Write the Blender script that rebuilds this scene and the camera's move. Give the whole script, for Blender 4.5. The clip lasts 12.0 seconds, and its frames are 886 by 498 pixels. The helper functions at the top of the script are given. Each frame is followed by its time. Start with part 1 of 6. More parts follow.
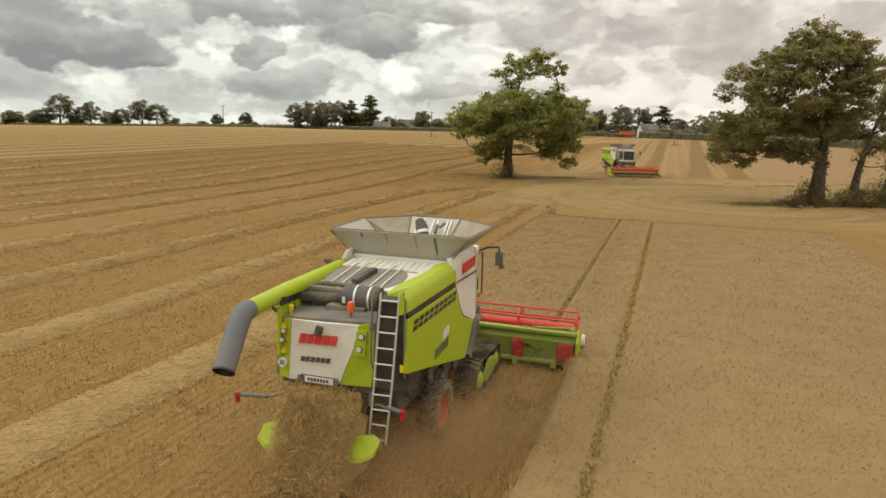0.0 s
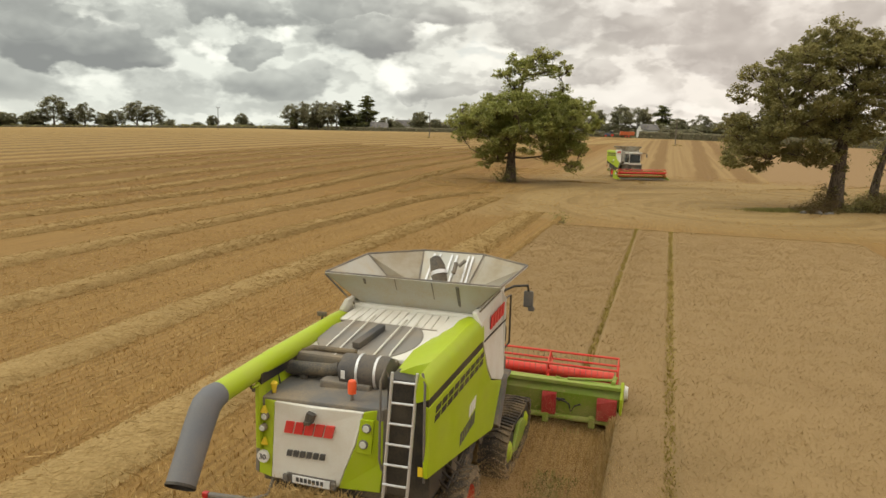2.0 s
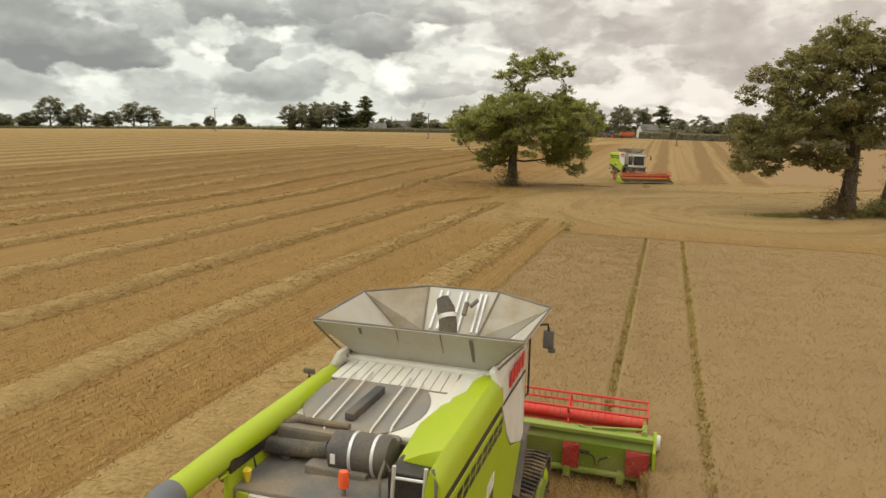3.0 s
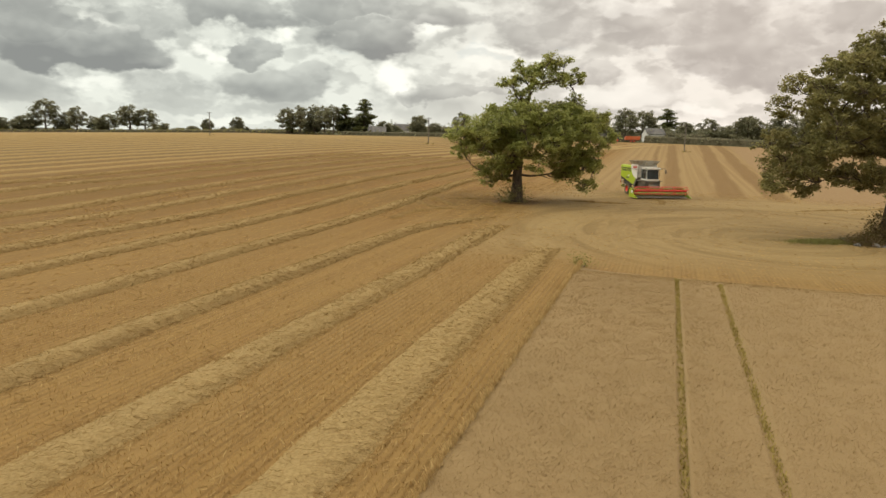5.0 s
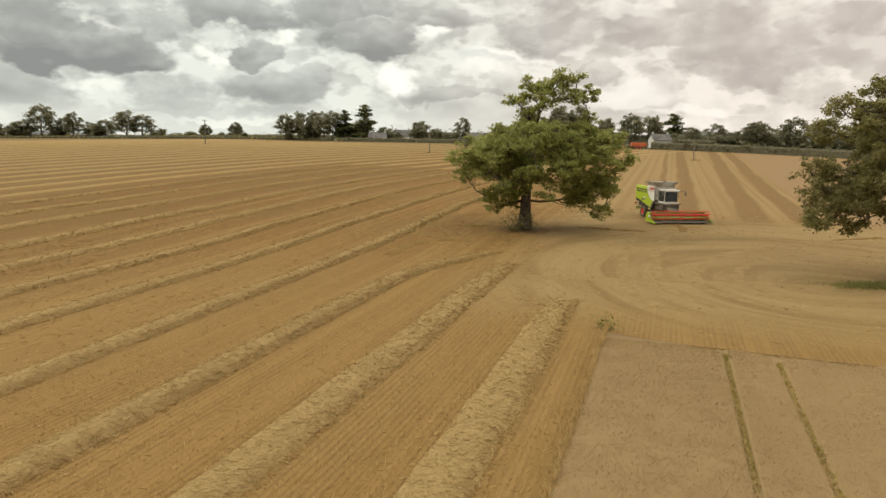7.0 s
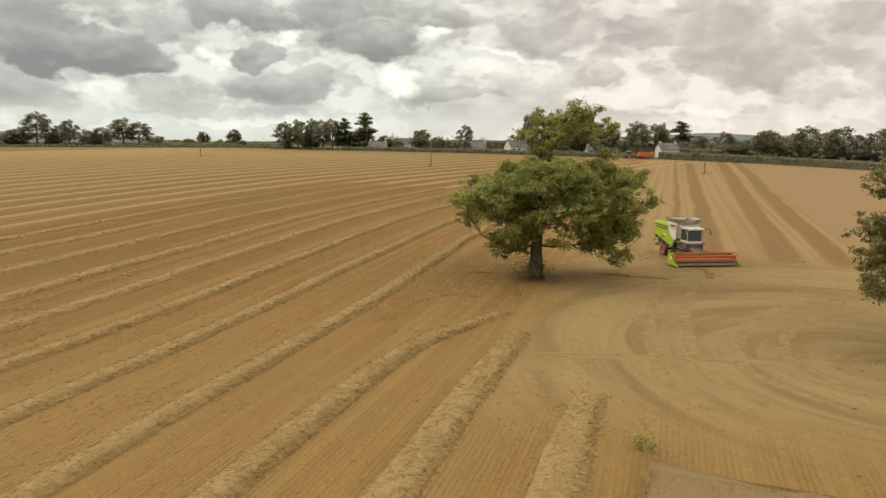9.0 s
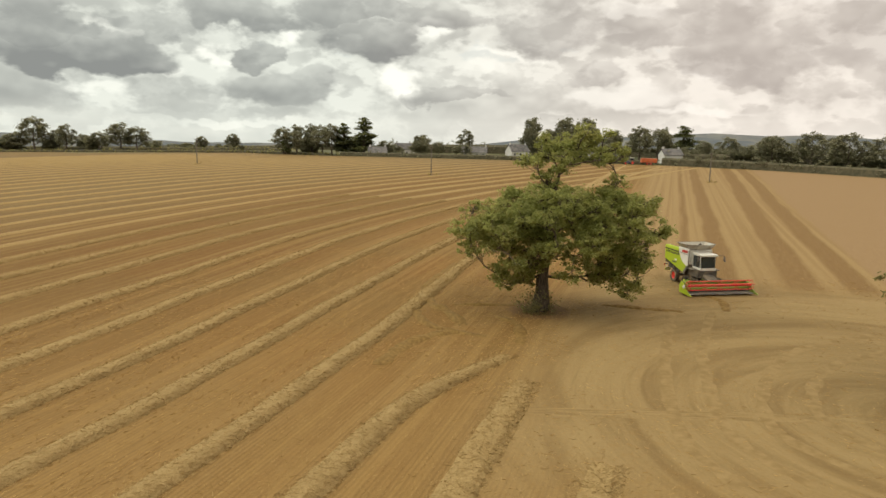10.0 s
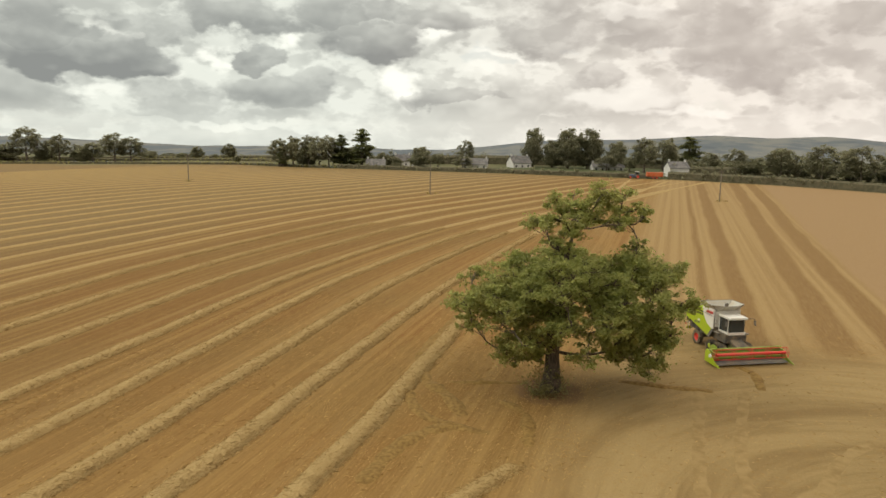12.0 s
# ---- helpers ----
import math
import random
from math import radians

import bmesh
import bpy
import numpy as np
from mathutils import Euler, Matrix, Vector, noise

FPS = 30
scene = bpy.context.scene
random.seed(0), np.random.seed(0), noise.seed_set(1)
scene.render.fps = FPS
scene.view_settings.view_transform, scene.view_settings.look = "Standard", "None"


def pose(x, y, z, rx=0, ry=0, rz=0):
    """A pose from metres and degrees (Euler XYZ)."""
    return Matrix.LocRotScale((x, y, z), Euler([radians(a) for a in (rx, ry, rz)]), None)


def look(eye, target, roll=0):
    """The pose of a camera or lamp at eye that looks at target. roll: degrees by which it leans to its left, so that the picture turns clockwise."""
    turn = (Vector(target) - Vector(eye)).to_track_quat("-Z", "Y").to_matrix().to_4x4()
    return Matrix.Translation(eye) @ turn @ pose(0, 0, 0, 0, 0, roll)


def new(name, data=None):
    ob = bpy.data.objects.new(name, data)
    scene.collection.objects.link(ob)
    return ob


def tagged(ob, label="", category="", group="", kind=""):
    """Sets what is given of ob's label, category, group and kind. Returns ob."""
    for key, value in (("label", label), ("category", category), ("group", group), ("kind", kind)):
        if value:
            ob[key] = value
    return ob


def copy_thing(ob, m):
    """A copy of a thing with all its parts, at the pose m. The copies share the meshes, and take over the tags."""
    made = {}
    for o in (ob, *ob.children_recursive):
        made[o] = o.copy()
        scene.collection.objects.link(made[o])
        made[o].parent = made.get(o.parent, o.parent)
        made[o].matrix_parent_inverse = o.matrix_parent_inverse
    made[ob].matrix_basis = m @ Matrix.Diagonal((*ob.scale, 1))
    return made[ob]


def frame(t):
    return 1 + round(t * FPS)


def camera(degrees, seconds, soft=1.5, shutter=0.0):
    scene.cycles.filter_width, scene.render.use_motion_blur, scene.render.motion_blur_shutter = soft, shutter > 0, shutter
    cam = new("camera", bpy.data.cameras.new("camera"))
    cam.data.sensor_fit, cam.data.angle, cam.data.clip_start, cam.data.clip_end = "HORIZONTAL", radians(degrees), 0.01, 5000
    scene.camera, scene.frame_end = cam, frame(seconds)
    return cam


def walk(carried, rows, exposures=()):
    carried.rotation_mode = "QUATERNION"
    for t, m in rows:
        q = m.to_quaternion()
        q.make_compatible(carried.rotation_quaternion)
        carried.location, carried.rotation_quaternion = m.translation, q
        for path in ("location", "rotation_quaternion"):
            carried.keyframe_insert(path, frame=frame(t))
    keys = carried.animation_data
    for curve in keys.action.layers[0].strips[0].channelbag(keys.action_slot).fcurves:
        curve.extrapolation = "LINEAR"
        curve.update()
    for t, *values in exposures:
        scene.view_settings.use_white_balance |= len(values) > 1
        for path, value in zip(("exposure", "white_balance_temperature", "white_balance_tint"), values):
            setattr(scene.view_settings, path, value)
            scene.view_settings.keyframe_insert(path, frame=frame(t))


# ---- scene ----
cam = camera(64.0, 12.0)
# seconds, place, yaw, pitch, roll
PATH = [
    (0.0, 0.920, 1.781, 7.298, 0.583, -9.752, 1.816),
    (0.5, 0.862, 2.440, 7.221, 0.527, -9.753, 1.771),
    (1.0, 0.720, 3.321, 7.288, 0.470, -9.753, 1.726),
    (1.5, 0.532, 4.329, 7.447, 0.413, -9.753, 1.682),
    (2.0, 0.342, 5.374, 7.646, 0.356, -9.754, 1.637),
    (2.5, 0.189, 6.560, 7.832, 0.299, -9.754, 1.592),
    (3.0, 0.114, 7.690, 7.975, 0.242, -9.755, 1.547),
    (4.0, 0.188, 11.130, 8.532, 0.265, -9.725, 1.541),
    (5.0, 0.356, 15.423, 9.301, 0.370, -9.683, 1.532),
    (5.5, 0.328, 17.260, 9.746, 0.397, -9.656, 1.495),
    (6.0, 0.299, 19.150, 10.263, 0.434, -9.629, 1.456),
    (6.5, 0.268, 21.092, 10.862, 0.479, -9.603, 1.415),
    (7.0, 0.231, 23.080, 11.550, 0.528, -9.580, 1.373),
    (8.0, 0.139, 27.184, 13.213, 0.624, -9.544, 1.294),
    (9.0, 0.022, 31.434, 15.247, 0.697, -9.522, 1.225),
    (9.5, -0.037, 33.606, 16.380, 0.721, -9.513, 1.195),
    (10.0, -0.088, 35.808, 17.566, 0.737, -9.504, 1.168),
    (10.5, -0.121, 38.038, 18.776, 0.748, -9.489, 1.141),
    (11.0, -0.121, 40.296, 19.973, 0.757, -9.465, 1.112),
    (11.5, -0.069, 42.584, 21.111, 0.773, -9.425, 1.077),
    (12.0, 0.055, 44.904, 22.133, 0.806, -9.362, 1.031),
]
walk(cam, [(t, pose(x, y, z, 90 + pitch, 0, yaw) @ pose(0, 0, 0, 0, 0, roll)) for t, x, y, z, yaw, pitch, roll in PATH])
# ---- light ----
SUN_ELEVATION, SUN_AZIMUTH = radians(38), radians(-90)   # azimuth from +y, positive to the right
scene.view_settings.exposure = 0.23

world = bpy.data.worlds.new("world")
scene.world = world
world.use_nodes = True


def sky_nodes():
    """Broken cumulus cover over a pale sky, with grey-based masses and bright gaps between them."""
    nt = world.node_tree
    nt.nodes.clear()
    N, L = nt.nodes.new, nt.links.new

    def math_(op, a, b=None, clamp=False):
        n = N("ShaderNodeMath")
        n.operation, n.use_clamp = op, clamp
        for k, v in enumerate((a, b)):
            if v is None:
                continue
            if isinstance(v, (int, float)):
                n.inputs[k].default_value = v
            else:
                L(v, n.inputs[k])
        return n.outputs[0]

    def mix_(f, a, b, blend="MIX"):
        n = N("ShaderNodeMix")
        n.data_type, n.blend_type = "RGBA", blend
        for k, v in ((0, f), (6, a), (7, b)):
            if isinstance(v, (int, float)):
                n.inputs[k].default_value = v
            elif isinstance(v, tuple):
                n.inputs[k].default_value = (*v, 1)
            else:
                L(v, n.inputs[k])
        return n.outputs[2]

    def ramp_(f, a, b):
        n = N("ShaderNodeMapRange")
        n.interpolation_type = "SMOOTHSTEP"
        L(f, n.inputs[0])
        n.inputs[1].default_value, n.inputs[2].default_value = a, b
        return n.outputs[0]

    def vec_(op, a, b):
        n = N("ShaderNodeVectorMath")
        n.operation = op
        L(a, n.inputs[0])
        if isinstance(b, tuple):
            n.inputs[1].default_value = b
        elif b is not None:
            L(b, n.inputs[1])
        return n

    out, bg = N("ShaderNodeOutputWorld"), N("ShaderNodeBackground")
    sky = N("ShaderNodeTexSky")
    sky.sky_type, sky.sun_disc = "NISHITA", False
    sky.sun_elevation, sky.sun_rotation = SUN_ELEVATION, SUN_AZIMUTH
    tc = N("ShaderNodeTexCoord")
    sep = N("ShaderNodeSeparateXYZ")
    L(tc.outputs["Generated"], sep.inputs[0])
    # bearing and height above the horizon
    at = N("ShaderNodeCombineXYZ")
    L(math_("ARCTAN2", sep.outputs[0], sep.outputs[1]), at.inputs[0])
    L(sep.outputs[2], at.inputs[1])

    def fbm(scale, detail, rough, stretch, off, dist=0.0, colour=False):
        m = N("ShaderNodeMapping")
        m.inputs["Scale"].default_value, m.inputs["Location"].default_value = stretch, off
        L(at.outputs[0], m.inputs[0])
        n = N("ShaderNodeTexNoise")
        n.inputs["Scale"].default_value, n.inputs["Detail"].default_value = scale, detail
        n.inputs["Roughness"].default_value, n.inputs["Distortion"].default_value = rough, dist
        L(m.outputs[0], n.inputs["Vector"])
        return n.outputs["Color" if colour else "Fac"]

    bearing = math_("ARCTAN2", sep.outputs[0], sep.outputs[1])

    def drift(scale, detail, off, amount):
        c = vec_("SUBTRACT", fbm(scale, detail, 0.55, (1.0, 1.6, 1.0), off, 0.0, True), (0.5, 0.5, 0.5))
        return vec_("MULTIPLY", c.outputs[0], (amount, amount * 0.5, 0.0)).outputs[0]

    # outlines are pushed about at two scales: whole bulges, then ragged wisps
    where = vec_("ADD", vec_("ADD", at.outputs[0], drift(8.0, 4, (2.0, 5.0, 0.0), 0.17)).outputs[0], drift(30.0, 6, (7.0, 1.0, 0.0), 0.055)).outputs[0]
    heap = fbm(10.0, 7, 0.50, (1.0, 1.5, 1.0), (4.1, 1.9, 0.0))
    soft = fbm(10.0, 3, 0.45, (1.0, 1.5, 1.0), (4.1, 1.9, 0.0))
    soft_above = fbm(10.0, 3, 0.45, (1.0, 1.5, 1.0), (4.1, 1.9 + 0.018, 0.0))
    veil = fbm(17.0, 7, 0.50, (1.0, 2.0, 1.0), (0.7, 3.3, 0.0))
    relief = math_("MULTIPLY", math_("SUBTRACT", soft, soft_above), 3.2)       # crests catch the light

    def mass(a, e, ra, re, weight):
        d = vec_("MULTIPLY", vec_("SUBTRACT", where, (a, e, 0.0)).outputs[0], (1 / ra, 1 / re, 0.0))
        ln = vec_("LENGTH", d.outputs[0], None).outputs["Value"]
        f = math_("ADD", math_("SUBTRACT", 1.0, ln), math_("MULTIPLY", math_("SUBTRACT", heap, 0.5), 1.9))
        y = N("ShaderNodeSeparateXYZ")
        L(d.outputs[0], y.inputs[0])
        return f, y.outputs[1], weight

    def either(a, b):
        return b if a is None else math_("MAXIMUM", a, b)

    grey_f = light_f = None
    for row in GREY_MASSES:                # each darkens towards its flat base
        f, up, weight = mass(*row)
        shade = math_("ADD", math_("MULTIPLY", up, -0.30), 0.74, True)
        grey_f = either(grey_f, math_("MULTIPLY", math_("MULTIPLY", ramp_(f, -0.02, 0.30), shade), weight))
    for row in LIGHT_GAPS:
        f, up, weight = mass(*row)
        light_f = either(light_f, math_("MULTIPLY", ramp_(f, -0.15, 0.60), weight))
    warm = ramp_(bearing, -0.25, 0.40)
    grey = mix_(warm, (2.45, 2.55, 2.42), (3.9, 3.4, 3.05))
    base = mix_(warm, (4.6, 4.75, 4.3), (5.2, 4.65, 4.1))
    pale = mix_(warm, (7.3, 7.5, 6.7), (8.2, 7.5, 6.65))
    gap = mix_(warm, (9.2, 9.3, 8.3), (9.5, 8.8, 7.9))
    # two overlapping layers with crisp edges, softly modelled inside
    upper = math_("MULTIPLY", ramp_(heap, 0.44, 0.56), 0.85)
    lower = math_("MULTIPLY", ramp_(veil, 0.46, 0.57), 0.65)
    tone = mix_(math_("SUBTRACT", math_("MAXIMUM", upper, lower), relief, True), pale, base)
    tone = mix_(math_("MULTIPLY", ramp_(math_("ADD", veil, heap), 0.80, 0.70), 0.45), tone, mix_(0.35, pale, sky.outputs[0]))
    tone = mix_(light_f, tone, gap)
    tone = mix_(math_("SUBTRACT", math_("MULTIPLY", grey_f, 1.15), math_("MULTIPLY", math_("MULTIPLY", relief, grey_f), 0.7), True), tone, grey)
    low = ramp_(sep.outputs[2], 0.040, 0.004)             # thin bright layers near the horizon
    tone = mix_(math_("MULTIPLY", low, 0.45), tone, mix_(ramp_(fbm(6.0, 6, 0.55, (1.0, 6.0, 1.0), (3.0, 8.0, 0.0)), 0.38, 0.62), pale, mix_(0.15, gap, sky.outputs[0])))
    # an overcast sky is brighter overhead than low down
    high = math_("ADD", 1.0, math_("MULTIPLY", ramp_(sep.outputs[2], 0.24, 0.85), OVERHEAD))
    lifted = N("ShaderNodeVectorMath")
    lifted.operation = "SCALE"
    L(tone, lifted.inputs[0])
    L(high, lifted.inputs["Scale"])
    bg.inputs["Strength"].default_value = 0.1
    L(lifted.outputs[0], bg.inputs["Color"])
    L(bg.outputs[0], out.inputs["Surface"])


# cloud masses and bright gaps: bearing, height, half width, half height, weight
OVERHEAD = 1.1
GREY_MASSES = [(-0.485, 0.087, 0.151, 0.035, 1.0), (-0.53, 0.118, 0.088, 0.035, 0.8), (-0.414, 0.123, 0.072, 0.031, 0.5), (-0.283, 0.103, 0.041, 0.022, 0.8), (-0.291, 0.142, 0.112, 0.024, 0.7),
               (-0.122, 0.113, 0.096, 0.038, 0.85), (-0.22, 0.058, 0.08, 0.027, 0.6), (-0.349, 0.048, 0.08, 0.031, 0.4), (-0.53, 0.035, 0.06, 0.024, 0.5), (-0.115, 0.155, 0.104, 0.022, 0.6),
               (-0.016, 0.153, 0.068, 0.024, 0.65), (-0.004, 0.043, 0.088, 0.009, 0.5), (0.115, 0.134, 0.088, 0.038, 0.5), (0.276, 0.136, 0.12, 0.033, 0.45), (0.356, 0.085, 0.088, 0.027, 0.55),
               (0.192, 0.087, 0.049, 0.017, 0.5), (0.454, 0.125, 0.135, 0.047, 0.4), (-0.322, 0.022, 0.127, 0.01, 0.4)]
LIGHT_GAPS = [(-0.074, 0.071, 0.04, 0.033, 1), (-0.24, 0.12, 0.027, 0.016, 0.9), (-0.32, 0.094, 0.032, 0.013, 0.85), (-0.462, 0.12, 0.016, 0.024, 0.6), (-0.396, 0.074, 0.056, 0.009, 0.7),
              (0.07, 0.108, 0.064, 0.009, 0.8), (-0.026, 0.128, 0.036, 0.024, 0.9), (0.231, 0.159, 0.072, 0.01, 0.6), (0.481, 0.157, 0.096, 0.01, 0.8), (0.033, 0.087, 0.044, 0.013, 0.6),
              (0.217, 0.054, 0.064, 0.016, 0.6), (0.319, 0.037, 0.088, 0.009, 0.6), (0.316, 0.075, 0.032, 0.009, 0.6), (-0.449, 0.046, 0.048, 0.009, 0.6), (-0.286, 0.008, 0.096, 0.006, 0.6)]
sky_nodes()
sun = new("sun", bpy.data.lights.new("sun", "SUN"))
sun.data.energy, sun.data.angle, sun.data.color = 1.05, radians(28), (1.0, 0.92, 0.785)
sun.matrix_world = look(Vector((math.sin(SUN_AZIMUTH) * math.cos(SUN_ELEVATION), math.cos(SUN_AZIMUTH) * math.cos(SUN_ELEVATION), math.sin(SUN_ELEVATION))) * 300, (0, 0, 0))

# ---- materials ----


class Nodes:
    """A material's node tree with brief calls for the nodes used here."""

    def __init__(self, name):
        self.mat = bpy.data.materials.new(name)
        self.mat.use_nodes = True
        self.nt = self.mat.node_tree
        self.bsdf = self.nt.nodes["Principled BSDF"]
        self.tc = self.nt.nodes.new("ShaderNodeTexCoord")

    def put(self, socket, v):
        if isinstance(v, tuple):
            socket.default_value = (*v, 1) if len(v) == 3 and len(socket.default_value) == 4 else v
        elif isinstance(v, (int, float)):
            socket.default_value = v
        else:
            self.nt.links.new(v, socket)

    def noise(self, scale, detail=4, rough=0.55, vec=None, stretch=None, dist=0.0):
        v = vec or self.tc.outputs["Object"]
        if stretch:
            m = self.nt.nodes.new("ShaderNodeMapping")
            m.inputs["Scale"].default_value = stretch
            self.nt.links.new(v, m.inputs[0])
            v = m.outputs[0]
        n = self.nt.nodes.new("ShaderNodeTexNoise")
        n.inputs["Scale"].default_value, n.inputs["Detail"].default_value = scale, detail
        n.inputs["Roughness"].default_value, n.inputs["Distortion"].default_value = rough, dist
        self.nt.links.new(v, n.inputs["Vector"])
        return n.outputs["Fac"]

    def ramp(self, f, a, b, lo=0.0, hi=1.0):
        n = self.nt.nodes.new("ShaderNodeMapRange")
        n.interpolation_type = "SMOOTHSTEP"
        self.nt.links.new(f, n.inputs[0])
        for k, v in zip((1, 2, 3, 4), (a, b, lo, hi)):
            n.inputs[k].default_value = v
        return n.outputs[0]

    def math(self, op, a, b=0.0, clamp=False):
        n = self.nt.nodes.new("ShaderNodeMath")
        n.operation, n.use_clamp = op, clamp
        self.put(n.inputs[0], a)
        self.put(n.inputs[1], b)
        return n.outputs[0]

    def mix(self, f, a, b, blend="MIX"):
        n = self.nt.nodes.new("ShaderNodeMix")
        n.data_type, n.blend_type = "RGBA", blend
        self.put(n.inputs[0], f)
        self.put(n.inputs[6], a)
        self.put(n.inputs[7], b)
        return n.outputs[2]

    def bump(self, h, strength, distance):
        n = self.nt.nodes.new("ShaderNodeBump")
        n.inputs["Strength"].default_value, n.inputs["Distance"].default_value = strength, distance
        self.nt.links.new(h, n.inputs["Height"])
        self.nt.links.new(n.outputs[0], self.bsdf.inputs["Normal"])

    def random(self, per_island=False):
        n = self.nt.nodes.new("ShaderNodeNewGeometry" if per_island else "ShaderNodeObjectInfo")
        return n.outputs["Random Per Island" if per_island else "Random"]

    def done(self, color, rough=0.8, metal=0.0, spec=0.4):
        self.put(self.bsdf.inputs["Base Color"], color)
        self.put(self.bsdf.inputs["Roughness"], rough)
        self.put(self.bsdf.inputs["Metallic"], metal)
        self.bsdf.inputs["Specular IOR Level"].default_value = spec
        return self.mat


DUST = (0.46, 0.34, 0.19)


def paint(name, col, rough=0.4, dust=0.35, metal=0.0, bump=0.0):
    """Machine paint, metal or plastic with harvest dust lying on it in patches and grain."""
    n = Nodes(name)
    a = n.noise(1.3, 5, 0.6)
    b = n.noise(38, 3, 0.6)
    f = n.math("MULTIPLY", n.ramp(n.math("ADD", n.math("MULTIPLY", a, 0.7), n.math("MULTIPLY", b, 0.3)), 0.36, 0.68), dust)
    if bump:
        n.bump(b, bump, 0.01)
    return n.done(n.mix(f, col, DUST), n.math("ADD", n.math("MULTIPLY", f, 0.9), rough, clamp=True), metal)


M_lime = paint("lime_paint", (0.335, 0.435, 0.004), 0.42, 0.14)
M_green = paint("mid_green_paint", (0.20, 0.30, 0.02), 0.45, 0.45)
M_white = paint("pale_grey_paint", (0.66, 0.645, 0.585), 0.42, 0.28)
M_panel = paint("tank_sheet_metal", (0.42, 0.415, 0.37), 0.45, 0.55, 0.15)
M_slate = paint("slate_grey_plastic", (0.105, 0.103, 0.10), 0.6, 0.42)
M_spout = paint("slate_grey_rubber", (0.125, 0.128, 0.136), 0.6, 0.14)
M_drum = paint("black_ribbed_plastic", (0.05, 0.051, 0.055), 0.5, 0.25)
M_screen = paint("dusty_perforated_screen", (0.20, 0.19, 0.172), 0.75, 0.28, 0.0, 0.3)
M_dark = paint("dark_chassis_paint", (0.035, 0.035, 0.035), 0.6, 0.40)
M_black = paint("black_plastic", (0.016, 0.016, 0.017), 0.5, 0.15)
M_red = paint("red_paint", (0.62, 0.025, 0.018), 0.4, 0.18)
M_red_dark = paint("dark_red_cover", (0.36, 0.015, 0.018), 0.5, 0.2)
M_alu = paint("aluminium", (0.66, 0.66, 0.66), 0.35, 0.18, 0.6)
M_rubber = paint("tyre_rubber", (0.028, 0.027, 0.026), 0.8, 0.6, 0.0, 0.4)
M_letter_red = paint("red_marking", (0.60, 0.03, 0.03), 0.45, 0.12)
M_letter_dark = paint("dark_marking", (0.05, 0.055, 0.06), 0.45, 0.12)
M_plate = paint("pale_plate", (0.7, 0.7, 0.68), 0.4, 0.25)
M_orange = paint("orange_lens", (0.78, 0.10, 0.03), 0.25, 0.1)
M_redlens = paint("red_lens", (0.40, 0.010, 0.012), 0.2, 0.1)
M_lens = paint("clear_lens", (0.55, 0.56, 0.5), 0.15, 0.1)
M_yellow = paint("yellow_plastic", (0.7, 0.5, 0.02), 0.5, 0.15)


def glass_dark():
    n = Nodes("cab_glass")
    n.bsdf.inputs["Transmission Weight"].default_value = 0.35
    return n.done((0.05, 0.06, 0.06), 0.05)


M_glass = glass_dark()


def perforated():
    """Punched sheet of the tank's corner flaps, through which the field shows faintly."""
    n = Nodes("perforated_sheet")
    n.done(n.mix(n.ramp(n.noise(2.0, 4, 0.6), 0.3, 0.7), (0.40, 0.37, 0.30), (0.32, 0.26, 0.17)), 0.5, 0.2)
    clear = n.nt.nodes.new("ShaderNodeBsdfTransparent")
    both = n.nt.nodes.new("ShaderNodeMixShader")
    both.inputs[0].default_value = 0.32
    n.nt.links.new(n.bsdf.outputs[0], both.inputs[1])
    n.nt.links.new(clear.outputs[0], both.inputs[2])
    n.nt.links.new(both.outputs[0], n.nt.nodes["Material Output"].inputs["Surface"])
    return n.mat


M_perforated = perforated()


def straw(name, base, dry, scale=7.0, island=False, relief=0.0):
    n = Nodes(name)
    f = n.ramp(n.noise(scale, 4, 0.6), 0.3, 0.7)
    if island:
        f = n.math("ADD", n.math("MULTIPLY", f, 0.45), n.math("MULTIPLY", n.random(True), 0.55))
    if relief:
        n.bump(n.noise(scale * 1.6, 5, 0.7, None, None, 0.8), relief, 0.07)
    return n.done(n.mix(f, base, dry), 0.8, 0.0, 0.08)


M_straw = straw("loose_straw", (0.25, 0.162, 0.058), (0.46, 0.325, 0.142), 2.0, True)
M_straw_bed = straw("straw_bed", (0.262, 0.178, 0.070), (0.375, 0.262, 0.113), 9.0, False, 0.5)
M_wisp_bed = straw("falling_straw", (0.42, 0.29, 0.12), (0.66, 0.48, 0.22), 14.0)
# loose straw; also the sunlit look of the crop's long edges
M_wisp = straw("pale_straw_and_lit_edge", (0.34, 0.225, 0.085), (0.58, 0.41, 0.18), 2.0, True)
M_swath = straw("weathered_straw", (0.29, 0.195, 0.077), (0.415, 0.287, 0.120), 2.0, True)
M_wheat = straw("standing_wheat", (0.275, 0.184, 0.081), (0.335, 0.231, 0.105), 0.35, True)
M_stub = straw("cut_stubble", (0.26, 0.15, 0.045), (0.52, 0.35, 0.14), 0.5, True)
M_cutweed = straw("fresh_green_weeds", (0.15, 0.155, 0.035), (0.28, 0.25, 0.075), 0.5, True)
M_weed = straw("green_weeds", (0.245, 0.190, 0.050), (0.38, 0.290, 0.092), 0.25, True)


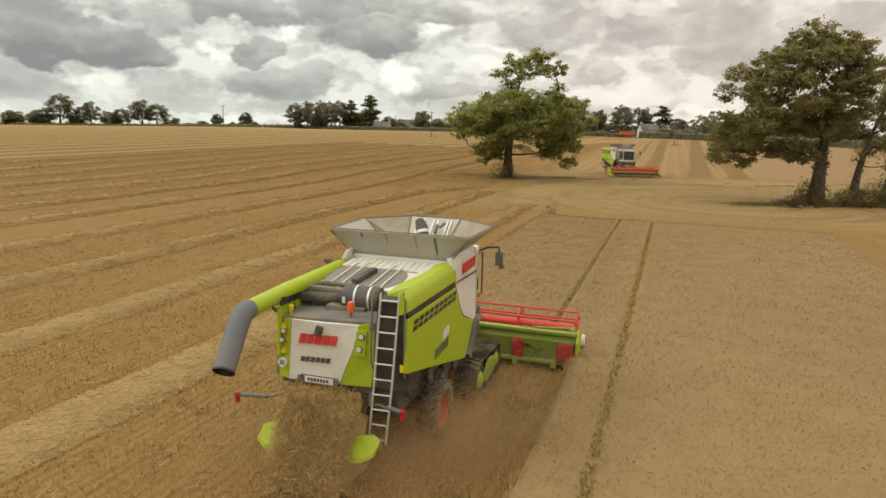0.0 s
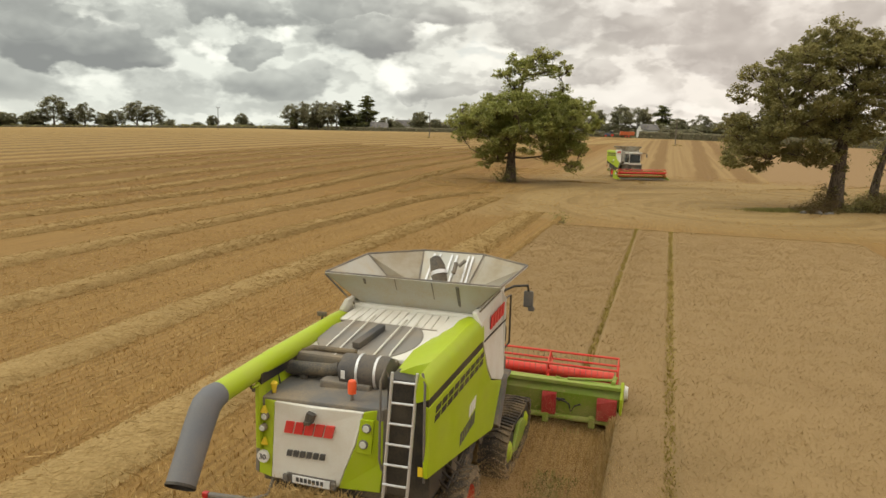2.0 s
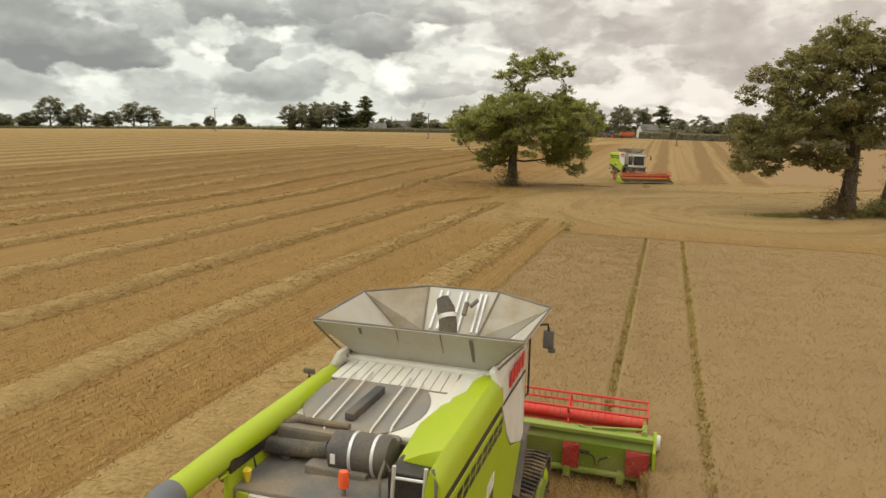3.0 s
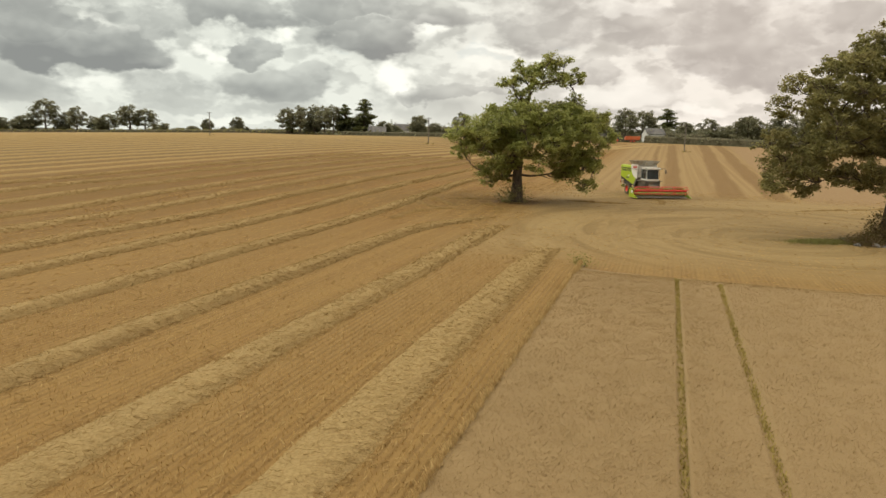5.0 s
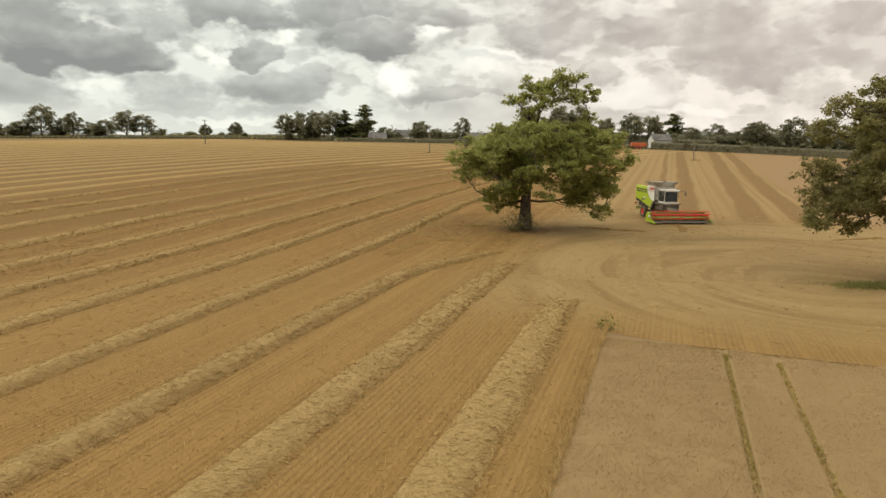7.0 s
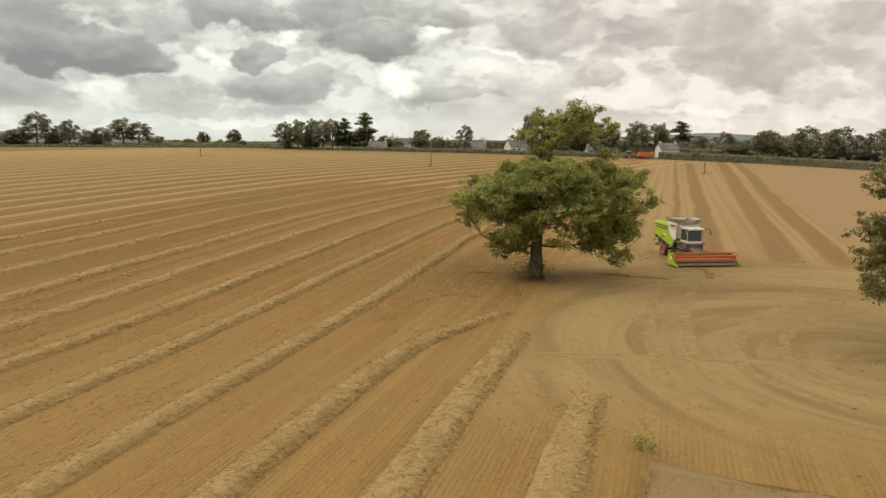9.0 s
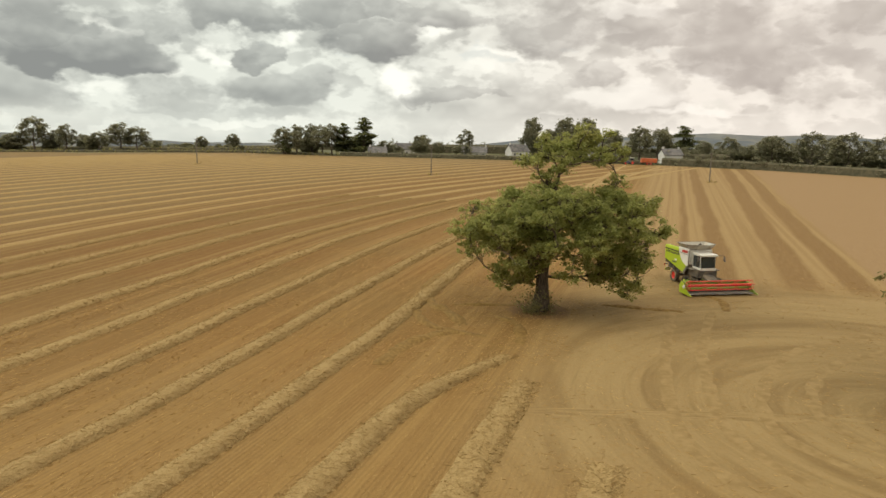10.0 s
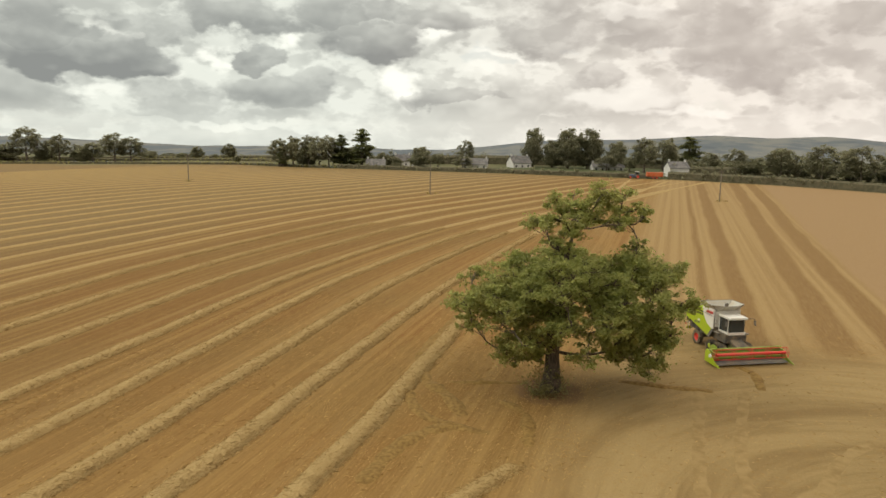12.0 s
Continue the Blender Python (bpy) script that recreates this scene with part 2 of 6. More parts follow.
def wheat_floor():
    n = Nodes("wheat_canopy")
    big = n.noise(0.06, 4, 0.6)
    mid = n.noise(0.8, 4, 0.65)
    fine = n.noise(16, 3, 0.65, None, (1.0, 0.55, 1.0))
    c = n.mix(n.ramp(big, 0.35, 0.65), (0.243, 0.161, 0.071), (0.274, 0.182, 0.081))
    c = n.mix(n.math("MULTIPLY", n.ramp(mid, 0.42, 0.7), 0.35), c, (0.255, 0.174, 0.077))
    c = n.mix(n.ramp(fine, 0.56, 0.34, 0.0, 0.35), c, (0.22, 0.147, 0.065))
    n.bump(fine, 0.3, 0.07)
    return n.done(c, 0.85, 0.0, 0.2)


M_canopy = wheat_floor()


def leaf(name, a, b, tint=(0.17, 0.14, 0.03), through_leaf=(0.22, 0.22, 0.04)):
    n = Nodes(name)
    r = n.random(True)
    c = n.mix(r, a, b)
    c = n.mix(n.math("MULTIPLY", n.ramp(n.noise(0.33, 3, 0.5), 0.5, 0.72), 0.42), c, tint)
    n.done(c, 0.6, 0.0, 0.3)
    thin = n.nt.nodes.new("ShaderNodeBsdfTranslucent")       # light that comes through the leaf
    n.put(thin.inputs["Color"], n.mix(0.55, c, through_leaf))
    both = n.nt.nodes.new("ShaderNodeMixShader")
    both.inputs[0].default_value = 0.58
    n.nt.links.new(n.bsdf.outputs[0], both.inputs[1])
    n.nt.links.new(thin.outputs[0], both.inputs[2])
    n.nt.links.new(both.outputs[0], n.nt.nodes["Material Output"].inputs["Surface"])
    return n.mat


M_oakleaf = leaf("oak_leaves", (0.155, 0.178, 0.044), (0.295, 0.306, 0.10), (0.31, 0.245, 0.09), (0.57, 0.57, 0.17))
M_darkleaf = leaf("dark_leaves", (0.135, 0.128, 0.048), (0.26, 0.225, 0.090), (0.25, 0.185, 0.085), (0.45, 0.41, 0.15))
M_dead = leaf("dead_brambles", (0.11, 0.066, 0.040), (0.19, 0.115, 0.07), (0.14, 0.08, 0.05))
M_pine = leaf("conifer_needles", (0.085, 0.095, 0.055), (0.15, 0.155, 0.085), (0.12, 0.11, 0.06))
# foliage far off: air haze painted in as paler, greyer leaf colour
M_haze = leaf("hazed_far_leaves", (0.165, 0.158, 0.100), (0.265, 0.245, 0.160), (0.25, 0.20, 0.13), (0.34, 0.33, 0.17))


def bark():
    n = Nodes("bark")
    f = n.noise(3.0, 6, 0.65, None, (3.0, 3.0, 0.5))
    n.bump(f, 0.9, 0.08)
    return n.done(n.mix(n.ramp(f, 0.35, 0.65), (0.045, 0.034, 0.025), (0.16, 0.125, 0.09)), 0.9, 0.0, 0.2)


M_bark = bark()
M_wood = straw("weathered_pole_wood", (0.10, 0.085, 0.07), (0.22, 0.19, 0.16), 4.0)

# ---- helpers for shapes ----
HEAD = radians(17)                      # the rows run this far to the right of +y


def rw(p, q, z=0.0):
    """A place from p metres across the rows and q along them."""
    return Vector((math.cos(HEAD) * p + math.sin(HEAD) * q, -math.sin(HEAD) * p + math.cos(HEAD) * q, z))


def mesh_data(name, verts, faces, mat, smooth=False):
    me = bpy.data.meshes.new(name)
    me.from_pydata([tuple(v) for v in verts], [], faces)
    me.materials.append(mat)
    if smooth:
        me.shade_smooth()
    return me


def part(name, bm, material, parent=None, label="", smooth=False, sharp=0.6):
    me = bpy.data.meshes.new(name)
    bm.normal_update()
    if smooth:
        for f in bm.faces:
            f.smooth = True
        for ed in bm.edges:
            if len(ed.link_faces) == 2 and ed.calc_face_angle(0) > sharp:
                ed.smooth = False
    bm.to_mesh(me)
    bm.free()
    me.materials.append(material)
    ob = new(name, me)
    ob.parent = parent
    if label:
        ob["label"] = label
    return ob


def thing(name, m, label, category, group="", kind=""):
    ob = new(name)
    ob.matrix_world = m
    ob.empty_display_size = 0.3
    return tagged(ob, label, category, group, kind)


def merge(*bms):
    main = bmesh.new()
    for b in bms:
        me = bpy.data.meshes.new("tmp")
        b.to_mesh(me)
        b.free()
        main.from_mesh(me)
        bpy.data.meshes.remove(me)
    return main


def bevel(bm, w, seg=2):
    if w > 0:
        bmesh.ops.bevel(bm, geom=bm.edges[:], offset=w, segments=seg, affect="EDGES", profile=0.6)
    return bm


def block(c, size, w=0.015, rot=None):
    bm = bmesh.new()
    m = Matrix.Translation(c) @ (rot.to_4x4() if rot else Matrix()) @ Matrix.Diagonal((*size, 1))
    bmesh.ops.create_cube(bm, size=1.0, matrix=m)
    return bevel(bm, w)


def prism(pts, off, w=0.0, seg=2):
    """A plate: the polygon pts, pushed out by the vector off."""
    bm = bmesh.new()
    a = [bm.verts.new(p) for p in pts]
    b = [bm.verts.new(Vector(p) + Vector(off)) for p in pts]
    n = len(pts)
    bm.faces.new(a)
    bm.faces.new(b[::-1])
    for i in range(n):
        bm.faces.new((a[i], b[i], b[(i + 1) % n], a[(i + 1) % n]))
    bmesh.ops.recalc_face_normals(bm, faces=bm.faces[:])
    return bevel(bm, w, seg)


def tube(pts, radii, seg=10, caps=True):
    """A round bar or limb along pts."""
    bm = bmesh.new()
    pts = [Vector(p) for p in pts]
    if isinstance(radii, (int, float)):
        radii = [radii] * len(pts)
    radii = [float(r) for r in radii]
    rings, side = [], None
    for i, p in enumerate(pts):
        d = (pts[min(i + 1, len(pts) - 1)] - pts[max(i - 1, 0)]).normalized()
        if side is None:
            side = d.cross(Vector((0, 0, 1)) if abs(d.z) < 0.9 else Vector((1, 0, 0))).normalized()
        side = (side - d * side.dot(d)).normalized()
        up = d.cross(side)
        rings.append([bm.verts.new(p + radii[i] * (math.cos(a) * side + math.sin(a) * up)) for a in (2 * math.pi * k / seg for k in range(seg))])
    for r, s in zip(rings, rings[1:]):
        for k in range(seg):
            bm.faces.new((r[k], r[(k + 1) % seg], s[(k + 1) % seg], s[k]))
    if caps:
        bm.faces.new(rings[0][::-1])
        bm.faces.new(rings[-1])
    return bm


def sweep(profile, pts, closed=False):
    """A profile of (across, up) pairs carried along pts, level."""
    bm = bmesh.new()
    pts = [Vector(p) for p in pts]
    rings = []
    for i, p in enumerate(pts):
        d = pts[min(i + 1, len(pts) - 1)] - pts[max(i - 1, 0)]
        d.z = 0
        d.normalize()
        s = Vector((d.y, -d.x, 0))
        rings.append([bm.verts.new(p + s * a + Vector((0, 0, b))) for a, b in profile])
    n = len(profile)
    for r, s in zip(rings, rings[1:]):
        for k in range(n if closed else n - 1):
            bm.faces.new((r[k], r[(k + 1) % n], s[(k + 1) % n], s[k]))
    return bm
# ---- the field ----
EDGE = [(-420, 440), (-271, 434), (-190, 420), (-150, 412), (-112, 402), (-55, 378), (-6, 353), (45, 335), (85, 325), (121, 305), (145, 286), (200, 240), (300, 165)]


def edge_y(x):
    for (x0, y0), (x1, y1) in zip(EDGE, EDGE[1:]):
        if x <= x1:
            return y0 + (y1 - y0) * (x - x0) / (x1 - x0)
    return EDGE[-1][1]


def smooth(a, b, v):
    f = min(1.0, max(0.0, (v - a) / (b - a)))
    return f * f * (3 - 2 * f)


def ground_z(x, y):
    """The field is level near by, rises gently past the oak to a crest, and the land falls away behind its far hedge."""
    s = (y - 140) / 30
    z = 0.81 * math.log1p(math.exp(min(s, 40)))
    z += 0.42 * smooth(84, 106, y)
    cap = 4.1 + 1.4 * smooth(-90, 30, x)
    z = z if z < cap - 0.6 else cap - 0.6 + 0.6 * (1 - math.exp(-(z - cap + 0.6) / 0.6))
    z -= 0.024 * max(0.0, -105 - x) * smooth(150, 340, y) if x > -900 else 19.0 * smooth(150, 340, y)
    if y > 440:
        z -= 0.031 * (y - 440) * smooth(440, 600, y)
    return z


def bend(p, q):
    """How far a row that starts at p has swung to the right at q."""
    d = max(0.0, q - 145)
    d = 0.0025 * d * d if d < 75 else 0.0025 * (75 * 75 + 150 * (d - 75))
    return (d - 2.0 * math.exp(-((q - 128) / 26) ** 2)) * smooth(-28, -55, p)


def ground_material():
    n = Nodes("stubble_ground")
    at = n.nt.nodes.new("ShaderNodeAttribute")
    at.attribute_name = "row"
    row = at.outputs["Vector"]
    sep = n.nt.nodes.new("ShaderNodeSeparateXYZ")
    n.nt.links.new(row, sep.inputs[0])
    p, q = sep.outputs[0], sep.outputs[1]
    streak = n.noise(1.0, 5, 0.6, row, (0.9, 0.012, 1.0))
    fine = n.noise(1.0, 4, 0.7, row, (9.0, 0.35, 1.0))
    patch = n.noise(0.035, 4, 0.55)
    grain = n.noise(6.0, 6, 0.8)
    clod = n.noise(1.7, 5, 0.7)
    soil = n.mix(n.ramp(patch, 0.40, 0.60), (0.162, 0.073, 0.015), (0.148, 0.082, 0.021))
    gold = n.mix(n.ramp(patch, 0.3, 0.7), (0.200, 0.108, 0.028), (0.172, 0.098, 0.027))
    c = n.mix(n.ramp(streak, 0.32, 0.70), soil, gold)
    c = n.mix(n.ramp(q, 105.0, 50.0, 0.0, 0.72), c, (0.262, 0.162, 0.056))        # the later passes, still covered with chaff
    c = n.mix(n.math("MULTIPLY", n.ramp(fine, 0.45, 0.62), 0.5), c, (0.27, 0.165, 0.054))
    c = n.mix(n.math("MULTIPLY", n.ramp(fine, 0.46, 0.30), 0.4), c, (0.135, 0.066, 0.016))
    c = n.mix(n.ramp(p, -36.0, -62.0, 0.0, 0.42), c, (0.118, 0.060, 0.015))            # darker brown further left
    c = n.mix(n.ramp(p, -75.0, -150.0, 0.0, 0.6), c, (0.150, 0.112, 0.050))        # stubble far over, greyed by a haze veil put into its colour
    # the chaff and short straw that lie beside each swath
    m = n.math("FRACT", n.math("DIVIDE", n.math("ADD", p, 33.7 - 3.8 + 7.6 * 60), 7.6))
    near = n.math("ABSOLUTE", n.math("SUBTRACT", m, 0.5))
    left = n.ramp(p, -9.0, -11.0)
    chaff = n.math("MULTIPLY", n.math("MULTIPLY", n.ramp(near, 0.30, 0.10), left), n.ramp(n.noise(1.0, 3, 0.6, row, (0.7, 0.06, 1.0)), 0.3, 0.6))
    c = n.mix(n.math("MULTIPLY", chaff, n.ramp(q, 105.0, 60.0, 0.30, 0.55)), c, (0.27, 0.170, 0.062))
    # flattened stubble in the wheel tracks on both sides of each swath
    wheel = n.math("ABSOLUTE", n.math("SUBTRACT", n.math("MULTIPLY", near, 7.6), 1.75))
    c = n.mix(n.math("MULTIPLY", n.math("MULTIPLY", n.ramp(wheel, 0.55, 0.15), left), n.ramp(n.noise(1.0, 3, 0.6, row, (0.5, 0.03, 1.0)), 0.35, 0.6, 0.0, 0.5)), c, (0.25, 0.155, 0.055))
    # drilled rows of cut stalks
    drill = n.math("ABSOLUTE", n.math("SUBTRACT", n.math("FRACT", n.math("ADD", n.math("DIVIDE", p, 0.30), n.math("MULTIPLY", n.noise(1.0, 3, 0.6, row, (3.0, 0.5, 1.0)), 0.5))), 0.5))
    near_rows = n.math("MULTIPLY", n.ramp(q, 120.0, 50.0), n.ramp(n.noise(1.0, 3, 0.6, row, (0.5, 0.05, 1.0)), 0.30, 0.55))
    c = n.mix(n.math("MULTIPLY", n.ramp(drill, 0.20, 0.42, 0.0, 0.42), near_rows), c, (0.115, 0.058, 0.016))
    track = n.noise(1.0, 3, 0.6, row, (1.5, 0.004, 1.0))
    c = n.mix(n.ramp(track, 0.50, 0.66, 0.0, 0.55), c, (0.275, 0.168, 0.054))
    # chopped straw lies all over the headland and, in bands, over the far right-hand field
    head_at = n.nt.nodes.new("ShaderNodeAttribute")
    head_at.attribute_name = "headland"
    head = head_at.outputs["Fac"]
    arcs_at = n.nt.nodes.new("ShaderNodeAttribute")
    arcs_at.attribute_name = "turn"
    arc = n.noise(1.0, 5, 0.65, arcs_at.outputs["Vector"], (0.32, 0.045, 1.0), 0.6)
    arc2 = n.noise(1.0, 4, 0.6, arcs_at.outputs["Vector"], (2.6, 0.07, 1.0))
    hc = n.mix(n.ramp(arc, 0.30, 0.66), (0.190, 0.122, 0.047), (0.285, 0.197, 0.083))
    hc = n.mix(n.math("MULTIPLY", n.ramp(arc2, 0.52, 0.70), 0.25), hc, (0.165, 0.105, 0.04))
    hc = n.mix(n.math("MULTIPLY", n.ramp(grain, 0.55, 0.75), 0.35), hc, (0.33, 0.225, 0.09))
    c = n.mix(head, c, hc)
    far_at = n.nt.nodes.new("ShaderNodeAttribute")
    far_at.attribute_name = "far_right"
    wob = n.math("ADD", p, n.math("MULTIPLY", n.math("SUBTRACT", n.noise(0.035, 2, 0.5), 0.5), 2.4))
    band = n.noise(1.0, 3, 0.5, row, (0.9, 0.004, 1.0))
    fr = n.mix(n.ramp(band, 0.36, 0.60), (0.225, 0.140, 0.054), (0.275, 0.182, 0.074))
    spread = n.math("MULTIPLY", n.math("SUBTRACT", q, 110.0), 0.020)
    for centre, half, fan in ((-8.0, 0.5, 0.0), (-3.4, 1.5, 0.0), (4.6, 1.9, 1.0), (10.8, 1.7, 0.9)):      # passes where the stubble shows bare
        at_band = n.math("ABSOLUTE", n.math("SUBTRACT", n.math("SUBTRACT", wob, n.math("MULTIPLY", spread, fan)), centre))
        fr = n.mix(n.ramp(at_band, half + 0.5, half - 0.5, 0.0, 0.85), fr, (0.165, 0.092, 0.030))
    fr = n.mix(n.ramp(n.math("SUBTRACT", wob, spread), 13.2, 14.6), fr, (0.25, 0.158, 0.074))
    fr = n.mix(n.math("MULTIPLY", n.ramp(fine, 0.5, 0.62), 0.3), fr, (0.34, 0.235, 0.105))
    c = n.mix(far_at.outputs["Fac"], c, fr)
    c = n.mix(n.ramp(grain, 0.50, 0.30, 0.0, 0.28), c, (0.105, 0.055, 0.014))
    c = n.mix(n.ramp(grain, 0.54, 0.72, 0.0, 0.45), c, (0.37, 0.245, 0.085))
    c = n.mix(n.ramp(clod, 0.50, 0.68, 0.0, 0.35), c, (0.25, 0.145, 0.045))
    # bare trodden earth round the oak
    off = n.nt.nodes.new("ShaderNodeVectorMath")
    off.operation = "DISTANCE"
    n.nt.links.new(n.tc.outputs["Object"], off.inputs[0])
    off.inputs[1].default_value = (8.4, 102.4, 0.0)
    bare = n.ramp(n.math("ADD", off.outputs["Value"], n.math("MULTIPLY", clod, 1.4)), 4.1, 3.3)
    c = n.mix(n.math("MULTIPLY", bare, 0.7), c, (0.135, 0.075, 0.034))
    # pasture and hedged fields past the stubble
    out_at = n.nt.nodes.new("ShaderNodeAttribute")
    out_at.attribute_name = "beyond"
    past = n.mix(n.ramp(n.noise(0.006, 3, 0.5), 0.42, 0.58), (0.065, 0.072, 0.028), (0.13, 0.115, 0.052))
    c = n.mix(out_at.outputs["Fac"], c, past)
    h = n.math("ADD", n.math("MULTIPLY", fine, 0.6), n.math("MULTIPLY", grain, 0.5))
    n.bump(h, 0.55, 0.07)
    return n.done(c, 0.9, 0.0, 0.15)


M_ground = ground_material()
TURN_AT = Vector((30.0, 78.0, 0.0))


def axis(parts):
    out = []
    for a, b, n in parts:
        out += list(np.linspace(a, b, n, endpoint=False))
    return out + [parts[-1][1]]


def build_ground():
    xs = axis([(-4500, -900, 8), (-900, -300, 15), (-300, -60, 80), (-60, 70, 87), (70, 300, 60), (300, 900, 12), (900, 4500, 8)])
    ys = axis([(-400, -40, 10), (-40, 130, 114), (130, 400, 100), (400, 900, 20), (900, 4700, 12)])
    nx = len(xs)
    verts = [(x, y, ground_z(x, y)) for y in ys for x in xs]
    faces = [(j * nx + i, j * nx + i + 1, (j + 1) * nx + i + 1, (j + 1) * nx + i) for j in range(len(ys) - 1) for i in range(nx - 1)]
    me = mesh_data("ground", verts, faces, M_ground, True)
    ch, sh = math.cos(HEAD), math.sin(HEAD)
    row, turn, head, right, beyond = [], [], [], [], []
    for x, y, z in verts:
        p, q = ch * x - sh * y, sh * x + ch * y
        p0 = p
        for _ in range(3):
            p0 = p - bend(p0, q)
        row += [p0, q, 0]
        d = Vector((x, y, 0)) - TURN_AT
        turn += [d.length, math.atan2(d.y, d.x) * max(d.length, 4.0), 0]
        head.append(smooth(60, 74, q) * smooth(-24, -15, p) * (1 - smooth(118, 128, q)))
        right.append(smooth(116, 126, q) * smooth(-22, -15, p))
        beyond.append(smooth(0.5, 2.5, y - edge_y(x)) if -400 < x < 300 else (1.0 if y > 100 else 0.0))
    for name, kind, field, data in (("row", "FLOAT_VECTOR", "vector", row), ("turn", "FLOAT_VECTOR", "vector", turn), ("headland", "FLOAT", "value", head), ("far_right", "FLOAT", "value", right), ("beyond", "FLOAT", "value", beyond)):
        me.attributes.new(name, kind, "POINT").data.foreach_set(field, data)
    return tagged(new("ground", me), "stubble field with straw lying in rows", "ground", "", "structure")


build_ground()
RNG = np.random.default_rng(7)


def blades(base, length, lean, width, rng, up=1.0):
    """Thin upright quads: base (n,3), each leaning by lean (n,2) over its length."""
    n = len(base)
    ang = rng.uniform(0, 2 * np.pi, n)
    side = np.stack([np.cos(ang), np.sin(ang), np.zeros(n)], 1) * (width / 2)[:, None]
    top = base + np.concatenate([lean, np.full((n, 1), 1.0) * up], 1) * length[:, None]
    v = np.stack([base - side, base + side, top + side * 0.6, top - side * 0.6], 1).reshape(-1, 3)
    f = np.arange(4 * n).reshape(-1, 4)
    return v, f


def strands(mid, length, width, rng, flat=0.35, heading=None, spread=3.14):
    """Loose straws: thin quads about mid, lying mostly flat."""
    n = len(mid)
    ang = rng.uniform(-spread, spread, n) + (0 if heading is None else heading)
    tilt = rng.normal(0, flat, n)
    d = np.stack([np.sin(ang) * np.cos(tilt), np.cos(ang) * np.cos(tilt), np.sin(tilt)], 1)
    r = rng.normal(size=(n, 3))
    s = np.cross(d, r)
    s /= np.linalg.norm(s, axis=1)[:, None] + 1e-9
    a, b = d * (length / 2)[:, None], s * (width / 2)[:, None]
    v = np.stack([mid - a - b, mid - a + b, mid + a + b, mid + a - b], 1).reshape(-1, 3)
    return v, np.arange(4 * n).reshape(-1, 4)


def quick_mesh(name, v, f, mat):
    me = bpy.data.meshes.new(name)
    me.vertices.add(len(v))
    me.vertices.foreach_set("co", np.asarray(v, np.float32).ravel())
    n, k = f.shape
    me.loops.add(n * k)
    me.loops.foreach_set("vertex_index", f.astype(np.int32).ravel())
    me.polygons.add(n)
    me.polygons.foreach_set("loop_start", np.arange(0, n * k, k, dtype=np.int32))
    me.materials.append(mat)
    me.update(calc_edges=True)
    me.validate()
    return me


def rw_np(p, q, z):
    ch, sh = math.cos(HEAD), math.sin(HEAD)
    return np.stack([ch * p + sh * q, -sh * p + ch * q, z], 1)


# standing wheat
CROP_L, CROP_CUT, CROP_R, CROP_END, CROP_FRONT = -9.3, -2.0, 11.6, 62.0, 24.2
TRAMS = (-3.15, -0.72)


def crop_end(p):
    return CROP_END + 1.4 * smooth(-6, -9.6, p) - 0.9 * math.exp(-((p - 1.5) / 3) ** 2) + 0.3 * math.sin(p * 1.7) + 0.9 * noise.noise(Vector((p * 0.45, 0.0, 8.0)))


def crop_height(q):
    """The stand is thin and short where it meets the headland."""
    return 0.22 + 0.78 * smooth(CROP_END + 1.0, CROP_END - 4.0, q)


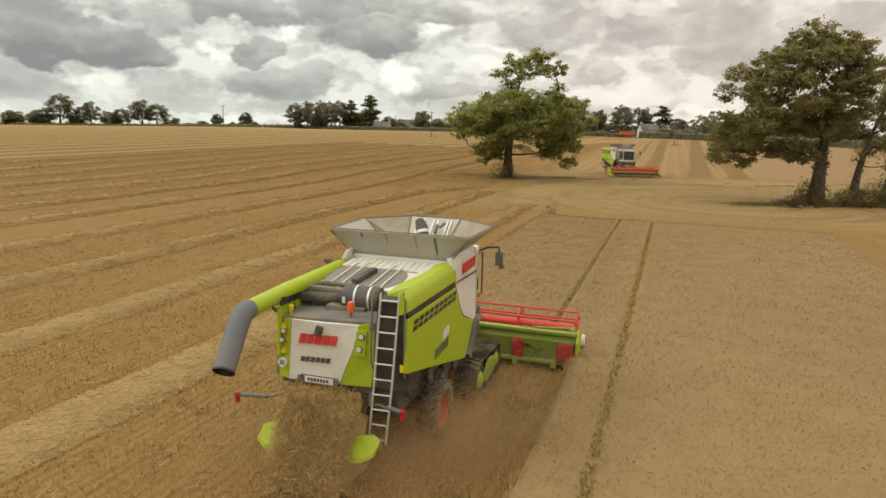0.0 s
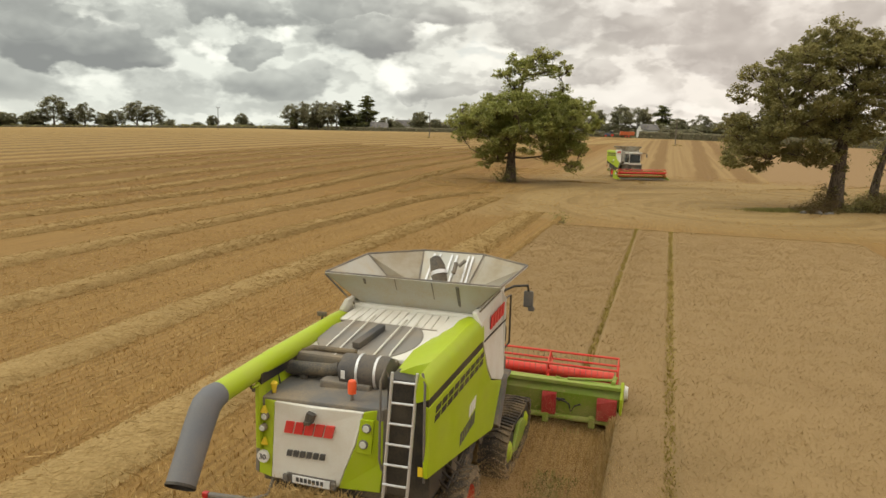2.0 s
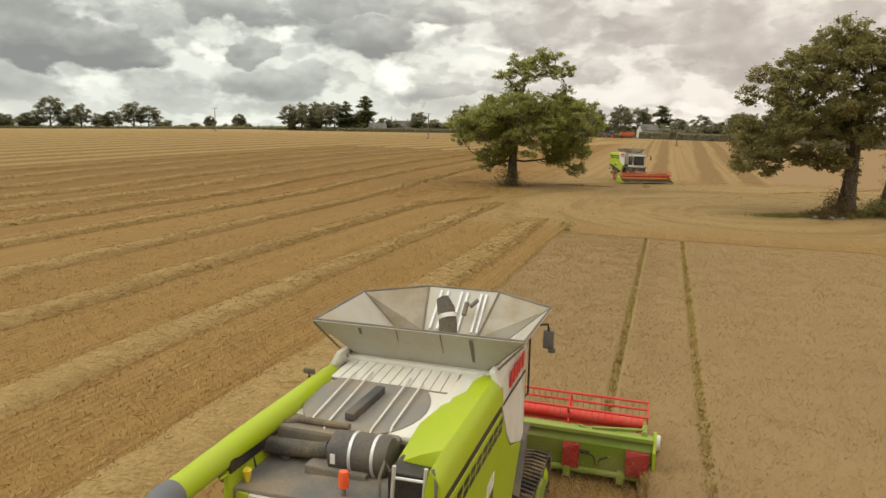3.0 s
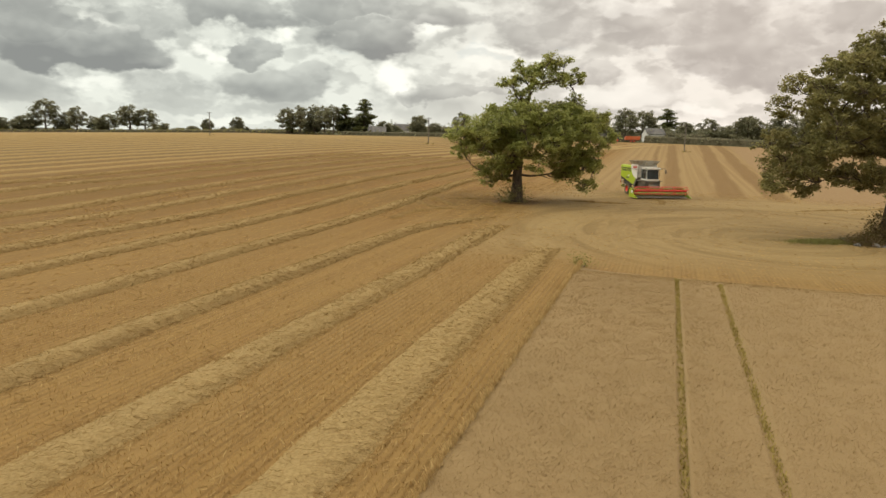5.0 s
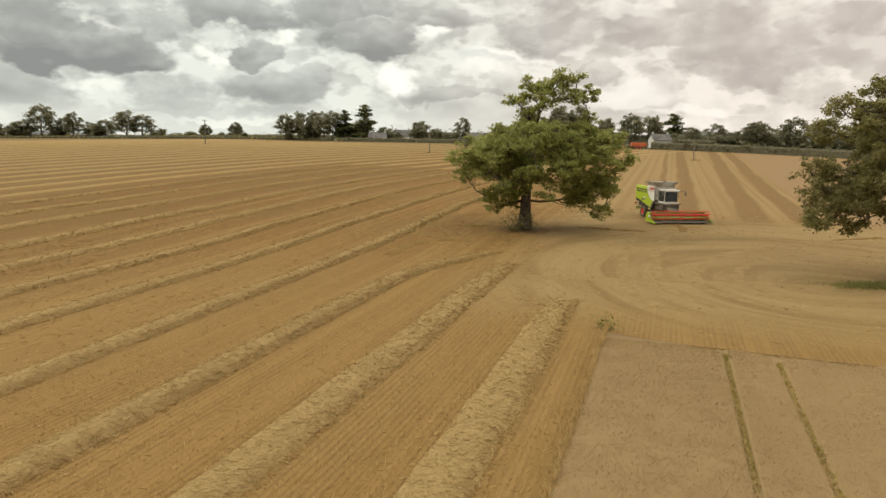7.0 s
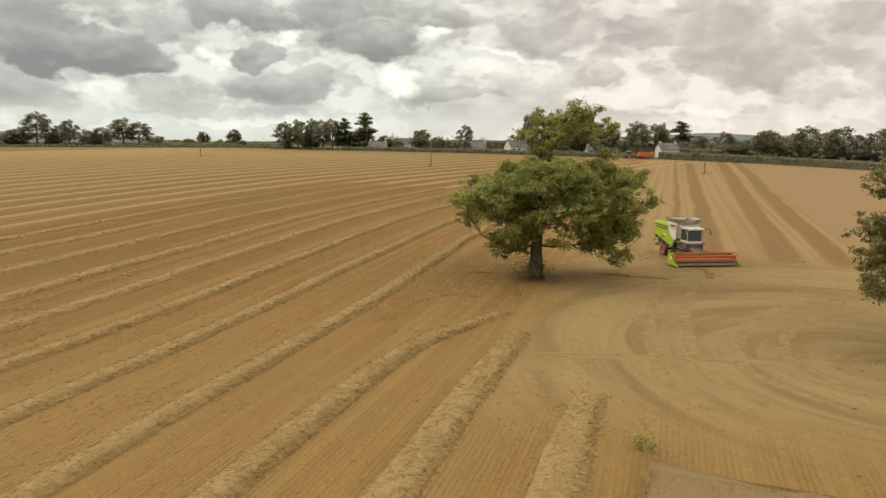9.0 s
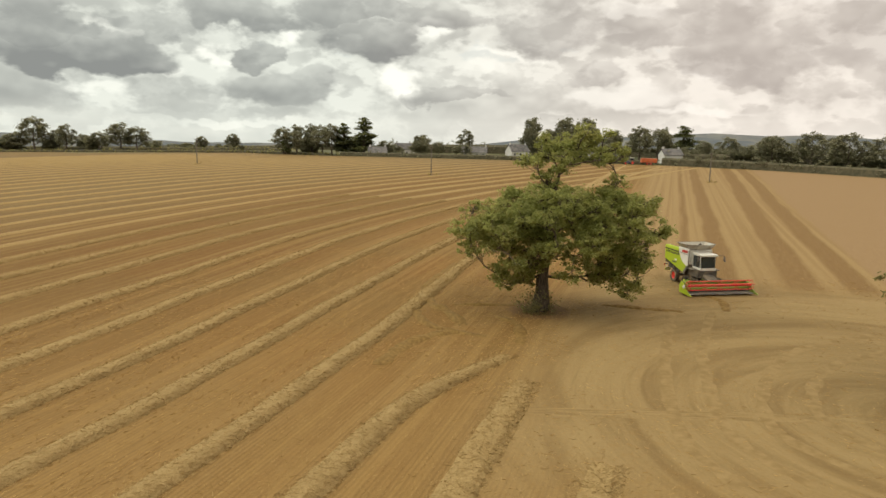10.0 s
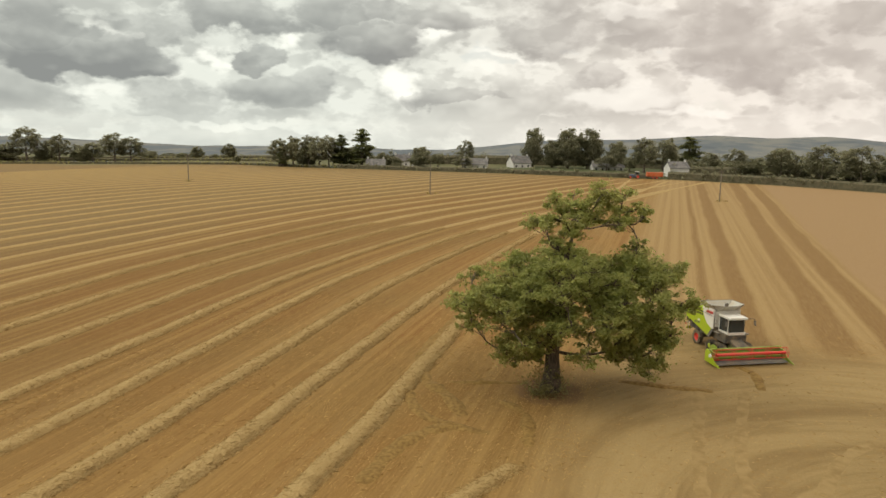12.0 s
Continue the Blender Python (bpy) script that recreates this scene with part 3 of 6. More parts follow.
def build_wheat():
    wheat = tagged(new("wheat_field", None), "uncut ripe wheat with two tramlines through it", "wheat", "", "stuff")
    wheat.empty_display_size = 0.5

    ps = sorted(set(np.round(np.linspace(CROP_L, CROP_R, 71), 3)) | {CROP_CUT} | {round(t + d, 3) for t in TRAMS for d in (-0.24, -0.11, 0.11, 0.24)})
    qs = list(np.arange(-45.0, CROP_FRONT - 0.2, 0.36)) + list(np.arange(CROP_FRONT, CROP_END + 0.01, 0.35))
    verts, faces = [], []
    for j, q in enumerate(qs):
        for p in ps:
            qq = crop_end(p) if j == len(qs) - 1 else q
            z = 0.60 + 0.05 * noise.noise(Vector((p * 0.8, qq * 0.8, 0))) + 0.06 * noise.noise(Vector((p * 3.1, qq * 3.1, 4)))
            z *= crop_height(qq)
            if min(abs(p - t) for t in TRAMS) < 0.12:
                z = (0.50 + 0.05 * noise.noise(Vector((p * 2, qq * 2, 9)))) * crop_height(qq)
            verts.append(rw(p, qq, z))
    n = len(ps)
    for j in range(len(qs) - 1):
        for i in range(n - 1):
            if qs[j] >= CROP_FRONT - 0.01 or ps[i] >= CROP_CUT - 0.001:        # the strip behind the machine is cut
                faces.append((j * n + i, j * n + i + 1, (j + 1) * n + i + 1, (j + 1) * n + i))
    # walls of stalks down to the ground along every open edge
    open_edges = set()
    for f in faces:
        for a, b in zip(f, f[1:] + f[:1]):
            if (b, a) in open_edges:
                open_edges.remove((b, a))
            else:
                open_edges.add((a, b))
    foot = {}
    for a, b in sorted(open_edges):
        for k in (a, b):
            if k not in foot:
                foot[k] = len(verts)
                verts.append(Vector((verts[k].x, verts[k].y, -0.02)))
        faces.append((b, a, foot[a], foot[b]))
    ob = new("canopy", mesh_data("canopy", verts, faces, M_canopy, True))
    ob.parent = wheat
    rng = RNG

    def ears(n, p0, p1, q0, q1, name):
        p, q = rng.uniform(p0, p1, n), rng.uniform(q0, q1, n)
        keep = np.ones(n, bool)
        for t in TRAMS:
            keep &= np.abs(p - t) > 0.20
        p, q = p[keep], q[keep]
        m = len(p)
        v, f = blades(rw_np(p, q, rng.uniform(0.54, 0.63, m) * np.array([crop_height(v) for v in q])), rng.uniform(0.035, 0.10, m), rng.normal(0, 1.0, (m, 2)) + (0.3, -0.15), rng.uniform(0.008, 0.016, m), rng)
        ob = new(name, quick_mesh(name, v, f, M_wheat))
        ob.parent = wheat

    ears(90000, CROP_L, CROP_CUT, CROP_FRONT, 61.8, "wheat_ears")
    ears(150000, CROP_CUT, CROP_R, 14.0, 61.8, "wheat_ears")
    ears(34000, CROP_CUT, 9.0, 3.0, 14.0, "wheat_ears")
    # stalks that show along the cut edges
    for name, n, pa, qa, pb, qb in (("edge_stalks", 8000, CROP_L, CROP_FRONT, CROP_L, 63.2), ("edge_stalks", 9000, CROP_CUT, -2.0, CROP_CUT, CROP_FRONT), ("edge_stalks", 3500, CROP_L, CROP_FRONT, CROP_CUT, CROP_FRONT), ("edge_stalks", 3000, CROP_L, 62.4, CROP_R, 61.6)):
        t = rng.uniform(0, 1, n)
        j = rng.normal(0, 0.07, (2, n))
        p, q = pa + (pb - pa) * t + j[0], qa + (qb - qa) * t + j[1]
        v, f = blades(rw_np(p, q, np.zeros(n)), rng.uniform(0.42, 0.62, n) * np.array([crop_height(v) for v in q]), rng.normal(0, 0.13, (n, 2)), rng.uniform(0.012, 0.03, n), rng)
        # long edges get paler stalks: the lit crop wall put into the colour
        ob = new(name, quick_mesh(name, v, f, M_wisp if pa == pb else M_wheat))
        ob.parent = wheat
    # ears that lean out over the old cut edge, its lit rim painted pale
    n = 7000
    v, f = blades(rw_np(CROP_L + rng.normal(-0.03, 0.06, n), rng.uniform(CROP_FRONT, 63.0, n), rng.uniform(0.45, 0.6, n)), rng.uniform(0.1, 0.22, n), rng.normal(0, 0.3, (n, 2)) + (-0.3, 0.1), rng.uniform(0.02, 0.04, n), rng)
    ob = new("wheat_ears", quick_mesh("wheat_ears", v, f, M_wisp))
    ob.parent = wheat
    # weeds in the tramlines and where one of them has been cut
    for t, q0, q1, n in ((TRAMS[0], CROP_FRONT, 60, 4200), (TRAMS[1], 2.0, 59.5, 6000)):
        q = rng.uniform(q0, q1, n)
        p = t + rng.normal(0, 0.10, n)
        v, f = blades(rw_np(p, q, np.full(n, 0.44)), rng.uniform(0.06, 0.17, n), rng.normal(0, 0.4, (n, 2)), rng.uniform(0.02, 0.05, n), rng)
        ob = new("tramline_weeds", quick_mesh("tramline_weeds", v, f, M_weed))
        ob.parent = wheat


build_wheat()


def build_stubble():
    rng = RNG
    stub = tagged(new("cut_stubble", None), "short cut stubble standing in drilled rows", "stubble", "", "stuff")
    for k, (p0, p1, q0, q1, step) in enumerate(((-9.6, -2.1, 2.0, 23.0, 0.05), (-19.0, -9.4, 8.0, 66.0, 0.055), (-35.0, -19.0, 20.0, 80.0, 0.10))):
        ps = np.arange(p0, p1, 0.22)
        qs = np.arange(q0, q1, step)
        P, Q = np.meshgrid(ps, qs)
        p, q = P.ravel(), Q.ravel()
        clump = np.array([noise.noise(Vector((a * 0.6, b * 0.25, 3.0))) for a, b in zip(p, q)])
        keep = rng.uniform(0, 1, len(p)) < 0.66 + 0.4 * clump
        p, q = p[keep], q[keep]
        n = len(p)
        v, f = blades(rw_np(p + rng.normal(0, 0.03, n), q + rng.normal(0, 0.05, n), np.zeros(n)), rng.uniform(0.06, 0.15, n), rng.normal(0, 0.35, (n, 2)), rng.uniform(0.012, 0.034, n), rng)
        ob = new("stubble_rows", quick_mesh("stubble_rows", v, f, M_stub))
        ob.parent = stub
    # scattered straw on the ground
    n = 26000
    p, q = rng.uniform(-35, -2.2, n), rng.uniform(4, 82, n)
    ok = (p < CROP_L) | (q < 23)
    p, q = p[ok], q[ok]
    v, f = strands(rw_np(p, q, rng.uniform(0.03, 0.12, len(p))), rng.uniform(0.15, 0.4, len(p)), rng.uniform(0.012, 0.025, len(p)), rng, 0.25, HEAD, 0.9)
    ob = new("scattered_straw", quick_mesh("scattered_straw", v, f, M_straw))
    ob.parent = stub
    n = 2600
    p, q = -3.15 + rng.normal(0, 0.26, n), rng.uniform(6, 22.6, n)
    keep = np.array([noise.noise(Vector((0, b * 0.35, 1))) > -0.05 for b in q])
    p, q = p[keep], q[keep]
    v, f = blades(rw_np(p, q, np.zeros(len(p))), rng.uniform(0.08, 0.2, len(p)), rng.normal(0, 0.4, (len(p), 2)), rng.uniform(0.03, 0.06, len(p)), rng)
    ob = new("cut_weeds", quick_mesh("cut_weeds", v, f, M_cutweed))
    ob.parent = stub


build_stubble()


def build_swath(p0, q0, q1, seed, near_to=120.0, width=1.6, height=0.46, per_m=110, tail=None):
    """One windrow of straw from q0 to q1: an uneven ridge with loose straws over it."""
    pts = []
    q = q0
    while q < q1:
        pts.append((p0 + bend(p0, q) + (tail(q) if tail else 0) + 0.22 * noise.noise(Vector((seed * 3.7, q * 0.11, 0))), q))
        q += 0.22 if q < near_to else 0.8 if q < 220 else 1.5
    prof = [(-0.5, -0.06), (-0.44, 0.16), (-0.34, 0.48), (-0.18, 0.82), (0.02, 1.0), (0.20, 0.84), (0.35, 0.50), (0.45, 0.18), (0.5, -0.06)]
    verts, faces = [], []
    for i, (p, q) in enumerate(pts):
        wv = width * (1 + 0.12 * noise.noise(Vector((seed, q * 0.35, 1.0))))
        hv = height * (1 + 0.22 * noise.noise(Vector((seed, q * 0.31, 5.0))))
        end = min(1.0, 0.02 + 0.026 * min(i, len(pts) - 1 - i))
        wv *= 0.45 + 0.55 * end
        for k, (a, b) in enumerate(prof):
            jj = 0.0 if k in (0, 8) else noise.noise(Vector((seed * 2.0 + k * 1.7, q * 2.3, a * 5))) + 0.5 * noise.noise(Vector((seed * 2.0, q * 0.9, a * 3)))
            w = rw(p + a * wv + 0.12 * jj + 0.08 * max(0.0, a) * noise.noise(Vector((seed, q * 4.1, 2.0))), q + 0.12 * jj)
            verts.append((w.x, w.y, ground_z(w.x, w.y) + (b * hv + 0.10 * jj * b) * end))
    n = len(prof)
    for j in range(len(pts) - 1):
        for i in range(n - 1):
            faces.append((j * n + i, j * n + i + 1, (j + 1) * n + i + 1, (j + 1) * n + i))
    sw = tagged(new("straw_swath", mesh_data("straw_swath", verts, faces, M_straw_bed, True)), "long windrow of pale straw lying on stubble", "straw", "straw swaths")
    close = [(p, q) for p, q in pts if q < near_to]
    if per_m and close:
        m = int(len(close) * 0.22 * per_m * 0.8)
        idx = RNG.integers(0, len(close), m)
        cp_all, cq_all = np.array([c[0] for c in close]), np.array([c[1] for c in close])
        cp, cq = cp_all[idx], cq_all[idx]
        a = np.clip(RNG.normal(0.04, 0.30, m), -0.62, 0.66)
        top = height * np.clip(1.02 - (np.abs(a - 0.05) / 0.52) ** 3, 0.02, 1)
        z = top * RNG.uniform(0.75, 1.15, m) + RNG.uniform(0.0, 0.05, m)
        q = cq + RNG.uniform(-0.12, 0.12, m)
        gz = np.array([ground_z(0, yy) for yy in (-math.sin(HEAD) * cp + math.cos(HEAD) * q)])
        z = z * np.clip((q1 - q) / 8.5, 0.04, 1.0)
        v, f = strands(rw_np(cp + a * width, q, z + gz), RNG.uniform(0.12, 0.36, m), np.clip(q / 45, 0.5, 1.0) * RNG.uniform(0.009, 0.022, m), RNG, 0.22)
        ob = new("loose_straw", quick_mesh("loose_straw", v, f, M_swath))
        ob.parent = sw
        # ragged wisps along the foot of the ridge
        m = int(len(close) * 0.22 * min(per_m, 110) * 0.8)
        idx = RNG.integers(0, len(close), m)
        a = np.where(RNG.uniform(0, 1, m) < 0.7, RNG.uniform(0.30, 0.60, m), RNG.uniform(-0.58, 0.3, m))
        x, q = cp_all[idx] + a * width, cq_all[idx] + RNG.uniform(-0.12, 0.12, m)
        gz = np.array([ground_z(0, yy) for yy in (-math.sin(HEAD) * x + math.cos(HEAD) * q)])
        z = height * np.clip(1.0 - (np.abs(a) / 0.53) ** 2.6, 0.08, 1) * RNG.uniform(0.9, 1.16, m)
        z = z * np.clip((q1 - q) / 8.5, 0.04, 1.0)
        v, f = strands(rw_np(x, q, z + gz), RNG.uniform(0.16, 0.46, m), np.clip(q / 75, 0.3, 1.0) * RNG.uniform(0.018, 0.042, m), RNG, 0.35)
        ob = tagged(new("straw_fringe", quick_mesh("straw_fringe", v, f, M_swath)), "", "", "", "stuff")
        ob.parent = sw
    return sw


def far_q(p0):
    """Where a row meets the far hedge."""
    q = 120.0
    while q < 420:
        w = rw(p0 + bend(p0, q), q)
        if w.y > edge_y(w.x) - 6 or w.x < -330:
            return q
        q += 3
    return q


build_swath(-5.85, -40.0, 13.4, 1, per_m=240, width=1.9, height=0.34)
build_swath(-12.95, -40.0, 71.0, 2, per_m=170, width=2.3, height=0.15)
build_swath(-19.6, -40.0, 82.0, 3, per_m=170, width=2.1, height=0.20)
build_swath(-26.4, -40.0, 87.0, 4, per_m=180, width=1.9, height=0.32, tail=lambda q: 0.012 * max(0, q - 68) ** 2)
SWATHS = [-33.7, -41.2, -48.2, -55.5, -63.0, -71.2, -79.2, -86.8]
SWATHS += [-95.0 - 7.75 * k for k in range(29)]
for k, p0 in enumerate(SWATHS):
    build_swath(p0, max(-40.0, 10 + (-p0 - 35) * 0.55), far_q(p0), 5 + k, 185.0 if k < 8 else 125.0, 1.85 if k < 8 else 1.5, 0.33 if k < 8 else 0.27, 100 if k < 3 else 70 if k < 8 else 0, (lambda q: -1.2 * smooth(92, 122, q)) if k == 0 else None)


def build_chopped():
    """Straw pouring from the back of the near machine."""
    rng = RNG
    n = 30000
    t = rng.uniform(0, 1, n) ** 0.8
    x = -0.33 + 0.1 * t + rng.uniform(-1, 1, n) * (0.73 + 0.05 * t) + rng.normal(0, 0.07, n)
    y = -0.10 - 0.95 * t + rng.normal(0, 0.10 + 0.12 * t, n)
    z = np.maximum(0.06, 1.72 - 1.55 * t ** 1.7 + rng.normal(0, 0.10, n))
    v, f = strands(np.stack([x, y, z], 1), rng.uniform(0.10, 0.32, n), rng.uniform(0.004, 0.009, n), rng, 0.9)
    core_v, core_f = [], []
    cols = 15
    for j in range(16):
        tt = j / 15
        for i in range(cols):
            a = i / (cols - 1)
            xx = -1.02 + 0.04 * tt + a * (1.42 + 0.06 * tt)
            bump = 0.16 * noise.noise(Vector((xx * 2.2, tt * 5, 2))) + 0.10 * noise.noise(Vector((xx * 6, tt * 13, 5)))
            arch = 1 - (2 * a - 1) ** 4
            core_v.append((xx, 0.28 - (0.38 + 0.85 * tt) * arch + bump, 1.78 - 1.72 * tt ** 1.6 + 0.05 * bump))
    for j in range(15):
        for i in range(cols - 1):
            core_f.append((j * cols + i, j * cols + i + 1, (j + 1) * cols + i + 1, (j + 1) * cols + i))
    core = tagged(new("straw_discharge", mesh_data("straw_discharge", core_v, core_f, M_wisp_bed, True)), "thick curtain of straw falling behind the combine", "straw", "", "stuff")
    core.matrix_world = pose(-1.253, 15.81, 0.0, 0, 0, -17)
    ob = new("loose_straw", quick_mesh("loose_straw", v, f, M_wisp))
    ob.parent = core


build_chopped()


def build_dust():
    """Chaff and soil dust stirred up round the near machine's rear wheels and tracks: countless specks, thinning outwards."""
    rng = np.random.default_rng(19)
    pts = []
    for n, c, sd in ((100000, (2.1, 1.6, 0.55), (0.75, 0.9, 0.42)), (80000, (3.2, 2.6, 0.35), (1.3, 1.6, 0.35)), (60000, (1.0, -0.4, 0.5), (1.0, 0.8, 0.45)), (26000, (-2.2, -0.2, 0.4), (0.8, 1.2, 0.35)), (22000, (2.4, 6.0, 0.4), (0.8, 1.6, 0.4))):
        pts.append(np.array(c) + rng.normal(size=(n, 3)) * np.array(sd))
    p = np.concatenate(pts)
    p[:, 2] = np.abs(p[:, 2]) + 0.02
    v, f = strands(p, rng.uniform(0.006, 0.014, len(p)), rng.uniform(0.005, 0.010, len(p)), rng, 1.0)
    ob = tagged(new("dust_cloud", quick_mesh("dust_cloud", v, f, M_dust)), "brown dust and chaff hanging behind the combine", "dust", "", "stuff")
    ob.matrix_world = pose(-1.253, 15.81, 0.0, 0, 0, -17)


M_dust = leaf("harvest_dust", (0.52, 0.355, 0.175), (0.64, 0.45, 0.235), (0.56, 0.39, 0.20), (0.62, 0.44, 0.22))
build_dust()
M_wheel = straw("pale_chaff", (0.215, 0.140, 0.055), (0.285, 0.195, 0.083), 1.2)
M_trail = straw("trodden_straw", (0.13, 0.075, 0.022), (0.25, 0.155, 0.050), 3.5)


def build_ridge(pts, width, height, seed, per_m, label, mat=M_trail):
    """A low ragged line of straw through world places pts, as the machines leave it where they turn."""
    line = []
    for k in range(len(pts) - 1):
        a, b, c, d = (Vector((*pts[min(max(k + j, 0), len(pts) - 1)], 0)) for j in (-1, 0, 1, 2))
        for t in np.arange(0, 1, 0.4 / max(0.5, (c - b).length)):
            t = float(t)
            line.append(0.5 * (2 * b + (c - a) * t + (2 * a - 5 * b + 4 * c - d) * t * t + (3 * b - a - 3 * c + d) * t ** 3))
    verts, faces = [], []
    prof = [(-0.5, -0.05), (-0.38, 0.4), (-0.1, 1.0), (0.2, 0.8), (0.4, 0.3), (0.5, -0.05)]
    for i, p in enumerate(line):
        dr = (line[min(i + 1, len(line) - 1)] - line[max(i - 1, 0)]).normalized()
        s = Vector((dr.y, -dr.x, 0))
        k = 0.55 + 0.75 * noise.noise(Vector((seed, i * 0.21, 0))) + 0.3 * noise.noise(Vector((seed, i * 0.7, 3)))
        k = max(0.0, k) * min(1.0, 0.2 + 0.2 * min(i, len(line) - 1 - i))
        for a, h in prof:
            w = p + s * (a * width * (0.6 + 0.5 * k) + 0.15 * noise.noise(Vector((i * 0.4, a * 3, seed))))
            verts.append((w.x, w.y, ground_z(w.x, w.y) + h * height * k * (1 + 0.9 * noise.noise(Vector((i * 1.3, a * 6, seed)))) - 0.01 * (h < 0)))
    n = len(prof)
    for j in range(len(line) - 1):
        for i in range(n - 1):
            faces.append((j * n + i, j * n + i + 1, (j + 1) * n + i + 1, (j + 1) * n + i))
    ridge = tagged(new("straw_trail", mesh_data("straw_trail", verts, faces, mat, True)), label, "straw", "straw trails on the headland")
    m = int(len(line) * 0.4 * per_m)
    base = np.array(line)[RNG.integers(0, len(line), m)]
    off = RNG.normal(0, 0.34 * width, (m, 2))
    v, f = strands(np.concatenate([base[:, :2] + off, RNG.uniform(0.02, 0.02 + height * 0.7, (m, 1))], 1), RNG.uniform(0.2, 0.6, m), RNG.uniform(0.012, 0.026, m), RNG, 0.25)
    ob = tagged(new("loose_straw", quick_mesh("loose_straw", v, f, M_stub)), "", "", "", "stuff")
    ob.parent = ridge


for k, (w, h, pts) in enumerate((
        (1.5, 0.26, [(2.2, 129.1), (-0.8, 119.6), (-2.7, 111.4), (-2.2, 105.1), (-0.2, 101.0), (1.2, 96.9)]),
        (1.3, 0.22, [(-3.8, 102.3), (-2.2, 97.5), (0.3, 95.3), (3.2, 94.2)]),
        (1.6, 0.26, [(-5.4, 86.6), (-3.7, 91.5), (-1.4, 94.4), (1.1, 95.4)]),
        (0.9, 0.30, [(0.0, 104.1), (2.7, 104.2), (6.4, 104.3)]),
        (1.2, 0.28, [(15.0, 105.3), (18.9, 104.1), (22.7, 103.3)]),
        (1.1, 0.22, [(26.7, 110.5), (28.0, 108.0), (26.9, 103.6)]),
        (1.2, 0.20, [(4.2, 100.1), (6.0, 97.5), (5.7, 92.0)]),
        (0.7, 0.16, [(42.0, 100.5), (48.2, 102.6), (54.8, 105.0), (69.0, 116.0)]))):
    build_ridge(pts, w, h, 5.0 + k, 60, "ragged curved trail of straw where machines turned")
for k, pts in enumerate(([(21.7, 103.8), (17.6, 92.0), (14.9, 82.0), (13.7, 74.0), (15.4, 68.0)], [(25.7, 104.2), (20.6, 92.0), (17.6, 81.0), (16.8, 75.0), (18.6, 69.5)], [(38.8, 97.6), (30.0, 93.4), (25.0, 88.6), (21.0, 81.5), (19.8, 76.0), (22.0, 71.0)], [(37.0, 93.0), (30.5, 89.6), (26.0, 84.6), (23.6, 79.0), (24.6, 74.0)])):
    build_ridge(pts, 1.2, 0.03, 15.0 + k, 12, "thin trail of chaff along a turning wheel track", M_wheel)


def build_litter():
    """Chopped straw scattered over the headland and the far stubble."""
    rng = RNG
    lit = tagged(new("straw_litter", None), "chopped straw scattered over the stubble", "straw", "", "stuff")
    for n, p0, p1, q0, q1, sp in ((14000, -20, 32, 63, 128, 1.6), (26000, -62, -35, 42, 125, 0.5), (16000, -35, -18, 78, 130, 0.8)):
        p, q = rng.uniform(p0, p1, n), rng.uniform(q0, q1, n)
        k = np.array([noise.noise(Vector((a * 0.16, b * 0.16, 0))) for a, b in zip(p, q)])
        keep = rng.uniform(-0.5, 0.5, n) < k + 0.1
        p, q = p[keep], q[keep]
        w = rw_np(p, q, rng.uniform(0.012, 0.03, len(p)))
        w[:, 2] += np.array([ground_z(0, y) for y in w[:, 1]])
        v, f = strands(w, rng.uniform(0.12, 0.4, len(p)), rng.uniform(0.015, 0.03, len(p)), rng, 0.04, HEAD, sp)
        ob = new("scattered_straw", quick_mesh("scattered_straw", v, f, M_stub))
        ob.parent = lit


build_litter()
# ---- combine harvesters ----


def logo_bars(parent, name, mat, at, along, up, n, w, h, gap, slant, off, label=""):
    """A row of plain slanted bars that stands for lettering on a panel."""
    along, up, off = Vector(along), Vector(up), Vector(off)
    bms = []
    for k in range(n):
        o = Vector(at) + along * (k * (w + gap))
        bms.append(prism([o, o + along * w, o + along * (w + slant) + up * h, o + along * slant + up * h], off))
    return part(name, merge(*bms), mat, parent, label)


def tyre_bm(r, w, rim):
    """A tyre carcass on its side axis x, centred at nought."""
    prof = [(-w / 2 * 0.78, rim), (-w / 2, rim + (r - rim) * 0.45), (-w / 2 * 0.9, r - 0.05), (-w / 4, r), (w / 4, r), (w / 2 * 0.9, r - 0.05), (w / 2, rim + (r - rim) * 0.45), (w / 2 * 0.78, rim)]
    bm = bmesh.new()
    seg = 36
    rings = [[bm.verts.new((x, rr * math.cos(2 * math.pi * k / seg), rr * math.sin(2 * math.pi * k / seg))) for x, rr in prof] for k in range(seg)]
    for k in range(seg):
        a, b = rings[k], rings[(k + 1) % seg]
        for i in range(len(prof) - 1):
            bm.faces.new((a[i], a[i + 1], b[i + 1], b[i]))
    return bm


def add_lugs(tyre, r, w, lugs=22):
    """Slanting tread bars, each a piece of its own on one shared mesh."""
    bm = bmesh.new()
    bmesh.ops.create_cube(bm, size=1.0, matrix=Matrix.Diagonal((w * 0.52, 0.055, 0.06, 1)))
    me = bpy.data.meshes.new("tread_lug")
    bm.to_mesh(me)
    bm.free()
    me.materials.append(M_rubber)
    for k in range(lugs):
        for s in (-1, 1):
            ob = new("tread_lug", me)
            ob.parent = tyre
            ob.matrix_local = Matrix.Rotation(2 * math.pi * (k + 0.25 * s) / lugs, 4, "X") @ Matrix.Translation((s * w * 0.24, 0, r + 0.012)) @ Matrix.Rotation(s * radians(38), 4, "Z")


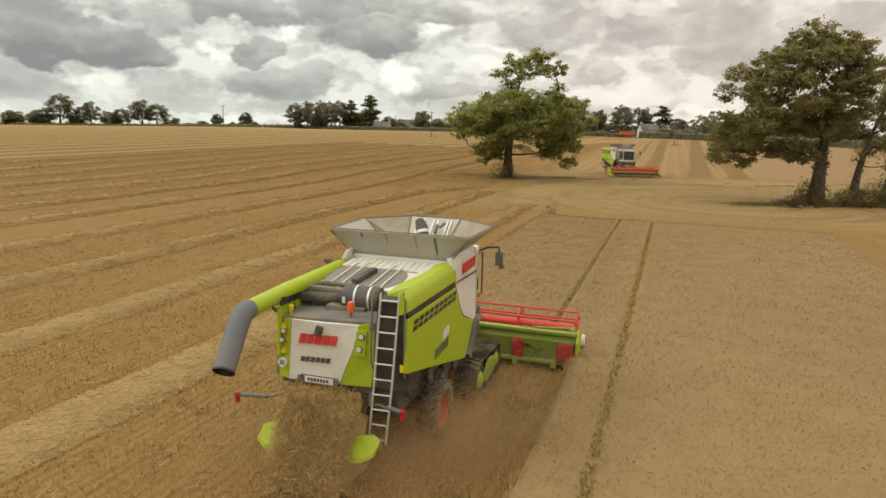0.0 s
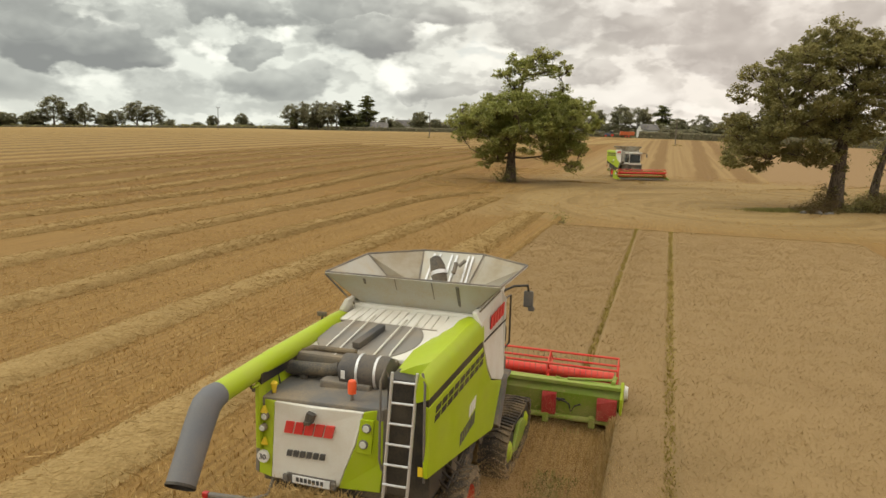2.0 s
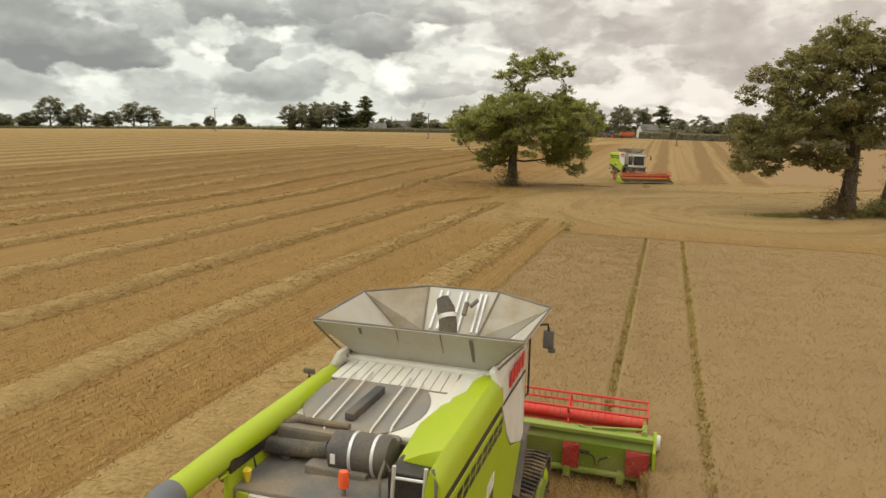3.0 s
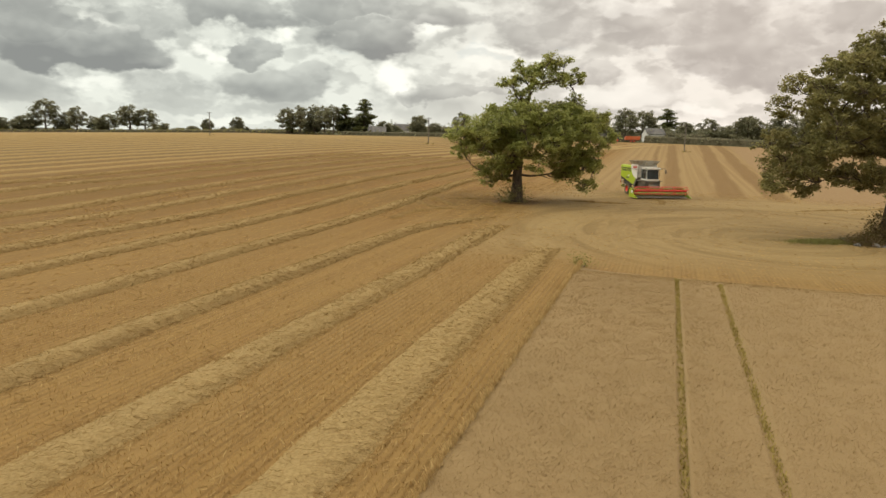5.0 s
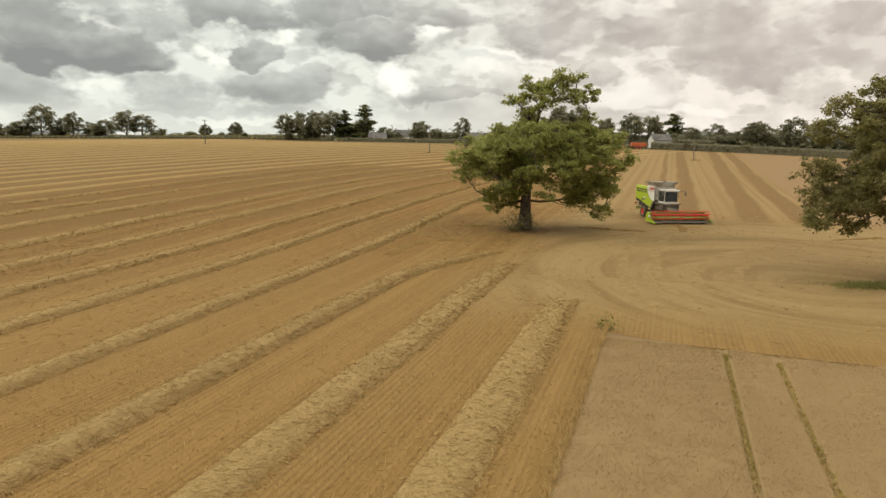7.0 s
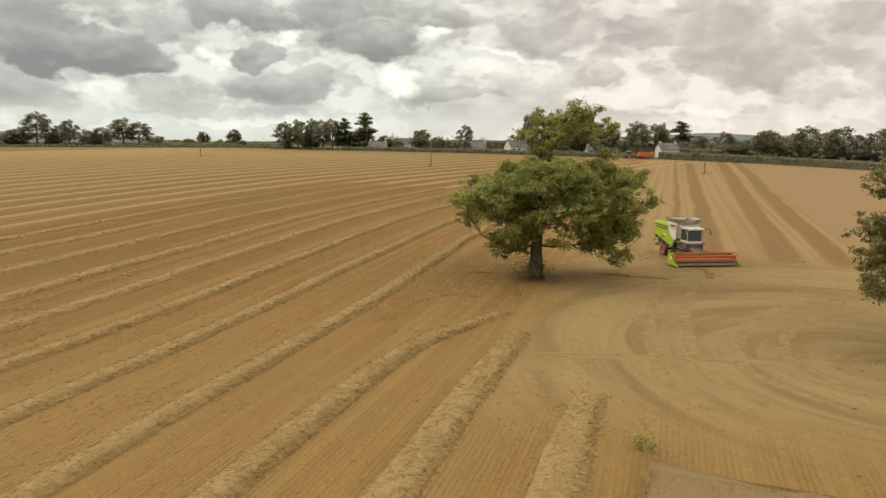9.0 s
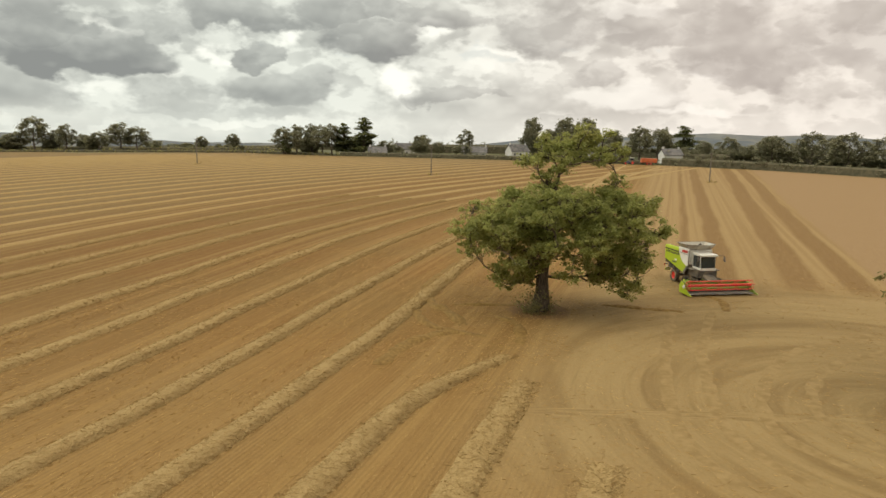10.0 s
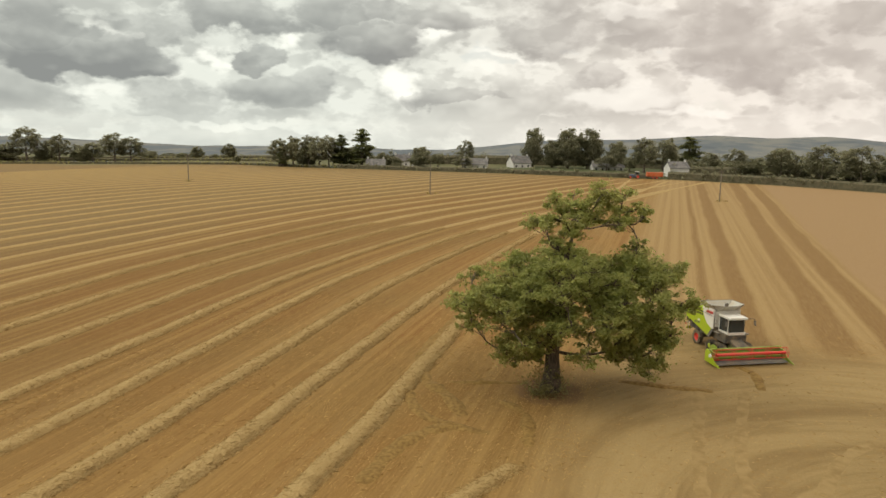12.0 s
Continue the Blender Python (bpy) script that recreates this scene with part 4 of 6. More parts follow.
def track_outline(n=64):
    """Points (y, z) round the rubber track: a large driven wheel behind, a raised idler ahead."""
    circles = [((5.05, 0.58), 0.55), ((6.85, 0.62), 0.50), ((6.0, 0.42), 0.40)]
    pts = []
    for k in range(n):
        a = 2 * math.pi * k / n
        d = Vector((math.cos(a), math.sin(a)))
        pts.append(max((Vector(c) + d * r for c, r in circles), key=lambda v: v.dot(d)))
    return pts


def build_combine(m, label):
    c = thing("combine_harvester", m, label, "combine harvester", "combine harvesters in the field")
    # chassis, axle, underside machinery
    part("chassis", merge(block((0, 3.6, 1.75), (2.3, 6.6, 0.9), 0.05), block((0, 2.35, 0.8), (2.2, 0.3, 0.3), 0.03), block((0, 5.9, 0.75), (2.3, 0.5, 0.4), 0.04), block((0, 2.3, 1.15), (0.7, 0.5, 0.5), 0.04), block((0, 7.2, 1.2), (1.3, 1.7, 0.7), 0.05, Matrix.Rotation(radians(-18), 3, "X"))), M_dark, c)
    for s in (-1, 1):
        part("side_drive", merge(*[tube([(s * 1.18, y, z), (s * 1.34, y, z)], r, 18) for y, z, r in ((0.9, 2.0, 0.26), (1.9, 1.75, 0.2), (3.2, 1.65, 0.3), (3.9, 1.45, 0.22))], block((s * 1.2, 2.4, 1.82), (0.06, 3.2, 0.5), 0.02), block((s * 1.26, 2.9, 1.35), (0.2, 0.5, 0.3), 0.02)), M_dark, c, smooth=True)
        part("hydraulic_hose", merge(*[tube([(s * 1.3, 0.6 + k * 0.3, 2.2 - k * 0.05), (s * 1.36, 1.4 + k * 0.4, 1.5 - k * 0.08), (s * 1.3, 2.6 + k * 0.35, 1.62)], 0.025, 6) for k in range(4)]), M_black, c, smooth=True)
    # inner body, closed behind the side panels
    part("body", merge(block((0.0, 3.2, 2.85), (2.7, 3.8, 1.6), 0.03), block((-0.38, 0.75, 2.5), (2.1, 1.3, 1.4), 0.03)), M_dark, c)
    # rear hood: white middle, lime cheeks, dark edges
    white = part("rear_hood", prism([(-1.14, -0.02, 3.24), (-0.4, -0.05, 3.25), (0.40, -0.02, 3.28), (0.28, -0.035, 2.75), (0.10, -0.03, 2.3), (-0.02, -0.01, 1.96), (-0.6, -0.03, 1.93), (-1.22, -0.01, 1.92), (-1.17, -0.03, 2.6)], (0, 0.12, 0), 0.015), M_white, c, "pale grey engine hood panel")
    part("hood_cheek", prism([(0.405, -0.02, 3.28), (0.70, 0.05, 3.36), (0.72, 0.06, 2.5), (0.66, 0.04, 1.97), (-0.015, -0.01, 1.95), (0.105, -0.03, 2.3), (0.285, -0.035, 2.75)], (0, 0.14, 0), 0.015), M_lime, c, "lime green hood cheek")
    part("hood_cheek", prism([(-1.145, -0.02, 3.24), (-1.42, 0.05, 3.24), (-1.47, 0.06, 2.5), (-1.49, 0.05, 1.93), (-1.225, -0.01, 1.92), (-1.175, -0.03, 2.6)], (0, 0.14, 0), 0.015), M_lime, c, "lime green hood cheek")
    part("hood_edge", prism([(-1.425, 0.04, 3.28), (-1.50, 0.06, 3.28), (-1.57, 0.07, 1.95), (-1.495, 0.05, 1.93)], (0, 0.2, 0), 0.01), M_slate, c)
    part("hood_edge", prism([(0.71, 0.05, 3.36), (0.76, 0.08, 3.36), (0.76, 0.08, 1.98), (0.69, 0.05, 1.97)], (0, 0.25, 0), 0.01), M_slate, c)
    logo_bars(white, "maker_marking", M_letter_red, (-0.96, -0.062, 2.76), (1, 0, 0.035), (0.02, 0, 1), 5, 0.145, 0.20, 0.03, 0.045, (0, 0.04, 0), "five red bars of lettering")
    logo_bars(white, "model_marking", M_letter_dark, (-0.92, -0.058, 2.37), (1, 0, 0.04), (0.02, 0, 1), 6, 0.085, 0.1, 0.032, 0.02, (0, 0.04, 0), "six dark bars of lettering")
    part("camera_bracket", merge(block((-0.47, -0.09, 3.10), (0.14, 0.1, 0.16), 0.02, Matrix.Rotation(0.3, 3, "Y")), block((-0.5, -0.13, 3.02), (0.1, 0.1, 0.06), 0.015)), M_dark, white)
    plate = part("number_plate", block((-0.48, -0.06, 1.995), (0.66, 0.02, 0.13), 0.005), M_plate, c, "pale registration plate")
    logo_bars(plate, "plate_marking", M_letter_dark, (-0.74, -0.076, 1.965), (1, 0, 0.0), (0, 0, 1), 7, 0.05, 0.07, 0.022, 0, (0, 0.01, 0))
    part("plate_surround", merge(block((-0.49, -0.01, 1.99), (0.86, 0.06, 0.18), 0.01), block((-0.93, -0.07, 2.0), (0.08, 0.05, 0.12), 0.01), block((-0.07, -0.07, 2.0), (0.08, 0.05, 0.1), 0.01)), M_slate, c)
    for x, z, r in ((0.47, 3.05, 0.075), (0.42, 2.78, 0.075), (-1.31, 2.97, 0.06), (-1.35, 2.77, 0.06)):
        lamp = part("rear_lamp", tube([(x, 0.03, z), (x, -0.06, z), (x, -0.07, z)], [r, r, r * 0.85], 18), M_slate, c)
        part("lens", tube([(x, -0.06, z), (x, -0.082, z)], [r * 0.8, r * 0.7], 16), M_lens, lamp)
    for z in (3.1, 2.56):
        part("reflector", prism([(-1.40, -0.04, z - 0.08), (-1.28, -0.05, z - 0.08), (-1.34, -0.05, z + 0.04)], (0, 0.1, 0)), M_yellow, c)
    part("lamp_recess", merge(prism([(0.30, -0.045, 2.62), (0.54, -0.03, 2.62), (0.58, -0.03, 3.18), (0.36, -0.045, 3.18)], (0, 0.05, 0), 0.01)), M_lime, c)
    sign = part("speed_disc", tube([(-1.36, 0.0, 2.27), (-1.36, -0.05, 2.27)], 0.105, 24), M_plate, c, "white speed disc reading 30")
    cu = bpy.data.curves.new("speed_figures", "FONT")
    cu.body, cu.size, cu.extrude, cu.align_x, cu.align_y = "30", 0.13, 0.004, "CENTER", "CENTER"
    cu.materials.append(M_letter_dark)
    fig = new("speed_figures", cu)
    fig.parent = sign
    fig.matrix_local = pose(-1.36, -0.058, 2.27, 90, 0, 0)
    # dark deck over the engine, air intake, beacon
    part("engine_deck", merge(prism([(-1.45, 0.03, 3.27), (0.72, 0.03, 3.36), (0.72, 1.1, 3.46), (-1.4, 1.1, 3.34)], (0, 0, -0.2), 0.03), block((-0.5, 1.35, 3.5), (1.9, 0.5, 0.42), 0.05), block((-0.2, 0.72, 3.4), (0.9, 0.3, 0.14), 0.03)), M_slate, c, "dusty dark grey engine deck")
    drum = part("air_filter_drum", merge(tube([(-0.43, 0.90, 3.58), (-0.36, 0.90, 3.58), (-0.33, 0.90, 3.58), (0.42, 0.90, 3.61), (0.48, 0.90, 3.61), (0.5, 0.90, 3.61)], [0.13, 0.14, 0.285, 0.285, 0.26, 0.17], 28)), M_drum, c, "black air filter drum", True)
    for x in (-0.02, 0.3):
        part("clamp_band", tube([(x - 0.022, 0.90, 3.595), (x + 0.022, 0.90, 3.597)], 0.295, 28), M_alu, drum, "bright metal band", True)
    part("intake_pipe", merge(tube([(-1.38, 0.88, 3.45), (-1.36, 0.88, 3.50), (-0.6, 0.90, 3.53), (-0.43, 0.90, 3.58)], [0.13, 0.125, 0.115, 0.12], 18), tube([(-1.1, 0.88, 3.3), (-1.1, 0.9, 3.5)], 0.08, 12), tube([(-1.4, 1.2, 3.66), (-1.1, 1.3, 3.75), (-0.3, 1.25, 3.78)], 0.05, 10)), M_dark, c, "", True)
    part("label_patch", block((-0.25, 0.612, 3.6), (0.07, 0.012, 0.14), 0.003), M_plate, c)
    beacon = part("beacon", merge(tube([(0.10, 0.22, 3.47), (0.10, 0.22, 3.63), (0.10, 0.22, 3.68), (0.10, 0.22, 3.70)], [0.068, 0.072, 0.056, 0.016], 18)), M_orange, c, "orange warning beacon", True)
    part("beacon_stalk", tube([(0.10, 0.22, 3.25), (0.10, 0.22, 3.48)], [0.035, 0.025], 10), M_slate, beacon)
    part("warning_lamp", tube([(-1.28, 0.2, 3.25), (-1.28, 0.2, 3.46), (-1.28, 0.18, 3.48)], [0.02, 0.06, 0.03], 12), M_yellow, c, "small yellow lamp")
    # pale top deck with the round radiator screen and the ribbed cover
    part("top_deck", merge(prism([(-1.45, 1.35, 3.68), (0.85, 1.35, 3.72), (1.0, 2.85, 3.9), (-1.5, 2.85, 3.86)], (0, 0, -0.3), 0.04), prism([(0.66, 2.3, 3.84), (1.1, 2.3, 4.0), (1.3, 3.5, 4.12), (0.80, 3.5, 4.08)], (0, 0, -0.3), 0.03)), M_white, c, "pale grey top deck")
    screen = part("radiator_screen", tube([(-0.40, 2.12, 3.77), (-0.40, 2.115, 3.815), (-0.40, 2.114, 3.823)], [0.97, 0.97, 0.93], 48), M_screen, c, "round grey radiator screen")
    for k, x in enumerate((-0.95, -0.68, 0.0, 0.25)):
        hlf = math.sqrt(max(0.94 ** 2 - (x + 0.40) ** 2, 0.04))
        part("screen_rail", tube([(x, 2.12 - hlf - 0.04, 3.80 - 0.12 * (hlf + 0.04)), (x, 2.12 - hlf * 0.9, 3.86 - 0.12 * hlf), (x, 2.12 + hlf * 0.9, 3.87 + 0.12 * hlf), (x, 2.12 + hlf + 0.06, 3.82 + 0.12 * (hlf + 0.06))], 0.017, 8), M_white, screen)
    part("suction_arm", block((-0.36, 1.95, 3.87), (0.15, 0.95, 0.12), 0.02, Matrix.Rotation(-0.12, 3, "Z") @ Matrix.Rotation(0.11, 3, "X")), M_drum, screen)
    ribs = [prism([(-1.32 + k * 0.172, 2.72, 3.90), (-1.32 + k * 0.172 + 0.164, 2.72, 3.905), (-1.16 + k * 0.16 + 0.153, 3.5, 4.10), (-1.16 + k * 0.16, 3.5, 4.09)], (0, 0, -0.06), 0.006, 1) for k in range(12)]
    cover = part("tank_cover", prism([(-1.36, 2.7, 3.875), (0.76, 2.7, 3.885), (0.8, 3.5, 4.07), (-1.18, 3.5, 4.07)], (0, 0, -0.1)), M_slate, c, "ribbed pale cover behind the tank")
    for rib in ribs:
        part("slat", rib, M_white, cover)
    # side panels, right and left
    for s in (1, -1):
        X = 1.48 * s
        lower = part("side_panel", prism([(X, -0.06, 2.40), (X, -0.06, 3.54), (X, 3.17, 3.52), (X, 3.40, 3.22), (X, 3.62, 2.9), (X, 3.95, 2.6), (X, 4.97, 2.26), (X, 4.75, 1.85), (X, 4.42, 1.48), (X, 4.2, 1.42), (X, 2.6, 1.80), (X, 1.2, 2.12)], (-0.09 * s, 0, 0), 0.03), M_lime, c, "lime green side panel")
        up_bm = bmesh.new()
        rows = []
        for y, zt, zi, inn in ((-0.1, 4.04, 3.9, 1.28), (0.38, 4.08, 3.92, 1.26), (0.42, 4.08, 3.9, 0.72), (1.6, 4.08, 3.93, 0.62), (2.5, 4.1, 3.98, 0.78), (2.85, 4.1, 4.02, 1.02), (3.17, 4.08, 4.03, 1.12)):
            lowz = 3.66 if y < 3 else 3.64
            rows.append([up_bm.verts.new((x * s, y, z)) for x, z in ((1.44, lowz), (1.49, lowz + 0.03), (1.475, zt - 0.16), (1.42, zt - 0.06), (1.33, zt), (max(1.05, inn + 0.04), zi + 0.07), (inn, zi - 0.1), (inn, zi - 0.3))])
        for a, b in zip(rows, rows[1:]):
            for k in range(7):
                up_bm.faces.new((a[k], a[k + 1], b[k + 1], b[k]))
        up_bm.faces.new(rows[0])
        bmesh.ops.recalc_face_normals(up_bm, faces=up_bm.faces[:])
        if s > 0:
            part("upper_panel", up_bm, M_lime, c, "lime green upper panel", True)
        else:
            up_bm.free()
        part("panel_gap", prism([(1.465 * s, -0.04, 3.5), (1.465 * s, 3.2, 3.5), (1.465 * s, 3.2, 3.68), (1.465 * s, -0.04, 3.68)], (-0.1 * s, 0, 0)), M_black, c)
        for k in range(9):
            y = 0.2 + k * 0.335
            part("vent_slot", prism([(1.484 * s, y, 3.20), (1.484 * s, y + 0.27, 3.20), (1.484 * s, y + 0.31, 3.30), (1.484 * s, y + 0.04, 3.30)], (-0.03 * s, 0, 0)), M_black, lower)
            part("vent_slot", prism([(1.484 * s, y + 0.05, 3.33), (1.484 * s, y + 0.32, 3.33), (1.484 * s, y + 0.35, 3.43), (1.484 * s, y + 0.08, 3.43)], (-0.03 * s, 0, 0)), M_black, lower)
        logo_bars(lower, "model_marking", M_letter_dark, (1.486 * s, 1.68 if s > 0 else 2.75, 2.16), (0, s, 0.06), (0, 0.05, 1), 6, 0.12, 0.22, 0.05, 0.03, (-0.02 * s, 0, 0))
        logo_bars(lower, "number_marking", M_plate, (1.486 * s, 2.25 if s > 0 else 2.75, 2.47), (0, s, 0.06), (0, 0.05, 1), 3, 0.12, 0.22, 0.04, 0.03, (-0.02 * s, 0, 0))
        grey = part("tank_side", prism([(X, 3.2, 3.56), (X, 3.0, 4.0), (1.36 * s, 3.02, 4.22), (1.36 * s, 5.1, 4.26), (X, 5.12, 4.05), (X, 5.14, 2.3), (X, 5.0, 2.24), (X, 3.98, 2.62), (X, 3.65, 2.92), (X, 3.43, 3.22)], (-0.1 * s, 0, 0), 0.02), M_white, c, "pale grey grain tank side")
        logo_bars(grey, "maker_marking", M_letter_red, (1.484 * s, 3.75 if s > 0 else 4.95, 3.72), (0, s, 0.03), (0, 0.04, 1), 5, 0.15, 0.26, 0.09, 0.05, (-0.025 * s, 0, 0))
        part("tank_seam", prism([(1.483 * s, 3.2, 3.60), (1.483 * s, 5.1, 3.56), (1.483 * s, 5.1, 3.59), (1.483 * s, 3.2, 3.63)], (-0.02 * s, 0, 0)), M_black, grey)
        part("mudguard", prism([(1.44 * s, 4.3, 1.5), (1.44 * s, 4.95, 2.3), (1.44 * s, 5.15, 2.35), (1.44 * s, 5.15, 2.1), (1.44 * s, 4.6, 1.3)], (0.12 * s, 0, 0), 0.02), M_slate, c)
    part("tank_body", block((0, 4.2, 3.3), (2.6, 1.9, 1.6), 0.05), M_white, c)
    # flared grain tank extension
    B = [(-1.12, 3.42, 4.08), (1.12, 3.42, 4.08), (1.12, 5.1, 4.12), (-1.12, 5.1, 4.12)]
    R = [(-1.78, 3.02, 4.74), (1.80, 3.05, 4.76), (1.86, 5.25, 4.78), (0.72, 6.0, 4.80), (-0.72, 5.95, 4.80), (-1.80, 5.15, 4.76)]
    th = 0.035

    def wing(name, pts, lab="", mat=M_panel):
        nrm = (Vector(pts[1]) - Vector(pts[0])).cross(Vector(pts[2]) - Vector(pts[0])).normalized() * th
        return part(name, prism(pts, nrm), mat, c, lab)

    tank = [wing("tank_wing", [B[0], B[1], R[1], R[0]], "sheet metal tank wing"), wing("tank_wing", [B[1], B[2], R[2], R[1]]), wing("tank_wing", [B[3], B[0], R[0], R[5]]), wing("corner_flap", [B[2], (0.55, 5.1, 4.12), R[3], R[2]], "perforated corner flap", M_perforated), wing("tank_wing", [(0.55, 5.1, 4.12), (-0.55, 5.1, 4.12), R[4], R[3]]), wing("corner_flap", [(-0.55, 5.1, 4.12), B[3], R[5], R[4]], "perforated corner flap", M_perforated)]
    part("tank_rim", merge(*[tube([R[k], R[(k + 1) % 6]], 0.02, 8) for k in range(6)]), M_slate, c)
    part("tank_floor", prism([(-1.1, 3.45, 3.7), (1.1, 3.45, 3.7), (1.1, 5.1, 3.7), (-1.1, 5.1, 3.7)], (0, 0, -0.05)), M_panel, c)
    for a, b in ((B[0], R[0]), (B[1], R[1]), (B[2], R[2]), (B[3], R[5]), ((0.55, 5.1, 4.14), R[3]), ((-0.55, 5.1, 4.14), R[4]), ((-1.2, 3.3, 4.0), (-1.78, 3.0, 4.70)), ((1.2, 3.3, 4.0), (1.80, 3.0, 4.70))):
        part("tank_strut", tube([a, b], 0.02, 6), M_slate, c)
    for x in (-0.42, -0.28, 0.0, 0.12, 0.4, 0.5):
        part("tank_rib", block((x, 5.5, 4.46), (0.05, 0.03, 0.95), 0.008, Matrix.Rotation(radians(-52), 3, "X")), M_alu, tank[4])
    for x in (-0.95, 0.95):
        part("wing_hinge", block((x, 3.2, 4.42), (0.06, 0.04, 0.62), 0.01, Matrix.Rotation(radians(32), 3, "X")), M_slate, tank[0])
    for x in (-0.3, 0.45):
        part("wing_seam", block((x, 3.19, 4.42), (0.015, 0.02, 0.7), 0.004, Matrix.Rotation(radians(32), 3, "X")), M_slate, tank[0])
    elbow = part("filling_auger", merge(tube([(0.12, 4.6, 3.8), (0.06, 4.75, 4.4), (-0.02, 4.85, 4.66), (-0.12, 4.95, 4.82)], [0.17, 0.17, 0.165, 0.12], 18)), M_dark, c, "dark filling auger inside the tank", True)
    part("clamp_band", tube([(0.045, 4.78, 4.5), (0.02, 4.81, 4.57)], 0.178, 18), M_alu, elbow, "bright metal band", True)
    part("grain_sensor", merge(tube([(0.2, 5.3, 4.45), (0.22, 5.45, 4.66)], 0.05, 10), tube([(0.3, 5.4, 4.6), (0.42, 5.5, 4.72)], 0.04, 10)), M_slate, c)
    # cab
    cab = part("cab", merge(block((0, 6.1, 2.25), (1.9, 1.7, 0.3), 0.04), block((-0.92, 5.35, 3.0), (0.1, 0.14, 1.4), 0.02), block((0.92, 5.35, 3.0), (0.1, 0.14, 1.4), 0.02), block((0.86, 6.75, 3.0), (0.07, 0.09, 1.4), 0.015), block((-0.86, 6.75, 3.0), (0.07, 0.09, 1.4), 0.015), block((0, 5.3, 3.0), (1.9, 0.08, 1.4), 0.01)), M_white, c, "pale cab frame")
    part("windscreen", prism([(-0.83, 6.9, 2.38), (0.83, 6.9, 2.38), (0.8, 6.8, 3.66), (-0.8, 6.8, 3.66)], (0, 0.03, 0), 0.01), M_glass, cab, "dark tinted windscreen")
    for s in (-1, 1):
        part("side_window", prism([(0.93 * s, 5.45, 2.4), (0.90 * s, 6.7, 2.4), (0.86 * s, 6.68, 3.66), (0.93 * s, 5.45, 3.66)], (0.02 * s, 0, 0)), M_glass, cab)
    part("seat", merge(block((0, 5.8, 2.7), (0.5, 0.5, 0.14), 0.05), block((0, 5.55, 3.05), (0.5, 0.14, 0.65), 0.05)), M_black, cab)
    part("steering_column", tube([(0, 6.6, 2.4), (0, 6.4, 2.9), (0, 6.36, 2.95)], [0.06, 0.05, 0.2], 12), M_black, cab)
    roof = part("cab_roof", block((0, 6.15, 3.80), (2.0, 2.0, 0.24), 0.07), M_white, c, "pale cab roof")
    for x in (-0.75, -0.45, 0.45, 0.75):
        part("work_lamp", block((x, 7.14, 3.76), (0.2, 0.06, 0.11), 0.015), M_lens, roof)
    for s in (-1, 1):
        part("mirror_arm", tube([(0.9 * s, 6.95, 3.72), (1.2 * s, 7.25, 3.85), (1.5 * s, 7.45, 3.85), (1.52 * s, 7.47, 3.7)], 0.03, 8), M_black, c)
        mir = part("mirror", block((1.52 * s, 7.5, 3.5), (0.24, 0.1, 0.42), 0.04), M_slate, c)
        part("small_mirror", block((1.6 * s, 7.5, 3.26), (0.16, 0.08, 0.12), 0.03), M_slate, mir)
        part("handrail", merge(tube([(1.3 * s, 5.5, 3.9), (1.36 * s, 6.1, 3.9), (1.36 * s, 6.15, 2.75), (1.28 * s, 6.0, 2.65)], 0.022, 8), tube([(1.3 * s, 5.3, 3.3), (1.38 * s, 5.6, 3.28), (1.38 * s, 5.6, 2.95), (1.3 * s, 5.3, 2.9)], 0.018, 8)), M_black, c)
    part("cab_platform", block((-1.25, 5.9, 2.08), (0.7, 1.5, 0.08), 0.01), M_slate, c)
    part("cab_platform", block((1.2, 5.6, 2.08), (0.5, 1.0, 0.08), 0.01), M_slate, c)
    # rear ladder
    lad = part("ladder", merge(tube([(0.87, -0.02, 4.0), (0.79, -0.1, 2.2), (0.69, -0.12, 0.85)], 0.026, 8), tube([(1.27, -0.02, 4.03), (1.18, -0.1, 2.2), (1.07, -0.12, 0.87)], 0.026, 8)), M_alu, c, "aluminium service ladder", True)
    for k in range(10):
        f = k / 9
        z = 3.85 - f * 2.92
        part("rung", tube([(0.86 - 0.16 * f, -0.1 * min(1, f * 2) - 0.02, z), (1.26 - 0.17 * f, -0.1 * min(1, f * 2) - 0.02, z + 0.01)], 0.02, 8), M_alu, lad)
    part("ladder_recess", merge(block((1.1, 0.35, 2.9), (0.72, 0.5, 1.9), 0.02)), M_black, c)
    part("grab_rail", merge(tube([(0.78, 0.05, 3.9), (0.74, 0.0, 4.02), (0.70, -0.06, 3.85), (0.70, -0.08, 2.6), (0.72, -0.02, 2.4)], 0.02, 8), tube([(1.36, -0.05, 4.06), (1.42, -0.1, 3.9), (1.42, -0.1, 3.3), (1.4, 0.0, 2.3)], 0.02, 8)), M_slate, c, "", True)
    part("release_tag", block((1.36, -0.06, 2.5), (0.08, 0.02, 0.15), 0.005), M_yellow, c)
    # light arms
    for s, x0, x1, z1 in ((-1, -1.25, -2.36, 1.38), (1, 0.62, 1.36, 1.56)):
        arm = part("light_arm", merge(tube([(x0, 0.1, 1.85), (x0 + 0.04 * s, -0.02, 1.6), (x0 + 0.3 * s, -0.1, z1 + 0.13), (x1 - 0.3 * s, -0.1, z1 + 0.06)], 0.028, 8), tube([(x0 + 0.45 * s, -0.1, z1 + 0.1), (x1, -0.1, z1 + 0.05)], 0.05, 10)), M_slate, c, "", True)
